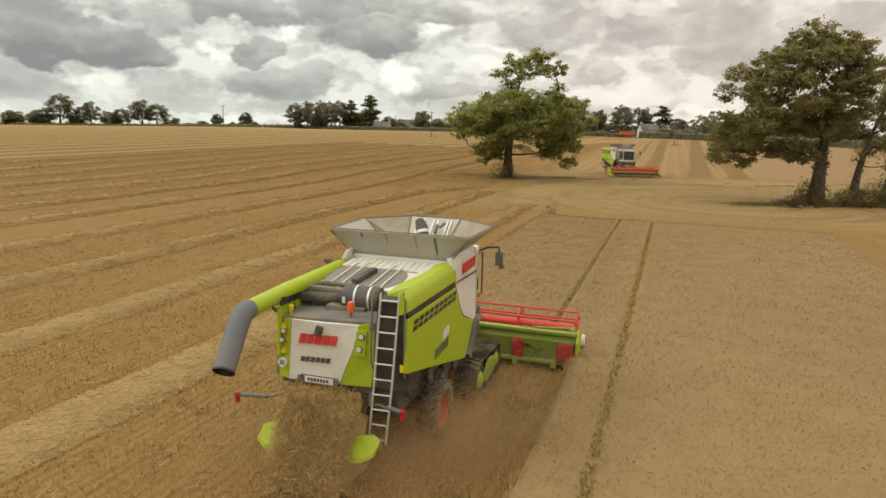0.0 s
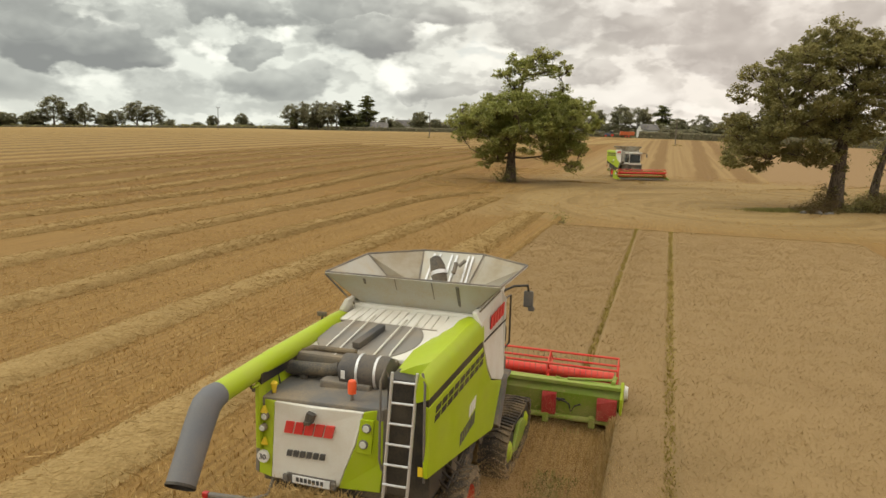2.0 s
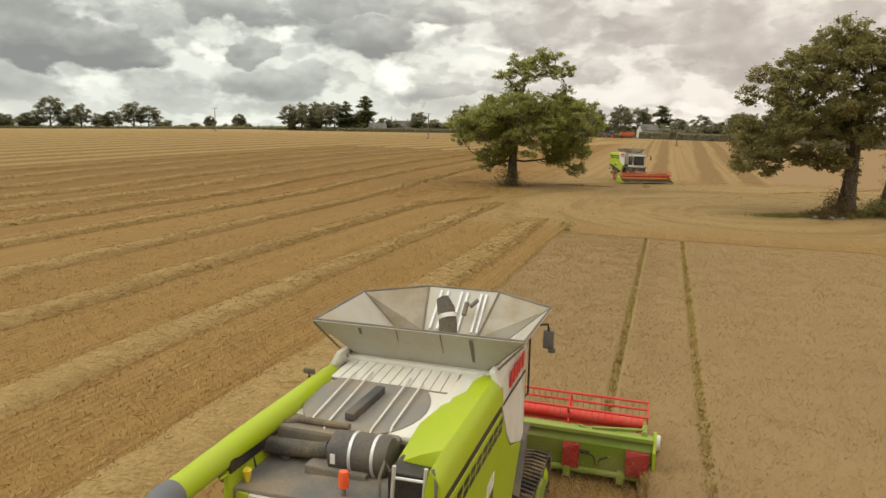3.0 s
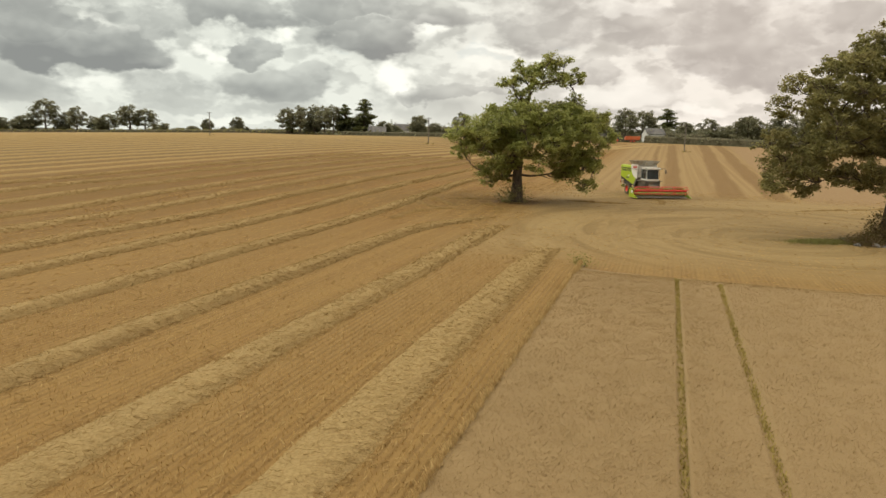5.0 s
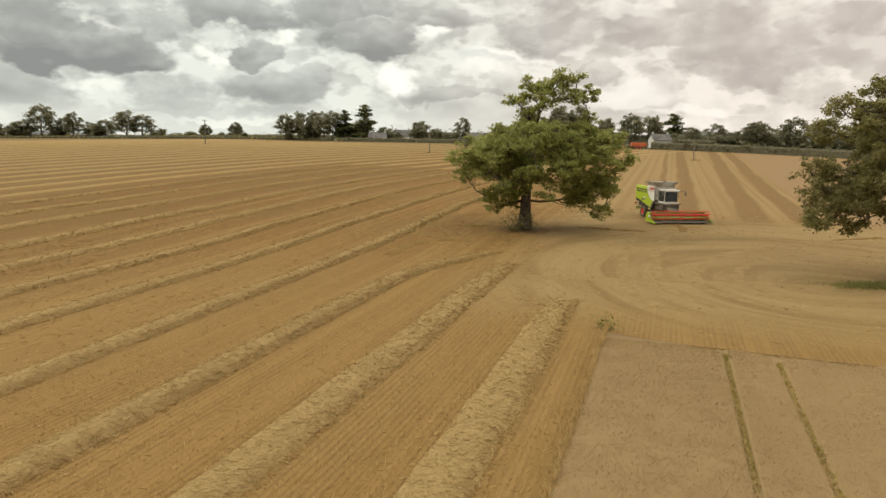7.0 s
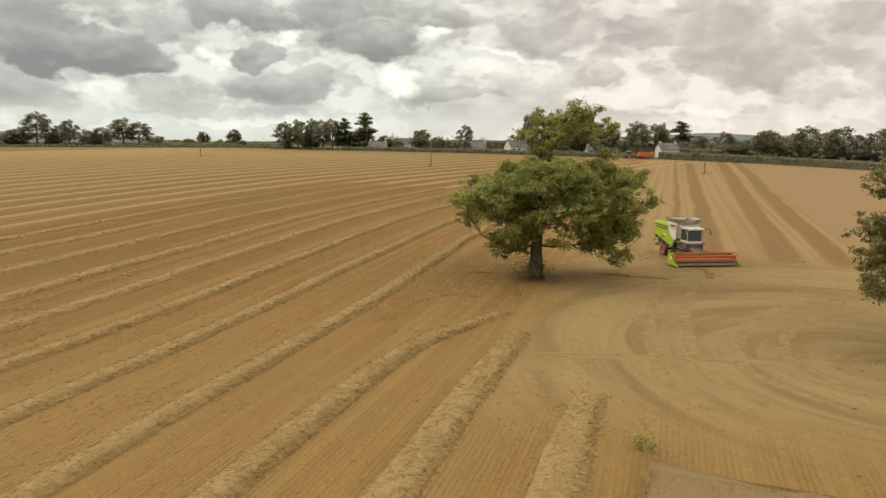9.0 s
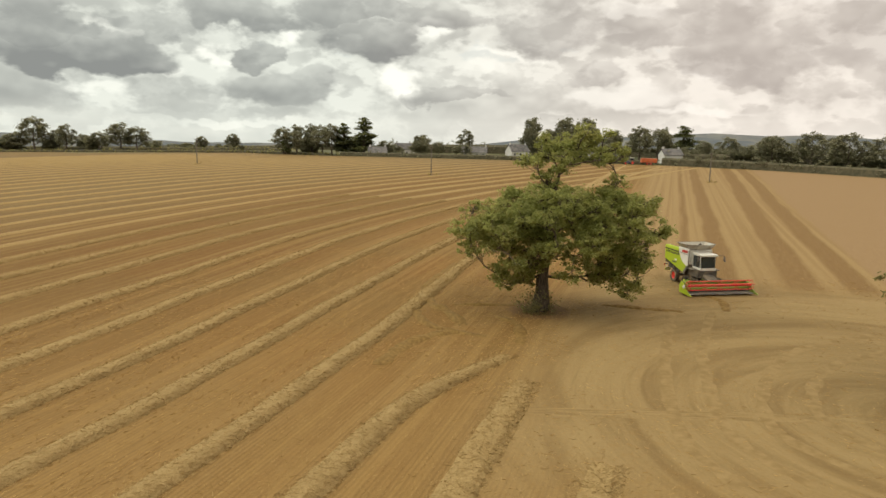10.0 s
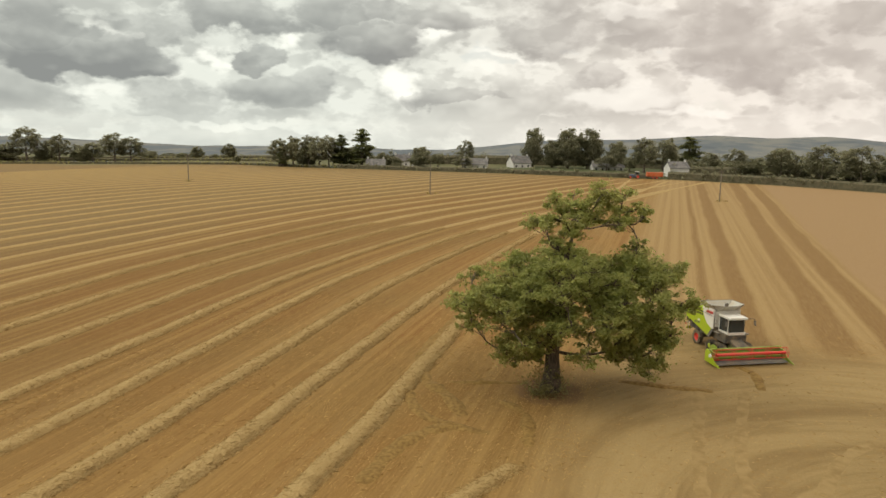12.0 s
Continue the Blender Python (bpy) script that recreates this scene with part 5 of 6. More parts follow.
        part("tail_lamp", merge(block((x1 + 0.06 * s, -0.12, z1 + 0.06), (0.11, 0.10, 0.09), 0.025), tube([(x1 + 0.06 * s, -0.12, z1), (x1 + 0.06 * s, -0.12, z1 - 0.12)], 0.048, 12)), M_redlens, arm, "red tail lamp")
    # straw chopper mouth and spreader paddles
    part("straw_hood", merge(prism([(-1.3, 0.25, 1.9), (0.6, 0.25, 1.95), (0.5, 0.1, 1.35), (-1.25, 0.1, 1.3)], (0, 0.08, 0), 0.01), block((-0.35, 0.5, 1.5), (1.9, 0.5, 0.5), 0.03)), M_black, c)
    for pts in ([(-1.62, -0.62, 0.72), (-1.55, -0.5, 0.95), (-1.28, -0.35, 1.02), (-1.05, -0.4, 0.95), (-1.02, -0.6, 0.7), (-1.15, -0.7, 0.6), (-1.4, -0.72, 0.6)], [(0.30, -0.72, 0.72), (0.34, -0.5, 0.9), (0.55, -0.4, 1.0), (0.9, -0.38, 1.06), (1.08, -0.45, 1.0), (1.04, -0.7, 0.82), (0.8, -0.78, 0.7), (0.45, -0.78, 0.66)]):
        part("spreader_paddle", prism(pts, (0, 0.03, 0.09), 0.01), M_lime, c, "lime green spreader paddle")
    # unloading pipe, swung back along the left side
    pipe = part("unloading_pipe", tube([(-1.35, 5.0, 3.72), (-1.42, 4.0, 3.78), (-1.45, 2.8, 3.80), (-1.52, 0.5, 3.72), (-1.58, -0.95, 3.62)], [0.175, 0.175, 0.175, 0.175, 0.175], 24), M_lime, c, "lime green unloading pipe", True)
    spout = part("spout", tube([(-1.575, -0.88, 3.625), (-1.58, -1.03, 3.61), (-1.585, -1.16, 3.55), (-1.58, -1.26, 3.44), (-1.57, -1.37, 3.31), (-1.49, -1.92, 2.66)], [0.185, 0.205, 0.215, 0.218, 0.215, 0.208], 28, False), M_spout, pipe, "slate grey rubber spout", True)
    # lip, with black lining and plug standing in for shade inside the spout
    part("spout_dark_mouth", merge(tube([(-1.493, -1.905, 2.678), (-1.489, -1.93, 2.648)], 0.214, 28, False), tube([(-1.489, -1.93, 2.648), (-1.525, -1.70, 2.92)], [0.190, 0.17], 28, False), tube([(-1.52, -1.73, 2.885), (-1.525, -1.70, 2.92)], 0.18, 20)), M_black, spout, "spout lip with a black plug for its shaded inside", True)
    part("pipe_cable", tube([(-1.36, 2.6, 3.58), (-1.38, 1.0, 3.55), (-1.4, 0.1, 3.5), (-1.42, -0.2, 3.5)], 0.02, 6), M_lime, pipe)
    part("pipe_rest", merge(tube([(-1.4, 0.6, 3.2), (-1.42, 0.5, 3.58)], 0.03, 8), tube([(-1.4, 0.15, 3.3), (-1.6, 0.05, 3.38), (-1.62, 0.02, 3.45)], 0.03, 8), block((-1.5, 0.05, 3.38), (0.16, 0.1, 0.1), 0.02)), M_dark, c)
    part("marker_lamp", merge(tube([(-1.62, 2.55, 3.62), (-1.62, 2.55, 3.98)], 0.018, 6), block((-1.62, 2.55, 4.0), (0.2, 0.05, 0.09), 0.02)), M_dark, c)
    # rear wheels
    for s in (-1, 1):
        w = part("rear_wheel", tyre_bm(0.70, 0.50, 0.40), M_rubber, c, "lugged rear tyre", True)
        w.matrix_local = pose(1.34 * s, 2.3, 0.72)
        add_lugs(w, 0.70, 0.50)
        rim = part("rim", merge(tube([(0.0, 0, 0), (0.12 * s, 0, 0)], [0.2, 0.16], 18), tube([(-0.02 * s, 0, 0), (0.06 * s, 0, 0), (0.16 * s, 0, 0), (0.19 * s, 0, 0)], [0.3, 0.33, 0.40, 0.41], 28, False), tube([(-0.01, 0, 0), (0.03, 0, 0)], 0.34, 28)), M_red, w, "red steel rim", True)
    # rubber tracks
    out = track_outline()
    for s in (-1, 1):
        x0, x1 = (1.12, 1.74) if s > 0 else (-1.74, -1.12)
        bm = bmesh.new()
        rings = []
        for k, pnt in enumerate(out):
            q2 = (pnt - Vector((5.95, 0.55)))
            inn = pnt - q2.normalized() * 0.07
            rings.append([bm.verts.new((x0, pnt.x, pnt.y)), bm.verts.new((x1, pnt.x, pnt.y)), bm.verts.new((x1, inn.x, inn.y)), bm.verts.new((x0, inn.x, inn.y))])
        for a, b in zip(rings, rings[1:] + rings[:1]):
            for k in range(4):
                bm.faces.new((a[k], a[(k + 1) % 4], b[(k + 1) % 4], b[k]))
        bmesh.ops.recalc_face_normals(bm, faces=bm.faces[:])
        lugs = [bm]
        dense = [out[k].lerp(out[(k + 1) % len(out)], f) for k in range(len(out)) for f in np.linspace(0, 1, max(1, int((out[(k + 1) % len(out)] - out[k]).length / 0.02)), endpoint=False)]
        run, last = 0.0, dense[0]
        for k, pnt in enumerate(dense):
            run += (pnt - last).length
            last = pnt
            if run > 0.15:
                run = 0.0
                d = (dense[(k + 1) % len(dense)] - dense[k - 1]).normalized()
                ang = math.atan2(d.y, d.x)
                for h2 in (0, 1):
                    lb = bmesh.new()
                    xm = (x0 + x1) / 2 + (0.155 if h2 else -0.155)
                    bmesh.ops.create_cube(lb, size=1.0, matrix=Matrix.Translation((xm, pnt.x, pnt.y)) @ Matrix.Rotation(ang, 4, "X") @ Matrix.Rotation((0.35 if h2 else -0.35), 4, "Z") @ Matrix.Diagonal((0.34, 0.06, 0.09, 1)))
                    lugs.append(lb)
        tr = part("rubber_track", merge(*lugs), M_rubber, c, "black rubber crawler track")
        for y, z, r in ((5.05, 0.58, 0.47), (6.85, 0.62, 0.42), (5.72, 0.26, 0.2), (6.2, 0.26, 0.2)):
            wheel = part("track_wheel", merge(tube([(x0 + 0.06, y, z), (x1 - 0.05, y, z)], r, 26)), M_black, tr, "", True)
            part("hub", tube([(x1 - 0.06 if s > 0 else x0 + 0.06, y, z), (x1 + 0.01 if s > 0 else x0 - 0.01, y, z)], [r * 0.55, r * 0.3], 18), M_lime if r > 0.3 else M_dark, wheel)
        part("track_frame", prism([(1.76 * s, 5.2, 0.5), (1.76 * s, 5.8, 0.95), (1.76 * s, 6.3, 0.9), (1.76 * s, 6.75, 0.6), (1.76 * s, 6.2, 0.4), (1.76 * s, 5.6, 0.38)], (-0.08 * s, 0, 0), 0.02), M_green, tr, "green track frame")
    # cutting header
    h = part("feeder_house", prism([(-0.65, 6.6, 1.5), (-0.65, 6.6, 0.9), (-0.65, 8.3, 0.35), (-0.65, 8.3, 1.05)], (1.3, 0, 0), 0.03), M_green, c, "green feeder house")
    wid = 3.86
    back = part("header_back", merge(prism([(-wid, 8.32, 0.24), (-wid, 8.18, 0.95), (-wid, 8.34, 1.26), (-wid, 8.42, 1.26), (-wid, 8.30, 0.95), (-wid, 8.42, 0.24)], (2 * wid, 0, 0), 0.01), block((0, 8.22, 1.22), (2 * wid, 0.18, 0.1), 0.02), block((0, 8.24, 0.86), (2 * wid, 0.08, 0.07), 0.015)), M_green, c, "green header back wall")
    part("header_tube", merge(tube([(-wid, 8.22, 0.27), (wid, 8.22, 0.27)], 0.075, 12), *[block((x, 8.2, 0.24), (0.16, 0.22, 0.26), 0.02) for x in (-3.2, -2.0, 2.0, 3.2)]), M_green, back, "", True)
    part("header_table", prism([(-wid, 8.4, 0.2), (-wid, 9.75, 0.1), (-wid, 9.75, 0.16), (-wid, 8.4, 0.27)], (2 * wid, 0, 0)), M_slate, c)
    tagged(part("knife_bar", merge(*[prism([(-wid + 0.15 * k, 9.74, 0.12), (-wid + 0.15 * k + 0.07, 9.74, 0.12), (-wid + 0.15 * k + 0.035, 9.88, 0.11)], (0, 0, 0.02)) for k in range(51)]), M_alu, c), "", "", "", "stuff")
    for x0, x1, lab in ((1.89, 2.26, "red chain guard"), (3.30, 3.80, "red chain guard"), (-2.26, -1.89, "red chain guard"), (-3.80, -3.30, "red chain guard")):
        part("chain_guard", prism([(x0, 8.10, 0.34), (x1, 8.10, 0.34), (x1, 8.05, 0.8), (x1, 8.12, 0.93), (x0, 8.12, 0.93), (x0, 8.05, 0.8)], (0, 0.12, 0), 0.02), M_red_dark, back, lab)
    part("header_hose", merge(tube([(2.3, 8.1, 0.75), (2.5, 8.06, 0.76), (2.6, 8.06, 0.7), (2.66, 8.06, 0.5), (2.74, 8.06, 0.66), (2.9, 8.1, 0.72)], 0.02, 6), tube([(2.26, 8.08, 0.8), (2.5, 8.08, 0.79)], 0.03, 8)), M_black, back)
    for s in (-1, 1):
        part("header_end", prism([(wid * s, 8.05, 0.15), (wid * s, 8.05, 1.0), (wid * s, 8.35, 1.36), (wid * s, 8.8, 1.2), (wid * s, 9.6, 0.5), (wid * s, 10.5, 0.2), (wid * s, 10.6, 0.1), (wid * s, 9.6, 0.08)], (0.07 * s, 0, 0), 0.015), M_lime if s > 0 else M_green, c, "green divider end plate")
        part("reel_arm", merge(tube([(3.66 * s, 8.3, 1.3), (3.66 * s, 9.35, 1.12)], 0.06, 8), tube([(2.5 * s, 8.3, 1.3), (3.6 * s, 8.5, 1.32), (3.7 * s, 9.0, 1.22)], 0.035, 8), tube([(2.2 * s, 8.32, 1.3), (3.5 * s, 8.28, 1.05)], 0.03, 8)), M_green, c)
        part("drive_cover", tube([(3.92 * s, 9.0, 0.85), (4.02 * s, 9.0, 0.85)], [0.2, 0.17], 16), M_plate, c)
    reel = part("reel_tube", tube([(-3.6, 9.5, 1.04), (3.6, 9.5, 1.04)], 0.15, 18), M_red, c, "bright red reel tube", True)
    for k in range(6):
        a = radians(60 * k + 80)
        y, z = 9.5 + 0.54 * math.cos(a), 1.04 + 0.54 * math.sin(a)
        bar = part("reel_bat", tube([(-3.72, y, z), (3.72, y, z)], 0.032, 8), M_red, reel, "red reel bat")
        part("tine", merge(*[tube([(-3.65 + 0.152 * j, y, z), (-3.65 + 0.152 * j, y + 0.03, z - 0.24)], 0.005, 4, False) for j in range(49)]), M_slate, bar)["kind"] = "stuff"
    for x in (-3.7, -1.85, 0.0, 1.85, 3.7):
        part("reel_spider", merge(*[tube([(x, 9.5, 1.04), (x, 9.5 + 0.54 * math.cos(radians(60 * k + 80)), 1.04 + 0.54 * math.sin(radians(60 * k + 80)))], 0.022, 6) for k in range(6)], *[tube([(x, 9.5 + 0.54 * math.cos(radians(60 * k + 80)), 1.04 + 0.54 * math.sin(radians(60 * k + 80))), (x, 9.5 + 0.54 * math.cos(radians(60 * k + 140)), 1.04 + 0.54 * math.sin(radians(60 * k + 140)))], 0.016, 6) for k in range(6)]), M_red, reel)
    part("intake_auger", merge(tube([(-3.7, 8.75, 0.55), (3.7, 8.75, 0.55)], 0.2, 18)), M_green, c, "", True)
    return c


near_combine = build_combine(pose(-1.253, 15.81, 0.0, 0, 0, -17), "lime and pale grey combine harvester working in standing wheat")
far_combine = tagged(copy_thing(near_combine, pose(26.8, 119.8, ground_z(26.8, 119.8), 0, 0, 191.5)), "lime and grey combine harvester turning on the headland beside the oak")
# ---- trees ----


def leaf_cloud(centres, radii, n_sub, n_leaf, size, rng, flat=0.6, spray=1.0):
    """Leaf sprays: sub-clumps on the shells of the given ellipsoids, small bent quads in each."""
    out, twigs = [], []
    for c, r in zip(centres, radii):
        c, r = np.array(c, float), np.array(r, float)
        vol = float(np.prod(r)) ** (2 / 3)
        k = max(3, int(n_sub * vol))
        d = rng.normal(size=(k, 3))
        d /= np.linalg.norm(d, axis=1)[:, None]
        rad = rng.uniform(0.35, 1.0, k) ** 0.6
        sub = c + d * r * rad[:, None]
        twigs.append((c, sub))
        for s in sub:
            m = rng.integers(int(n_leaf * 0.5), int(n_leaf * 1.4))
            sr = spray * rng.uniform(0.55, 1.25) * (0.55 + 0.10 * vol ** 0.5)
            o = rng.normal(size=(m, 3)) * (0.55 * sr)
            o[:, 2] *= flat
            out.append(s + o)
    mid = np.concatenate(out)
    n = len(mid)
    L = size * rng.uniform(0.6, 1.3, n)
    nrm = rng.normal(size=(n, 3))
    nrm[:, 2] = np.abs(nrm[:, 2]) + 0.5
    nrm /= np.linalg.norm(nrm, axis=1)[:, None]
    a = np.cross(nrm, rng.normal(size=(n, 3)))
    a /= np.linalg.norm(a, axis=1)[:, None]
    b = np.cross(nrm, a)
    tip = (L * 0.18)[:, None] * nrm
    h = L[:, None] / 2
    v = np.stack([mid - a * h, mid - b * h * 0.62 + tip, mid + a * h, mid + b * h * 0.62 + tip], 1).reshape(-1, 3)
    return v, np.arange(4 * n).reshape(-1, 4), twigs


def limb(a, b, r0, r1, rng, wob=0.12, seg=7, n=7):
    a, b = Vector(a), Vector(b)
    L = (b - a).length
    pts, rr = [], []
    off = Vector(rng.normal(size=3)) * (L * wob)
    for i in range(n):
        f = i / (n - 1)
        pts.append(a.lerp(b, f) + off * math.sin(math.pi * f) * 0.6 + Vector(rng.normal(size=3)) * L * 0.018 * (0 < i < n - 1) + Vector((0, 0, -L * 0.05)) * math.sin(math.pi * f))
        rr.append(r0 + (r1 - r0) * f)
    return tube(pts, rr, seg, True), pts


def build_tree(name, m, label, blobs, trunk, n_sub, n_leaf, size, leaf_mat, seed, group="", flat=0.6, split=False, lean=(0, 0), spray=1.0):
    """blobs: (x, y, z, rx, ry, rz) masses of foliage; trunk: height to the last fork and radius at the foot."""
    rng = np.random.default_rng(seed)
    t = thing(name, m, label, "tree", group)
    H, R = trunk
    path = [Vector((lean[0] * f * f + rng.normal() * 0.06, lean[1] * f * f + rng.normal() * 0.06, H * f)) for f in np.linspace(0, 1, 9)]
    path[0] = Vector((0, 0, -0.15))
    rads = [R * 1.45, R * 1.02] + [R * (0.92 - 0.72 * f) for f in np.linspace(0.1, 1, 7)]
    part("trunk", tube(path, rads, 14), M_bark, t, "", True, 1.2)
    v, f, twigs = leaf_cloud([b[:3] for b in blobs], [b[3:] for b in blobs], n_sub, n_leaf, size, rng, flat, spray)
    bms = []
    # each mass hangs on the nearest wood below it, trunk or earlier limb
    joints = [(path[i], rads[min(i, 8)] * 0.62) for i in range(3 if H > 9 else 2, 9)]
    order = sorted(range(len(blobs)), key=lambda i: math.hypot(blobs[i][0], blobs[i][1]) + 0.5 * blobs[i][2])
    for i in order:
        c, sub = twigs[i]
        goal = Vector(c)
        start, r = min((j for j in joints if j[0].z < max(goal.z + 0.6, H * 0.45)), key=lambda j: (j[0] - goal).length + 0.8 * abs(goal.z - j[0].z - 1.5) * (j[0].z > goal.z - 0.5))
        r0 = max(0.07, min(r, 0.095 * (start - goal).length + 0.05))
        bm, pts = limb(start, goal, r0, r0 * 0.45, rng)
        mine = [bm]
        joints += [(pts[3], r0 * 0.7), (pts[5], r0 * 0.55), (pts[6], r0 * 0.45)]
        for s in sub[:: max(1, len(sub) // 9)]:
            bm2, _ = limb(pts[rng.integers(3, 7)], s, r0 * 0.35, 0.02, rng, 0.1, 5, 5)
            mine.append(bm2)
        if split:
            part("limb", merge(*mine), M_bark, t, "", True, 1.2)
        else:
            bms += mine
    if bms:
        part("branchwork", merge(*bms), M_bark, t, "", True, 1.2)
    ob = new("crown", quick_mesh("crown", v, f, leaf_mat))
    ob.parent = t
    return t


def crown_masses(tiers, gap, r, squash, seed, droop=0.5):
    """Foliage masses on spreading boughs: for each tier its height, its reach to both sides and its depth; gap is the spacing of the boughs' ends."""
    rng = np.random.default_rng(seed)
    out = []
    for k, (z, x0, x1, deep) in enumerate(tiers):
        half = (x1 - x0) / 2
        n = max(2, int(math.pi * half * deep / gap ** 2))
        for i in range(n):
            rad, a = math.sqrt((i + 1.0) / n), i * 2.39996 + k * 1.3
            if rad < 0.30 and n > 8 or rng.uniform() < 0.08:
                continue
            size = r * rng.uniform(0.7, 1.25) * (1.12 - 0.3 * rad)
            x, y = (x0 + x1) / 2 + (half - size * 0.6) * rad * math.cos(a), deep * rad * math.sin(a)
            out.append((x, y, z + rng.normal(0, 0.6) - droop * rad * rad + 0.3, size, size, size * squash))
    return out


# height, reach to both sides, depth
OAK = [(2.6, -4.2, -0.6, 1.6), (2.7, 7.4, 10.4, 1.5), (4.2, -5.4, 0.4, 3.0), (4.4, 4.6, 11.4, 3.0), (6.2, -8.4, 11.4, 5.6), (8.1, -9.0, 12.4, 6.2), (9.5, -7.8, 12.4, 5.8), (10.6, -5.4, 10.2, 4.6), (3.9, 3.0, 8.8, 2.4)]
OAK_TOP = [(14.6, -3.0, 1.2, 1.7), (14.1, 5.8, 8.8, 1.3), (15.0, -3.0, 7.6, 2.6), (15.9, -1.6, 6.8, 2.4), (16.6, 1.0, 5.4, 1.6)]
build_tree("oak_tree", pose(8.61, 102.9, ground_z(8.6, 102.9)), "old spreading oak tree alone in the stubble", crown_masses(OAK, 2.3, 1.65, 0.62, 3) + crown_masses(OAK_TOP, 1.75, 1.2, 0.55, 4, 0.9), (13.2, 0.66), 13, 34, 0.27, M_oakleaf, 11, "", 0.6, True, (1.2, 0.0), 0.66)
BANK_TREE = [(5.2, -12.4, -7.4, 2.2), (6.6, -13.0, 1.0, 4.2), (8.8, -12.6, 4.2, 5.0), (11.2, -11.9, 5.8, 5.0), (13.4, -10.8, 6.6, 4.8), (15.4, -8.8, 6.2, 4.2), (17.2, -6.0, 4.4, 3.2), (18.3, -2.8, 2.6, 2.0)]
IVY = [(0.1, -0.1, 2.2, 0.85, 0.85, 1.9), (0.1, -0.1, 5.0, 0.9, 0.9, 1.8)]
build_tree("hedgerow_tree", pose(41.2, 80.9, 0), "tall dark broadleaf tree on a field bank", crown_masses(BANK_TREE, 2.4, 1.7, 0.72, 5) + IVY, (14.5, 0.8), 11.5, 38, 0.29, M_darkleaf, 23, "trees on the bank", 0.65, True, (1.0, 0), 0.68)
LEANING = [(6.6, 0.0, 7.4, 2.6), (9.0, 0.6, 8.6, 2.8), (11.0, 0.6, 8.2, 2.6), (12.8, 1.0, 6.4, 2.2), (14.0, 2.2, 5.0, 1.4)]
IVY = [(0.15, 0.0, 2.0, 0.6, 0.6, 1.7), (0.5, 0.1, 4.6, 0.6, 0.6, 1.6)]
build_tree("hedgerow_tree", pose(46.2, 82.6, 0), "leaning ivy-clad tree on a field bank", crown_masses(LEANING, 2.5, 1.5, 0.65, 6) + IVY, (10.5, 0.5), 11, 34, 0.28, M_darkleaf, 31, "trees on the bank", 0.62, True, (2.4, 0.4))
build_tree("hedgerow_tree", pose(50.2, 83.4, 0), "leaning ivy-clad tree on a field bank", [(x + 2.0, y, z * 0.95, a, b, c) for x, y, z, a, b, c in crown_masses(LEANING, 2.5, 1.5, 0.65, 7)] + IVY, (10.0, 0.42), 11, 34, 0.28, M_darkleaf, 37, "trees on the bank", 0.62, True, (4.0, 0.2))


def build_shrub(name, m, label, r, n, size, mat, seed, category="shrub", group=""):
    rng = np.random.default_rng(seed)
    t = thing(name, m, label, category, group)
    v, f, tw = leaf_cloud([(0, 0, r[2] * 0.5)], [r], n, 34, size, rng, 0.8)
    v[:, 2] = np.maximum(v[:, 2], 0.01)
    ob = new("foliage", quick_mesh("foliage", v, f, mat))
    ob.parent = t
    bms = [limb((0, 0, -0.05), s, 0.05, 0.01, rng, 0.1, 5, 4)[0] for s in tw[0][1][:8]]
    part("stems", merge(*bms), M_bark, t)
    return t


for k, (x, y, rx, rz) in enumerate(((36.3, 78.4, 1.5, 0.5), (38.4, 79.2, 1.4, 0.7), (39.2, 81.0, 0.9, 1.3), (42.6, 80.3, 1.9, 0.8), (45.0, 80.8, 2.0, 1.0), (47.5, 81.6, 2.0, 1.3), (50.2, 82.2, 2.2, 1.5), (53.0, 83.0, 2.2, 1.5), (57.0, 84.0, 2.6, 1.7), (61.5, 85.0, 2.6, 1.8))):
    build_shrub("bramble_bush", pose(x + 0.7, y - 0.7, 0), "dark bramble bush at the foot of the bank trees", (rx * 1.3, 1.5, rz * 1.4), 22, 0.20, M_dead if k in (0, 1, 2, 4) else M_darkleaf, 50 + k, "bush", "bushes on the bank")
build_shrub("weed_clump", pose(9.75, 63.9, 0), "dark weed clump at the corner of the wheat", (0.65, 0.5, 0.6), 26, 0.14, M_cutweed, 71, "weed")
build_shrub("weed_clump", pose(8.2, 102.0, ground_z(8.2, 102.0)), "low weeds round the foot of the oak", (1.9, 1.5, 1.5), 16, 0.2, M_darkleaf, 72, "weed")


def bank():
    v, f = [], []
    for i in range(31):
        x = 34.6 + i * 1.1
        y = 79.3 + (x - 36) * 0.17
        for j, (dy, z) in enumerate(((-1.9, -0.05), (-1.3, 0.18), (-0.5, 0.42), (0.4, 0.5), (1.4, 0.3), (2.3, -0.05))):
            k = smooth(34.4, 37.5, x)
            v.append((x, y + dy * (0.6 + 0.4 * k) + 0.3 * noise.noise(Vector((x * 0.5, j, 0))), (z + 0.12 * noise.noise(Vector((x * 0.9, j * 3.0, 2)))) * k - 0.04 * (1 - k)))
    for i in range(30):
        for j in range(5):
            f.append((i * 6 + j, (i + 1) * 6 + j, (i + 1) * 6 + j + 1, i * 6 + j + 1))
    return tagged(new("field_bank", mesh_data("field_bank", v, f, M_bankgrass, True)), "low overgrown earth bank under the trees", "bank", "", "structure")


M_bankgrass = straw("bank_grass", (0.06, 0.06, 0.02), (0.16, 0.13, 0.05), 2.0)
bank()

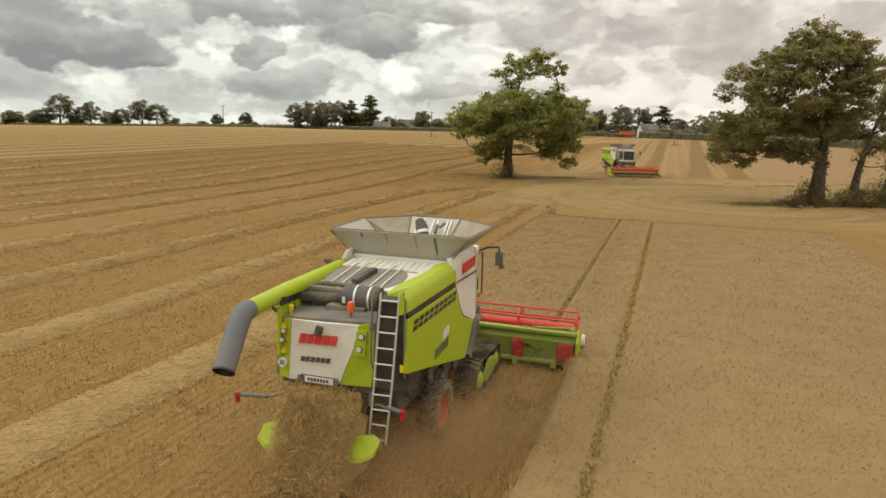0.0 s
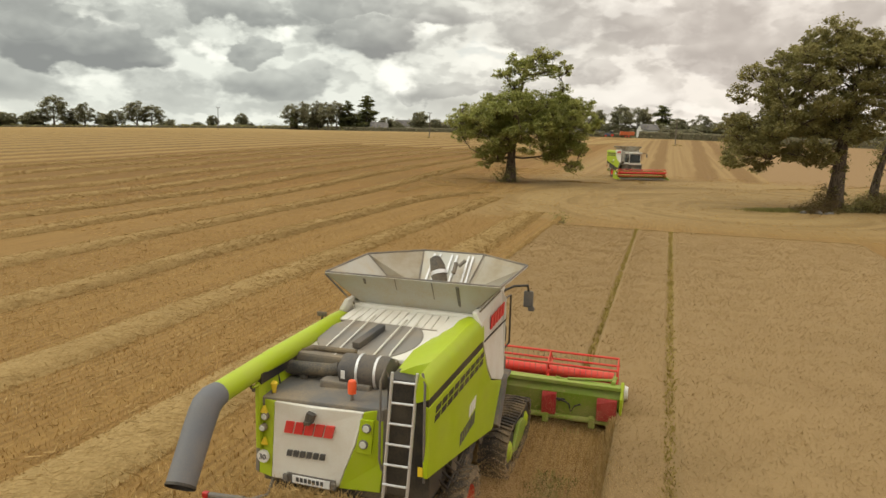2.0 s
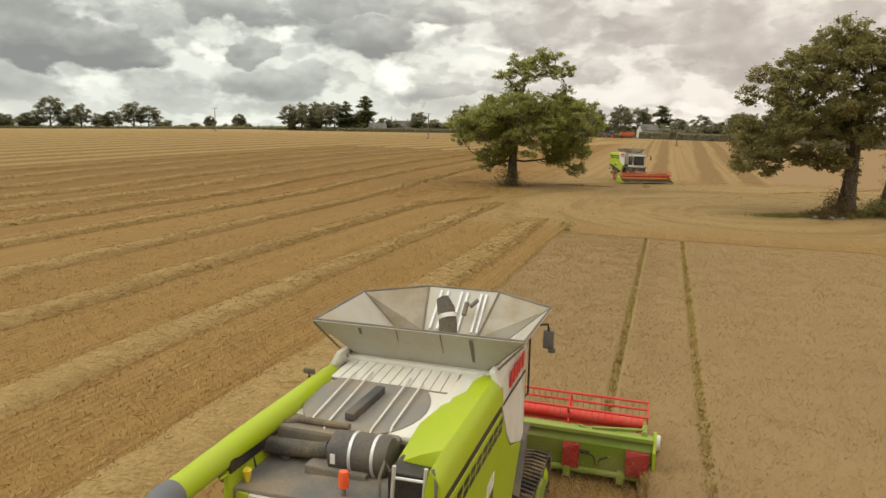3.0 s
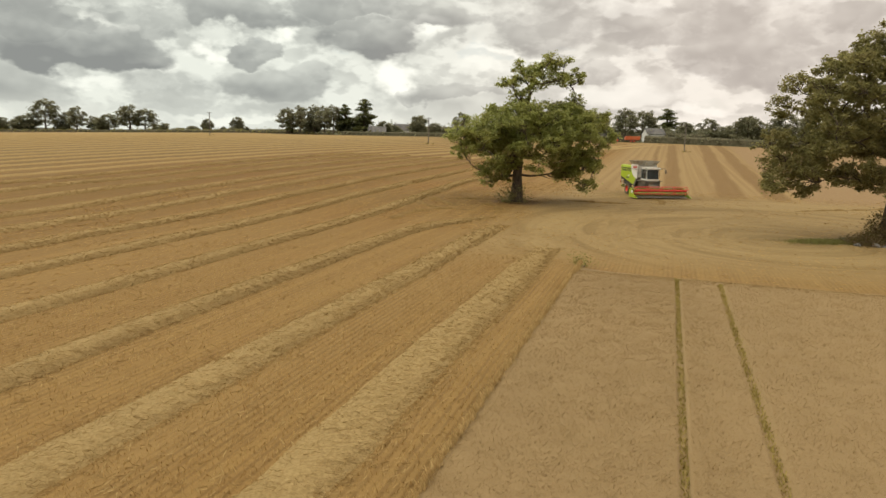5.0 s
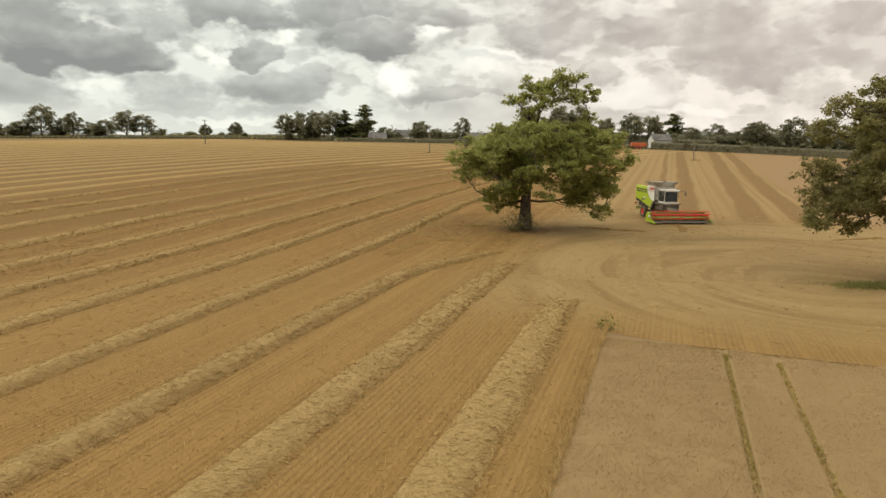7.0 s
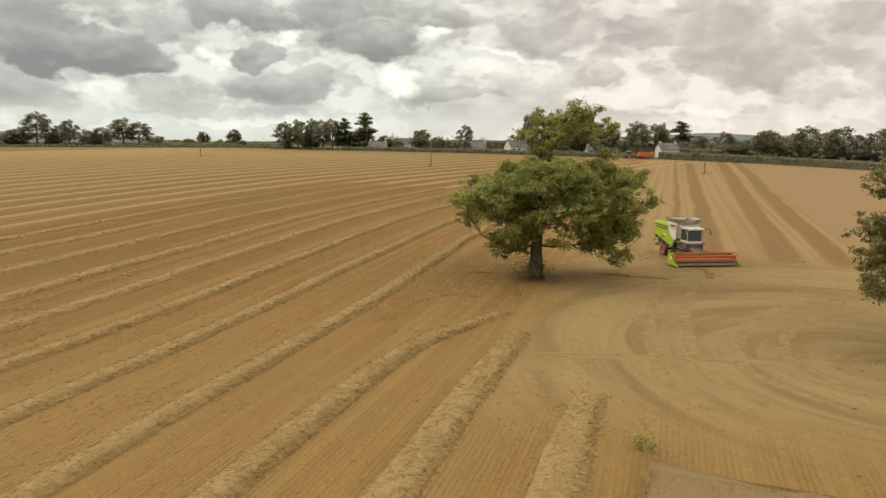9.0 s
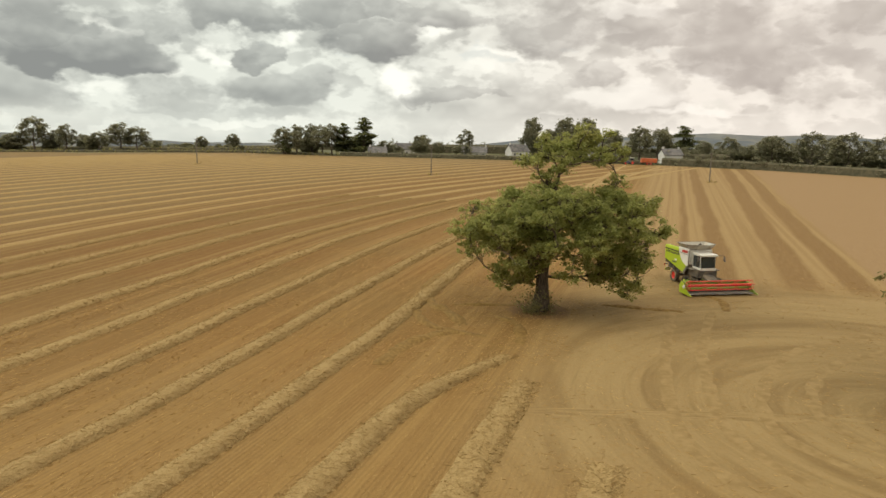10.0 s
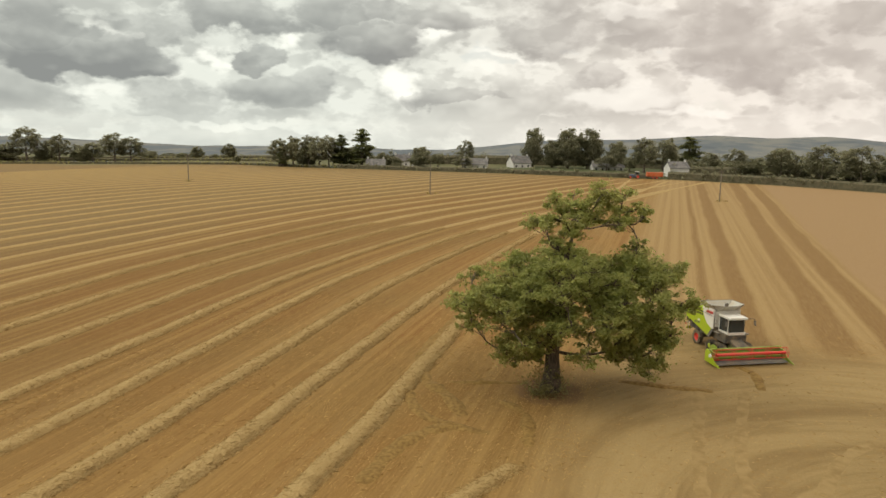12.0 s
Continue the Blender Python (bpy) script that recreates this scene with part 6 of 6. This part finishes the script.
def build_stone(x, y, r, seed):
    """A rounded field stone, cleared to the end of the bank."""
    bm = bmesh.new()
    bmesh.ops.create_icosphere(bm, subdivisions=3, radius=r)
    for v in bm.verts:
        k = 1 + 0.22 * noise.noise(v.co / r * 1.1 + Vector((seed, 0, 0))) + 0.07 * noise.noise(v.co / r * 3.0 + Vector((0, seed, 0)))
        v.co = Vector((v.co.x * k * 1.2, v.co.y * k, v.co.z * k * 0.72 + r * 0.45))
    ob = part("field_stone", bm, M_stone, None, "", True, 2.0)
    ob.matrix_world = pose(x, y, 0.0, 0, 0, seed * 47)
    tagged(ob, "weathered grey field stone lying by the bank", "stone", "stones by the bank")


M_stone = straw("field_stone", (0.11, 0.10, 0.085), (0.22, 0.20, 0.17), 5.0, False, 0.4)
for k, (x, y, r) in enumerate(((36.2, 77.0, 0.30), (37.6, 76.7, 0.36), (38.9, 77.0, 0.28), (38.2, 76.5, 0.2))):
    build_stone(x, y, r, k + 1.0)
M_verge = straw("verge_grass", (0.13, 0.125, 0.034), (0.23, 0.205, 0.07), 0.8, True)


def build_verge():
    """A patch of green grass left uncut where the bank ends."""
    n = 4500
    rng = np.random.default_rng(44)
    x, y = 34.2 + rng.normal(0, 1.5, n), 78.4 + rng.normal(0, 0.55, n)
    base = np.stack([x, y + (x - 34) * 0.12, np.zeros(n)], 1)
    v, f = blades(base, rng.uniform(0.12, 0.38, n), rng.normal(0, 0.4, (n, 2)), rng.uniform(0.03, 0.07, n), rng)
    tagged(new("grass_patch", quick_mesh("grass_patch", v, f, M_verge)), "patch of rough green grass by the bank", "grass", "", "stuff")


build_verge()

# generic far trees, built once and set out along the hedges
ROUND = [(0, 0, 7.4, 3.0, 3.0, 2.2), (-2.3, 0, 5.0, 2.4, 2.4, 2.2), (2.4, 0.3, 5.2, 2.4, 2.4, 2.2), (0.3, -1.4, 3.1, 2.8, 2.4, 1.9), (0.2, 1.6, 3.6, 2.6, 2.2, 1.8), (-1.6, 0, 2.0, 2.0, 2.0, 1.3), (1.8, 0, 2.1, 2.0, 2.0, 1.3)]
AIRY = [(-2.4, 0, 6.6, 1.9, 1.8, 1.3), (0.2, 0, 8.4, 2.2, 2.0, 1.3), (2.5, 0.2, 7.0, 1.9, 1.8, 1.3), (3.3, 0, 4.8, 1.6, 1.6, 1.1), (-3.3, 0, 4.6, 1.6, 1.6, 1.1), (0.4, 0, 5.2, 2.0, 1.9, 1.2), (-1.9, 0.2, 3.2, 1.5, 1.5, 0.9), (1.9, -0.2, 3.0, 1.6, 1.5, 0.9)]
FIR = [(0, 0, 2.2, 2.6, 2.6, 1.0), (0.4, 0, 4.2, 2.4, 2.3, 1.1), (-0.4, 0, 6.0, 2.1, 2.0, 1.0), (0.3, 0, 7.9, 1.7, 1.6, 1.0), (0, 0, 9.6, 1.1, 1.0, 0.9), (0, 0, 10.9, 0.5, 0.5, 0.7)]
far_kinds = {
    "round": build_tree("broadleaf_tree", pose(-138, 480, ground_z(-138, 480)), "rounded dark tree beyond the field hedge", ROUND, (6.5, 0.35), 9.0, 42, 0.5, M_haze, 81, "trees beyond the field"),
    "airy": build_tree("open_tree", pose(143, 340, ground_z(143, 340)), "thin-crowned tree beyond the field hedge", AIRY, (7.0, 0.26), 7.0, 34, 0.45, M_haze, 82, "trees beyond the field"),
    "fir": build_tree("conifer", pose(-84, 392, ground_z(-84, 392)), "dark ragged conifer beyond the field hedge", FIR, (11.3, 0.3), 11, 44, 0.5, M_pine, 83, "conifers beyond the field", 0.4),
}
# x, y, height factor, width factor
SET_ROUND = [(-270, 470, 1.05, 1.6), (-288, 470, 1.0, 1.7), (-249, 474, 0.7, 1.3), (-223, 470, 0.8, 1.3), (-217, 460, 0.85, 0.8), (-205, 520, 0.62, 1.1), (-199, 540, 0.5, 1.2), (-154, 470, 0.85, 0.75), (-147, 480, 0.38, 0.4), (-174, 500, 0.45, 0.9), (-75, 404, 0.9, 1.2), (-51, 398, 1.0, 1.1), (-34, 385, 0.75, 0.8), (-16, 378, 1.05, 1.15), (-29, 390, 0.55, 0.7), (-138, 470, 0.34, 0.5), (-121, 440, 0.36, 0.4)]
SET_RIGHT = [(40, 410, 2.0, 1.2), (56, 400, 2.0, 1.4), (66, 400, 2.0, 1.4), (49, 405, 1.4, 1.1), (79, 395, 1.4, 1.2), (114, 365, 1.0, 1.0), (128, 350, 0.87, 1.1), (137, 345, 1.28, 1.3), (147, 335, 0.87, 1.26), (154, 320, 0.72, 1.2), (120, 352, 0.7, 1.0), (103, 360, 0.7, 0.75), (146, 325, 0.55, 1.2), (160, 315, 0.6, 1.2), (172, 305, 0.8, 1.2), (186, 290, 0.9, 1.2)]
SET_AIRY = [(-257, 470, 1.75, 1.35), (-243, 472, 1.1, 0.8), (-236, 468, 1.35, 0.85), (-229, 474, 0.85, 0.8), (-212, 460, 0.95, 1.0), (-197, 456, 1.4, 1.25), (-188, 457, 1.2, 1.1), (-86, 394, 1.15, 0.85), (-79, 393, 1.25, 0.85), (-72, 396, 1.3, 0.85), (-66, 392, 1.25, 0.8), (-61, 390, 1.3, 0.8), (6, 420, 1.1, 0.6)]
SET_AIRY = [(x, y, hf * 1.2, wf * 1.5) for x, y, hf, wf in SET_AIRY]
SET_AIRY += [(86, 370, 1.6, 1.55), (106, 400, 1.6, 1.0), (123, 360, 1.2, 1.1), (153, 325, 1.35, 1.16), (166, 315, 1.35, 1.3), (-184, 476, 0.6, 1.2), (-168, 482, 0.42, 1.0), (132, 335, 1.3, 1.4), (142, 322, 1.5, 1.5), (150, 310, 1.5, 1.5), (163, 300, 1.6, 1.6), (176, 288, 1.6, 1.6), (95, 372, 1.5, 1.4), (72, 384, 0.75, 1.0), (82, 380, 0.7, 1.0), (-8, 392, 0.7, 1.0), (4, 383, 0.6, 0.9)]
SET_FIR = [(-55, 392, 1.4, 1.6), (-45, 391, 1.65, 2.0), (111, 385, 1.47, 2.2)]
turn_rng = random.Random(5)
for kind, rows in (("round", SET_ROUND + SET_RIGHT), ("airy", SET_AIRY), ("fir", SET_FIR)):
    for x, y, hf, wf in rows:
        copy_thing(far_kinds[kind], pose(x, y, ground_z(x, y) - 0.1, 0, 0, turn_rng.uniform(0, 360)) @ Matrix.Diagonal((wf * 1.22, wf * 1.22, hf, 1)))


def build_hedge(pts, height, depth, n, mat, seed, label):
    """A field hedge along pts: leaf sprays over a woody core."""
    rng = np.random.default_rng(seed)
    t = thing("hedge", pose(0, 0, 0), label, "hedge", "field hedges")
    cen, rad, core = [], [], []
    for (x0, y0), (x1, y1) in zip(pts, pts[1:]):
        L = math.hypot(x1 - x0, y1 - y0)
        for k in range(int(L / 2.2)):
            f = (k + rng.uniform(0, 1)) / int(L / 2.2)
            x, y = x0 + (x1 - x0) * f, y0 + (y1 - y0) * f
            hh = height * rng.uniform(0.7, 1.25)
            cen.append((x, y, ground_z(x, y) + hh * 0.5))
            rad.append((1.5, depth, hh * 0.55))
    v, f, _ = leaf_cloud(cen, rad, n, 22, 0.55, rng, 0.8)
    ob = new("foliage", quick_mesh("foliage", v, f, mat))
    ob.parent = t
    line = [(x, y, ground_z(x, y)) for x, y in pts]
    fine = []
    for a, b in zip(line, line[1:]):
        fine += [tuple(np.array(a) + (np.array(b) - np.array(a)) * k / 12) for k in range(12)]
    fine = [(x, y, ground_z(x, y)) for x, y, _ in fine]
    w = depth * 0.5
    part("woody_core", sweep([(-w, -0.2), (-w * 0.8, height * 0.55), (0, height * 0.72), (w * 0.8, height * 0.55), (w, -0.2)], fine), M_twigs, t)
    return t


M_twigs = straw("hedge_twigs", (0.08, 0.075, 0.045), (0.14, 0.12, 0.075), 0.8)
build_hedge([(x, y + 4) for x, y in EDGE[1:6]], 1.6, 1.2, 1.4, M_darkleaf, 91, "low dark hedge along the crest of the field")
# hedges with M_haze have the haze of distance in their leaf colour
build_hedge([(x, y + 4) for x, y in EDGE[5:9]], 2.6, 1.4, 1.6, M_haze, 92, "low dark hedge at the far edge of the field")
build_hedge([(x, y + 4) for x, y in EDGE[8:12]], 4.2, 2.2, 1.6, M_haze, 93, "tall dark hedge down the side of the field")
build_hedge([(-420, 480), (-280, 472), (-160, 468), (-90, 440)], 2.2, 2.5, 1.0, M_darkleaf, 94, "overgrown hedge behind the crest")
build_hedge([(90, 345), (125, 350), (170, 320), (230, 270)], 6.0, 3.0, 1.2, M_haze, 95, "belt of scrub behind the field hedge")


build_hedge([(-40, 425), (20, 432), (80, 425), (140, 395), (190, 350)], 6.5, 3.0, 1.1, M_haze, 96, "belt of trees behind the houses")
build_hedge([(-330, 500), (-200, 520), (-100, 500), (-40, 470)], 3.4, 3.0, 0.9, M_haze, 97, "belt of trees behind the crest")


def wall_material(name, col):
    n = Nodes(name)
    f = n.ramp(n.noise(0.8, 5, 0.6), 0.35, 0.7)
    return n.done(n.mix(n.math("MULTIPLY", f, 0.3), col, (0.42, 0.38, 0.32)), 0.85)


M_render = wall_material("white_render", (0.60, 0.58, 0.54))
M_slateroof = wall_material("roof_slate", (0.085, 0.080, 0.078))
M_pane = paint("house_glass", (0.03, 0.035, 0.04), 0.1, 0.1)


def build_house(m, L, W, H, R, roof_mat, label):
    h = thing("house", m, label, "house", "houses beyond the field")
    wall = part("wall", merge(prism([(-L / 2, -W / 2, -1.5), (L / 2, -W / 2, -1.5), (L / 2, -W / 2, H), (-L / 2, -W / 2, H)], (0, W, 0)), prism([(-L / 2, -W / 2, H), (-L / 2, W / 2, H), (-L / 2, 0, H + R)], (0.25, 0, 0)), prism([(L / 2, -W / 2, H), (L / 2, W / 2, H), (L / 2, 0, H + R)], (-0.25, 0, 0))), M_render, h, "white rendered walls")
    e = 0.35
    roof = part("roof", merge(prism([(-L / 2 - e, -W / 2 - e, H - 0.15), (L / 2 + e, -W / 2 - e, H - 0.15), (L / 2 + e, 0, H + R + 0.1), (-L / 2 - e, 0, H + R + 0.1)], (0, 0, 0.16)), prism([(-L / 2 - e, W / 2 + e, H - 0.15), (L / 2 + e, W / 2 + e, H - 0.15), (L / 2 + e, 0, H + R + 0.1), (-L / 2 - e, 0, H + R + 0.1)], (0, 0, 0.16))), roof_mat, h)
    for x in (-L / 2 + 0.6, L / 2 - 0.6):
        part("chimney", block((x, 0, H + R + 0.4), (0.7, 0.6, 1.3), 0.03), M_render, roof)
    for k in range(max(2, int(L / 2.6))):
        x = -L / 2 + L * (k + 0.5) / max(2, int(L / 2.6))
        win = part("window", block((x, -W / 2 - 0.02, H * 0.55), (1.1, 0.1, 1.2), 0.02), M_render, h)
        part("pane", block((x, -W / 2 - 0.08, H * 0.55), (0.95, 0.04, 1.05), 0.01), M_pane, win)
    return h


for x, y, L, H, R, rz, mat, lab in ((93, 345, 8.0, 4.6, 2.4, 6, M_slateroof, "small white house with a slate roof"), (32, 400, 10.0, 3.2, 3.2, 24, M_slateroof, "white gabled cottage with a slate roof"), (10, 390, 12.0, 2.7, 2.6, -6, M_slateroof, "long low bungalow with a grey roof"), (-26, 400, 9.0, 3.8, 2.8, 35, M_slateroof, "white gabled house among trees"), (-37, 380, 8.5, 2.6, 2.6, 5, M_slateroof, "low cottage with a pale roof"), (74, 392, 15.0, 2.4, 1.8, 2, M_slateroof, "long white bungalow with a grey roof")):
    build_house(pose(x, y, ground_z(x, y) - 0.9, 0, 0, rz), L, 7.0, H, R, mat, lab)


def build_pole(x, y):
    z = ground_z(x, y)
    t = thing("utility_pole", pose(x, y, z), "weathered wooden utility pole standing in the stubble", "utility pole", "utility poles")
    part("pole", tube([(0, 0, -0.3), (0.02, 0, 4), (0.0, 0.02, 9.0)], [0.17, 0.15, 0.12], 10), M_wood, t, "", True)
    part("crossarm", block((0, -0.12, 8.7), (1.6, 0.1, 0.12), 0.02), M_wood, t)
    for k in (-0.7, 0.0, 0.7):
        part("insulator", tube([(k, -0.12, 8.76), (k, -0.12, 8.98)], [0.05, 0.04], 8), M_slate, t)
    build_shrub("weed_clump", pose(x + 0.3, y - 0.5, z), "rough uncut grass round a utility pole", (1.6, 1.0, 0.35), 9, 0.22, M_weed, int(x) + 300, "weed")


for x, y in ((-91, 287), (-7.2, 259), (78, 254)):
    build_pole(x, y)


def wheel_at(parent, x, y, r, w, rim_mat):
    t = part("wheel", tyre_bm(r, w, r * 0.58), M_rubber, parent, "", True)
    t.matrix_local = pose(x, y, r)
    part("rim", tube([(-w * 0.4, 0, 0), (w * 0.4, 0, 0)], r * 0.56, 18), rim_mat, t)


def build_tractor(m):
    t = thing("tractor", m, "dark blue farm tractor parked at the field edge", "tractor")
    M_blue = paint("blue_paint", (0.03, 0.06, 0.16), 0.4, 0.3)
    part("bonnet", merge(block((0, 1.5, 1.35), (0.85, 1.9, 0.75), 0.12), block((0, 0.6, 0.9), (0.7, 3.2, 0.5), 0.05)), M_blue, t, "blue bonnet")
    cab = part("cab", merge(block((0, -0.5, 1.35), (1.4, 1.4, 0.7), 0.06), *[block((x, y, 2.2), (0.08, 0.08, 1.2), 0.01) for x in (-0.65, 0.65) for y in (-1.1, 0.1)]), M_blue, t)
    part("window", block((0, -0.5, 2.2), (1.26, 1.16, 1.05), 0.03), M_glass, cab)
    part("roof", block((0, -0.5, 2.85), (1.5, 1.5, 0.18), 0.06), M_white, cab)
    part("exhaust", tube([(0.5, 0.4, 1.6), (0.5, 0.4, 2.8)], 0.05, 8), M_dark, t)
    for s in (-1, 1):
        wheel_at(t, 0.9 * s, -0.7, 0.9, 0.5, M_red)
        wheel_at(t, 0.85 * s, 2.1, 0.62, 0.4, M_red)
    return t


def build_trailer(m):
    t = thing("grain_trailer", m, "orange-red grain trailer standing behind a tractor", "trailer")
    M_orangered = paint("orange_red_paint", (0.52, 0.10, 0.025), 0.5, 0.3)
    part("tub", merge(prism([(-1.15, -3.0, 1.1), (1.15, -3.0, 1.1), (1.25, -3.2, 2.7), (-1.25, -3.2, 2.7)], (0, 6.2, 0), 0.03), *[block((s * 1.24, y, 1.9), (0.08, 0.12, 1.5), 0.01) for s in (-1, 1) for y in (-2.4, -1.2, 0, 1.2, 2.4)]), M_orangered, t, "ribbed orange-red tub")
    part("drawbar", prism([(-0.5, 3.0, 0.8), (0.5, 3.0, 0.8), (0.1, 4.8, 0.7), (-0.1, 4.8, 0.7)], (0, 0, 0.18)), M_dark, t)
    part("chassis", block((0, 0, 0.98), (1.2, 6.0, 0.22), 0.02), M_dark, t)
    for s in (-1, 1):
        for y in (-0.7, 0.7):
            wheel_at(t, 1.0 * s, y, 0.58, 0.42, M_red)
    return t


build_tractor(pose(71.5, 326.5, ground_z(71.5, 326.5), 0, 0, 86))
build_trailer(pose(79.0, 327.0, ground_z(79, 327), 0, 0, 86))


def build_car(m, col, k):
    t = thing("parked_car", m, ("dark", "silver", "white")[k % 3] + " car parked beyond the crest", "car", "cars beyond the crest")
    pm = paint("car_paint", col, 0.25, 0.1)
    part("body", merge(block((0, 0, 0.62), (1.75, 4.3, 0.55), 0.14)), pm, t)
    part("cabin", prism([(-0.75, -1.5, 0.88), (0.75, -1.5, 0.88), (0.62, -1.0, 1.45), (-0.62, -1.0, 1.45)], (0, 2.3, 0), 0.08), M_glass, t)
    for s in (-1, 1):
        for y in (-1.35, 1.35):
            part("wheel", tube([(0.68 * s, y, 0.32), (0.9 * s, y, 0.32)], 0.32, 16), M_rubber, t)
    return t


for k, (x, y) in enumerate(((-243, 437), (-205, 428), (-196, 427), (-188, 426), (-150, 418))):
    build_car(pose(x, y, ground_z(x, y), 0, 0, 80 + 7 * k), ((0.03, 0.03, 0.035), (0.4, 0.41, 0.42), (0.7, 0.7, 0.68))[k % 3], k)


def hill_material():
    n = Nodes("hazed_hillside")
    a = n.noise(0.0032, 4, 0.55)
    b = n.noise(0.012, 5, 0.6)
    # hillside tones carry the blue-grey of distance haze in the colour
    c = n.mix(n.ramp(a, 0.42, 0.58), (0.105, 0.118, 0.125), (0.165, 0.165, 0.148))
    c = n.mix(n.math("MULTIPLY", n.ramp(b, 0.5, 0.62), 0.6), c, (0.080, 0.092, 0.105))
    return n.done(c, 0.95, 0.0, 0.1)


def build_hills():
    def crest(x):
        z = -62 + 30 * smooth(-1500, -2300, x) + 10 * noise.noise(Vector((x * 0.002, 0, 0)))
        z += 68 * smooth(-120, 700, x) + 22 * math.exp(-((x - 1250) / 260) ** 2) + 20 * math.exp(-((x - 1750) / 240) ** 2) + 4 * noise.noise(Vector((x * 0.008, 3, 0)))
        return z
    v, f = [], []
    xs = np.arange(-4200, 4300, 50)
    for x in xs:
        for d, k in ((2300, 0.0), (2600, 0.25), (2900, 0.55), (3200, 0.85), (3400, 1.0), (3800, 0.9), (4300, 0.5)):
            g = -110
            v.append((x, d + 60 * noise.noise(Vector((x * 0.003, d * 0.01, 1))), g + (crest(x) - g) * k + 3.5 * noise.noise(Vector((x * 0.01, d * 0.01, 7))) * (0 < k < 1)))
    for i in range(len(xs) - 1):
        for j in range(6):
            f.append((i * 7 + j, (i + 1) * 7 + j, (i + 1) * 7 + j + 1, i * 7 + j + 1))
    tagged(new("hill_range", mesh_data("hill_range", v, f, hill_material(), True)), "range of low hills on the skyline, blue-grey with painted haze", "hills", "", "structure")


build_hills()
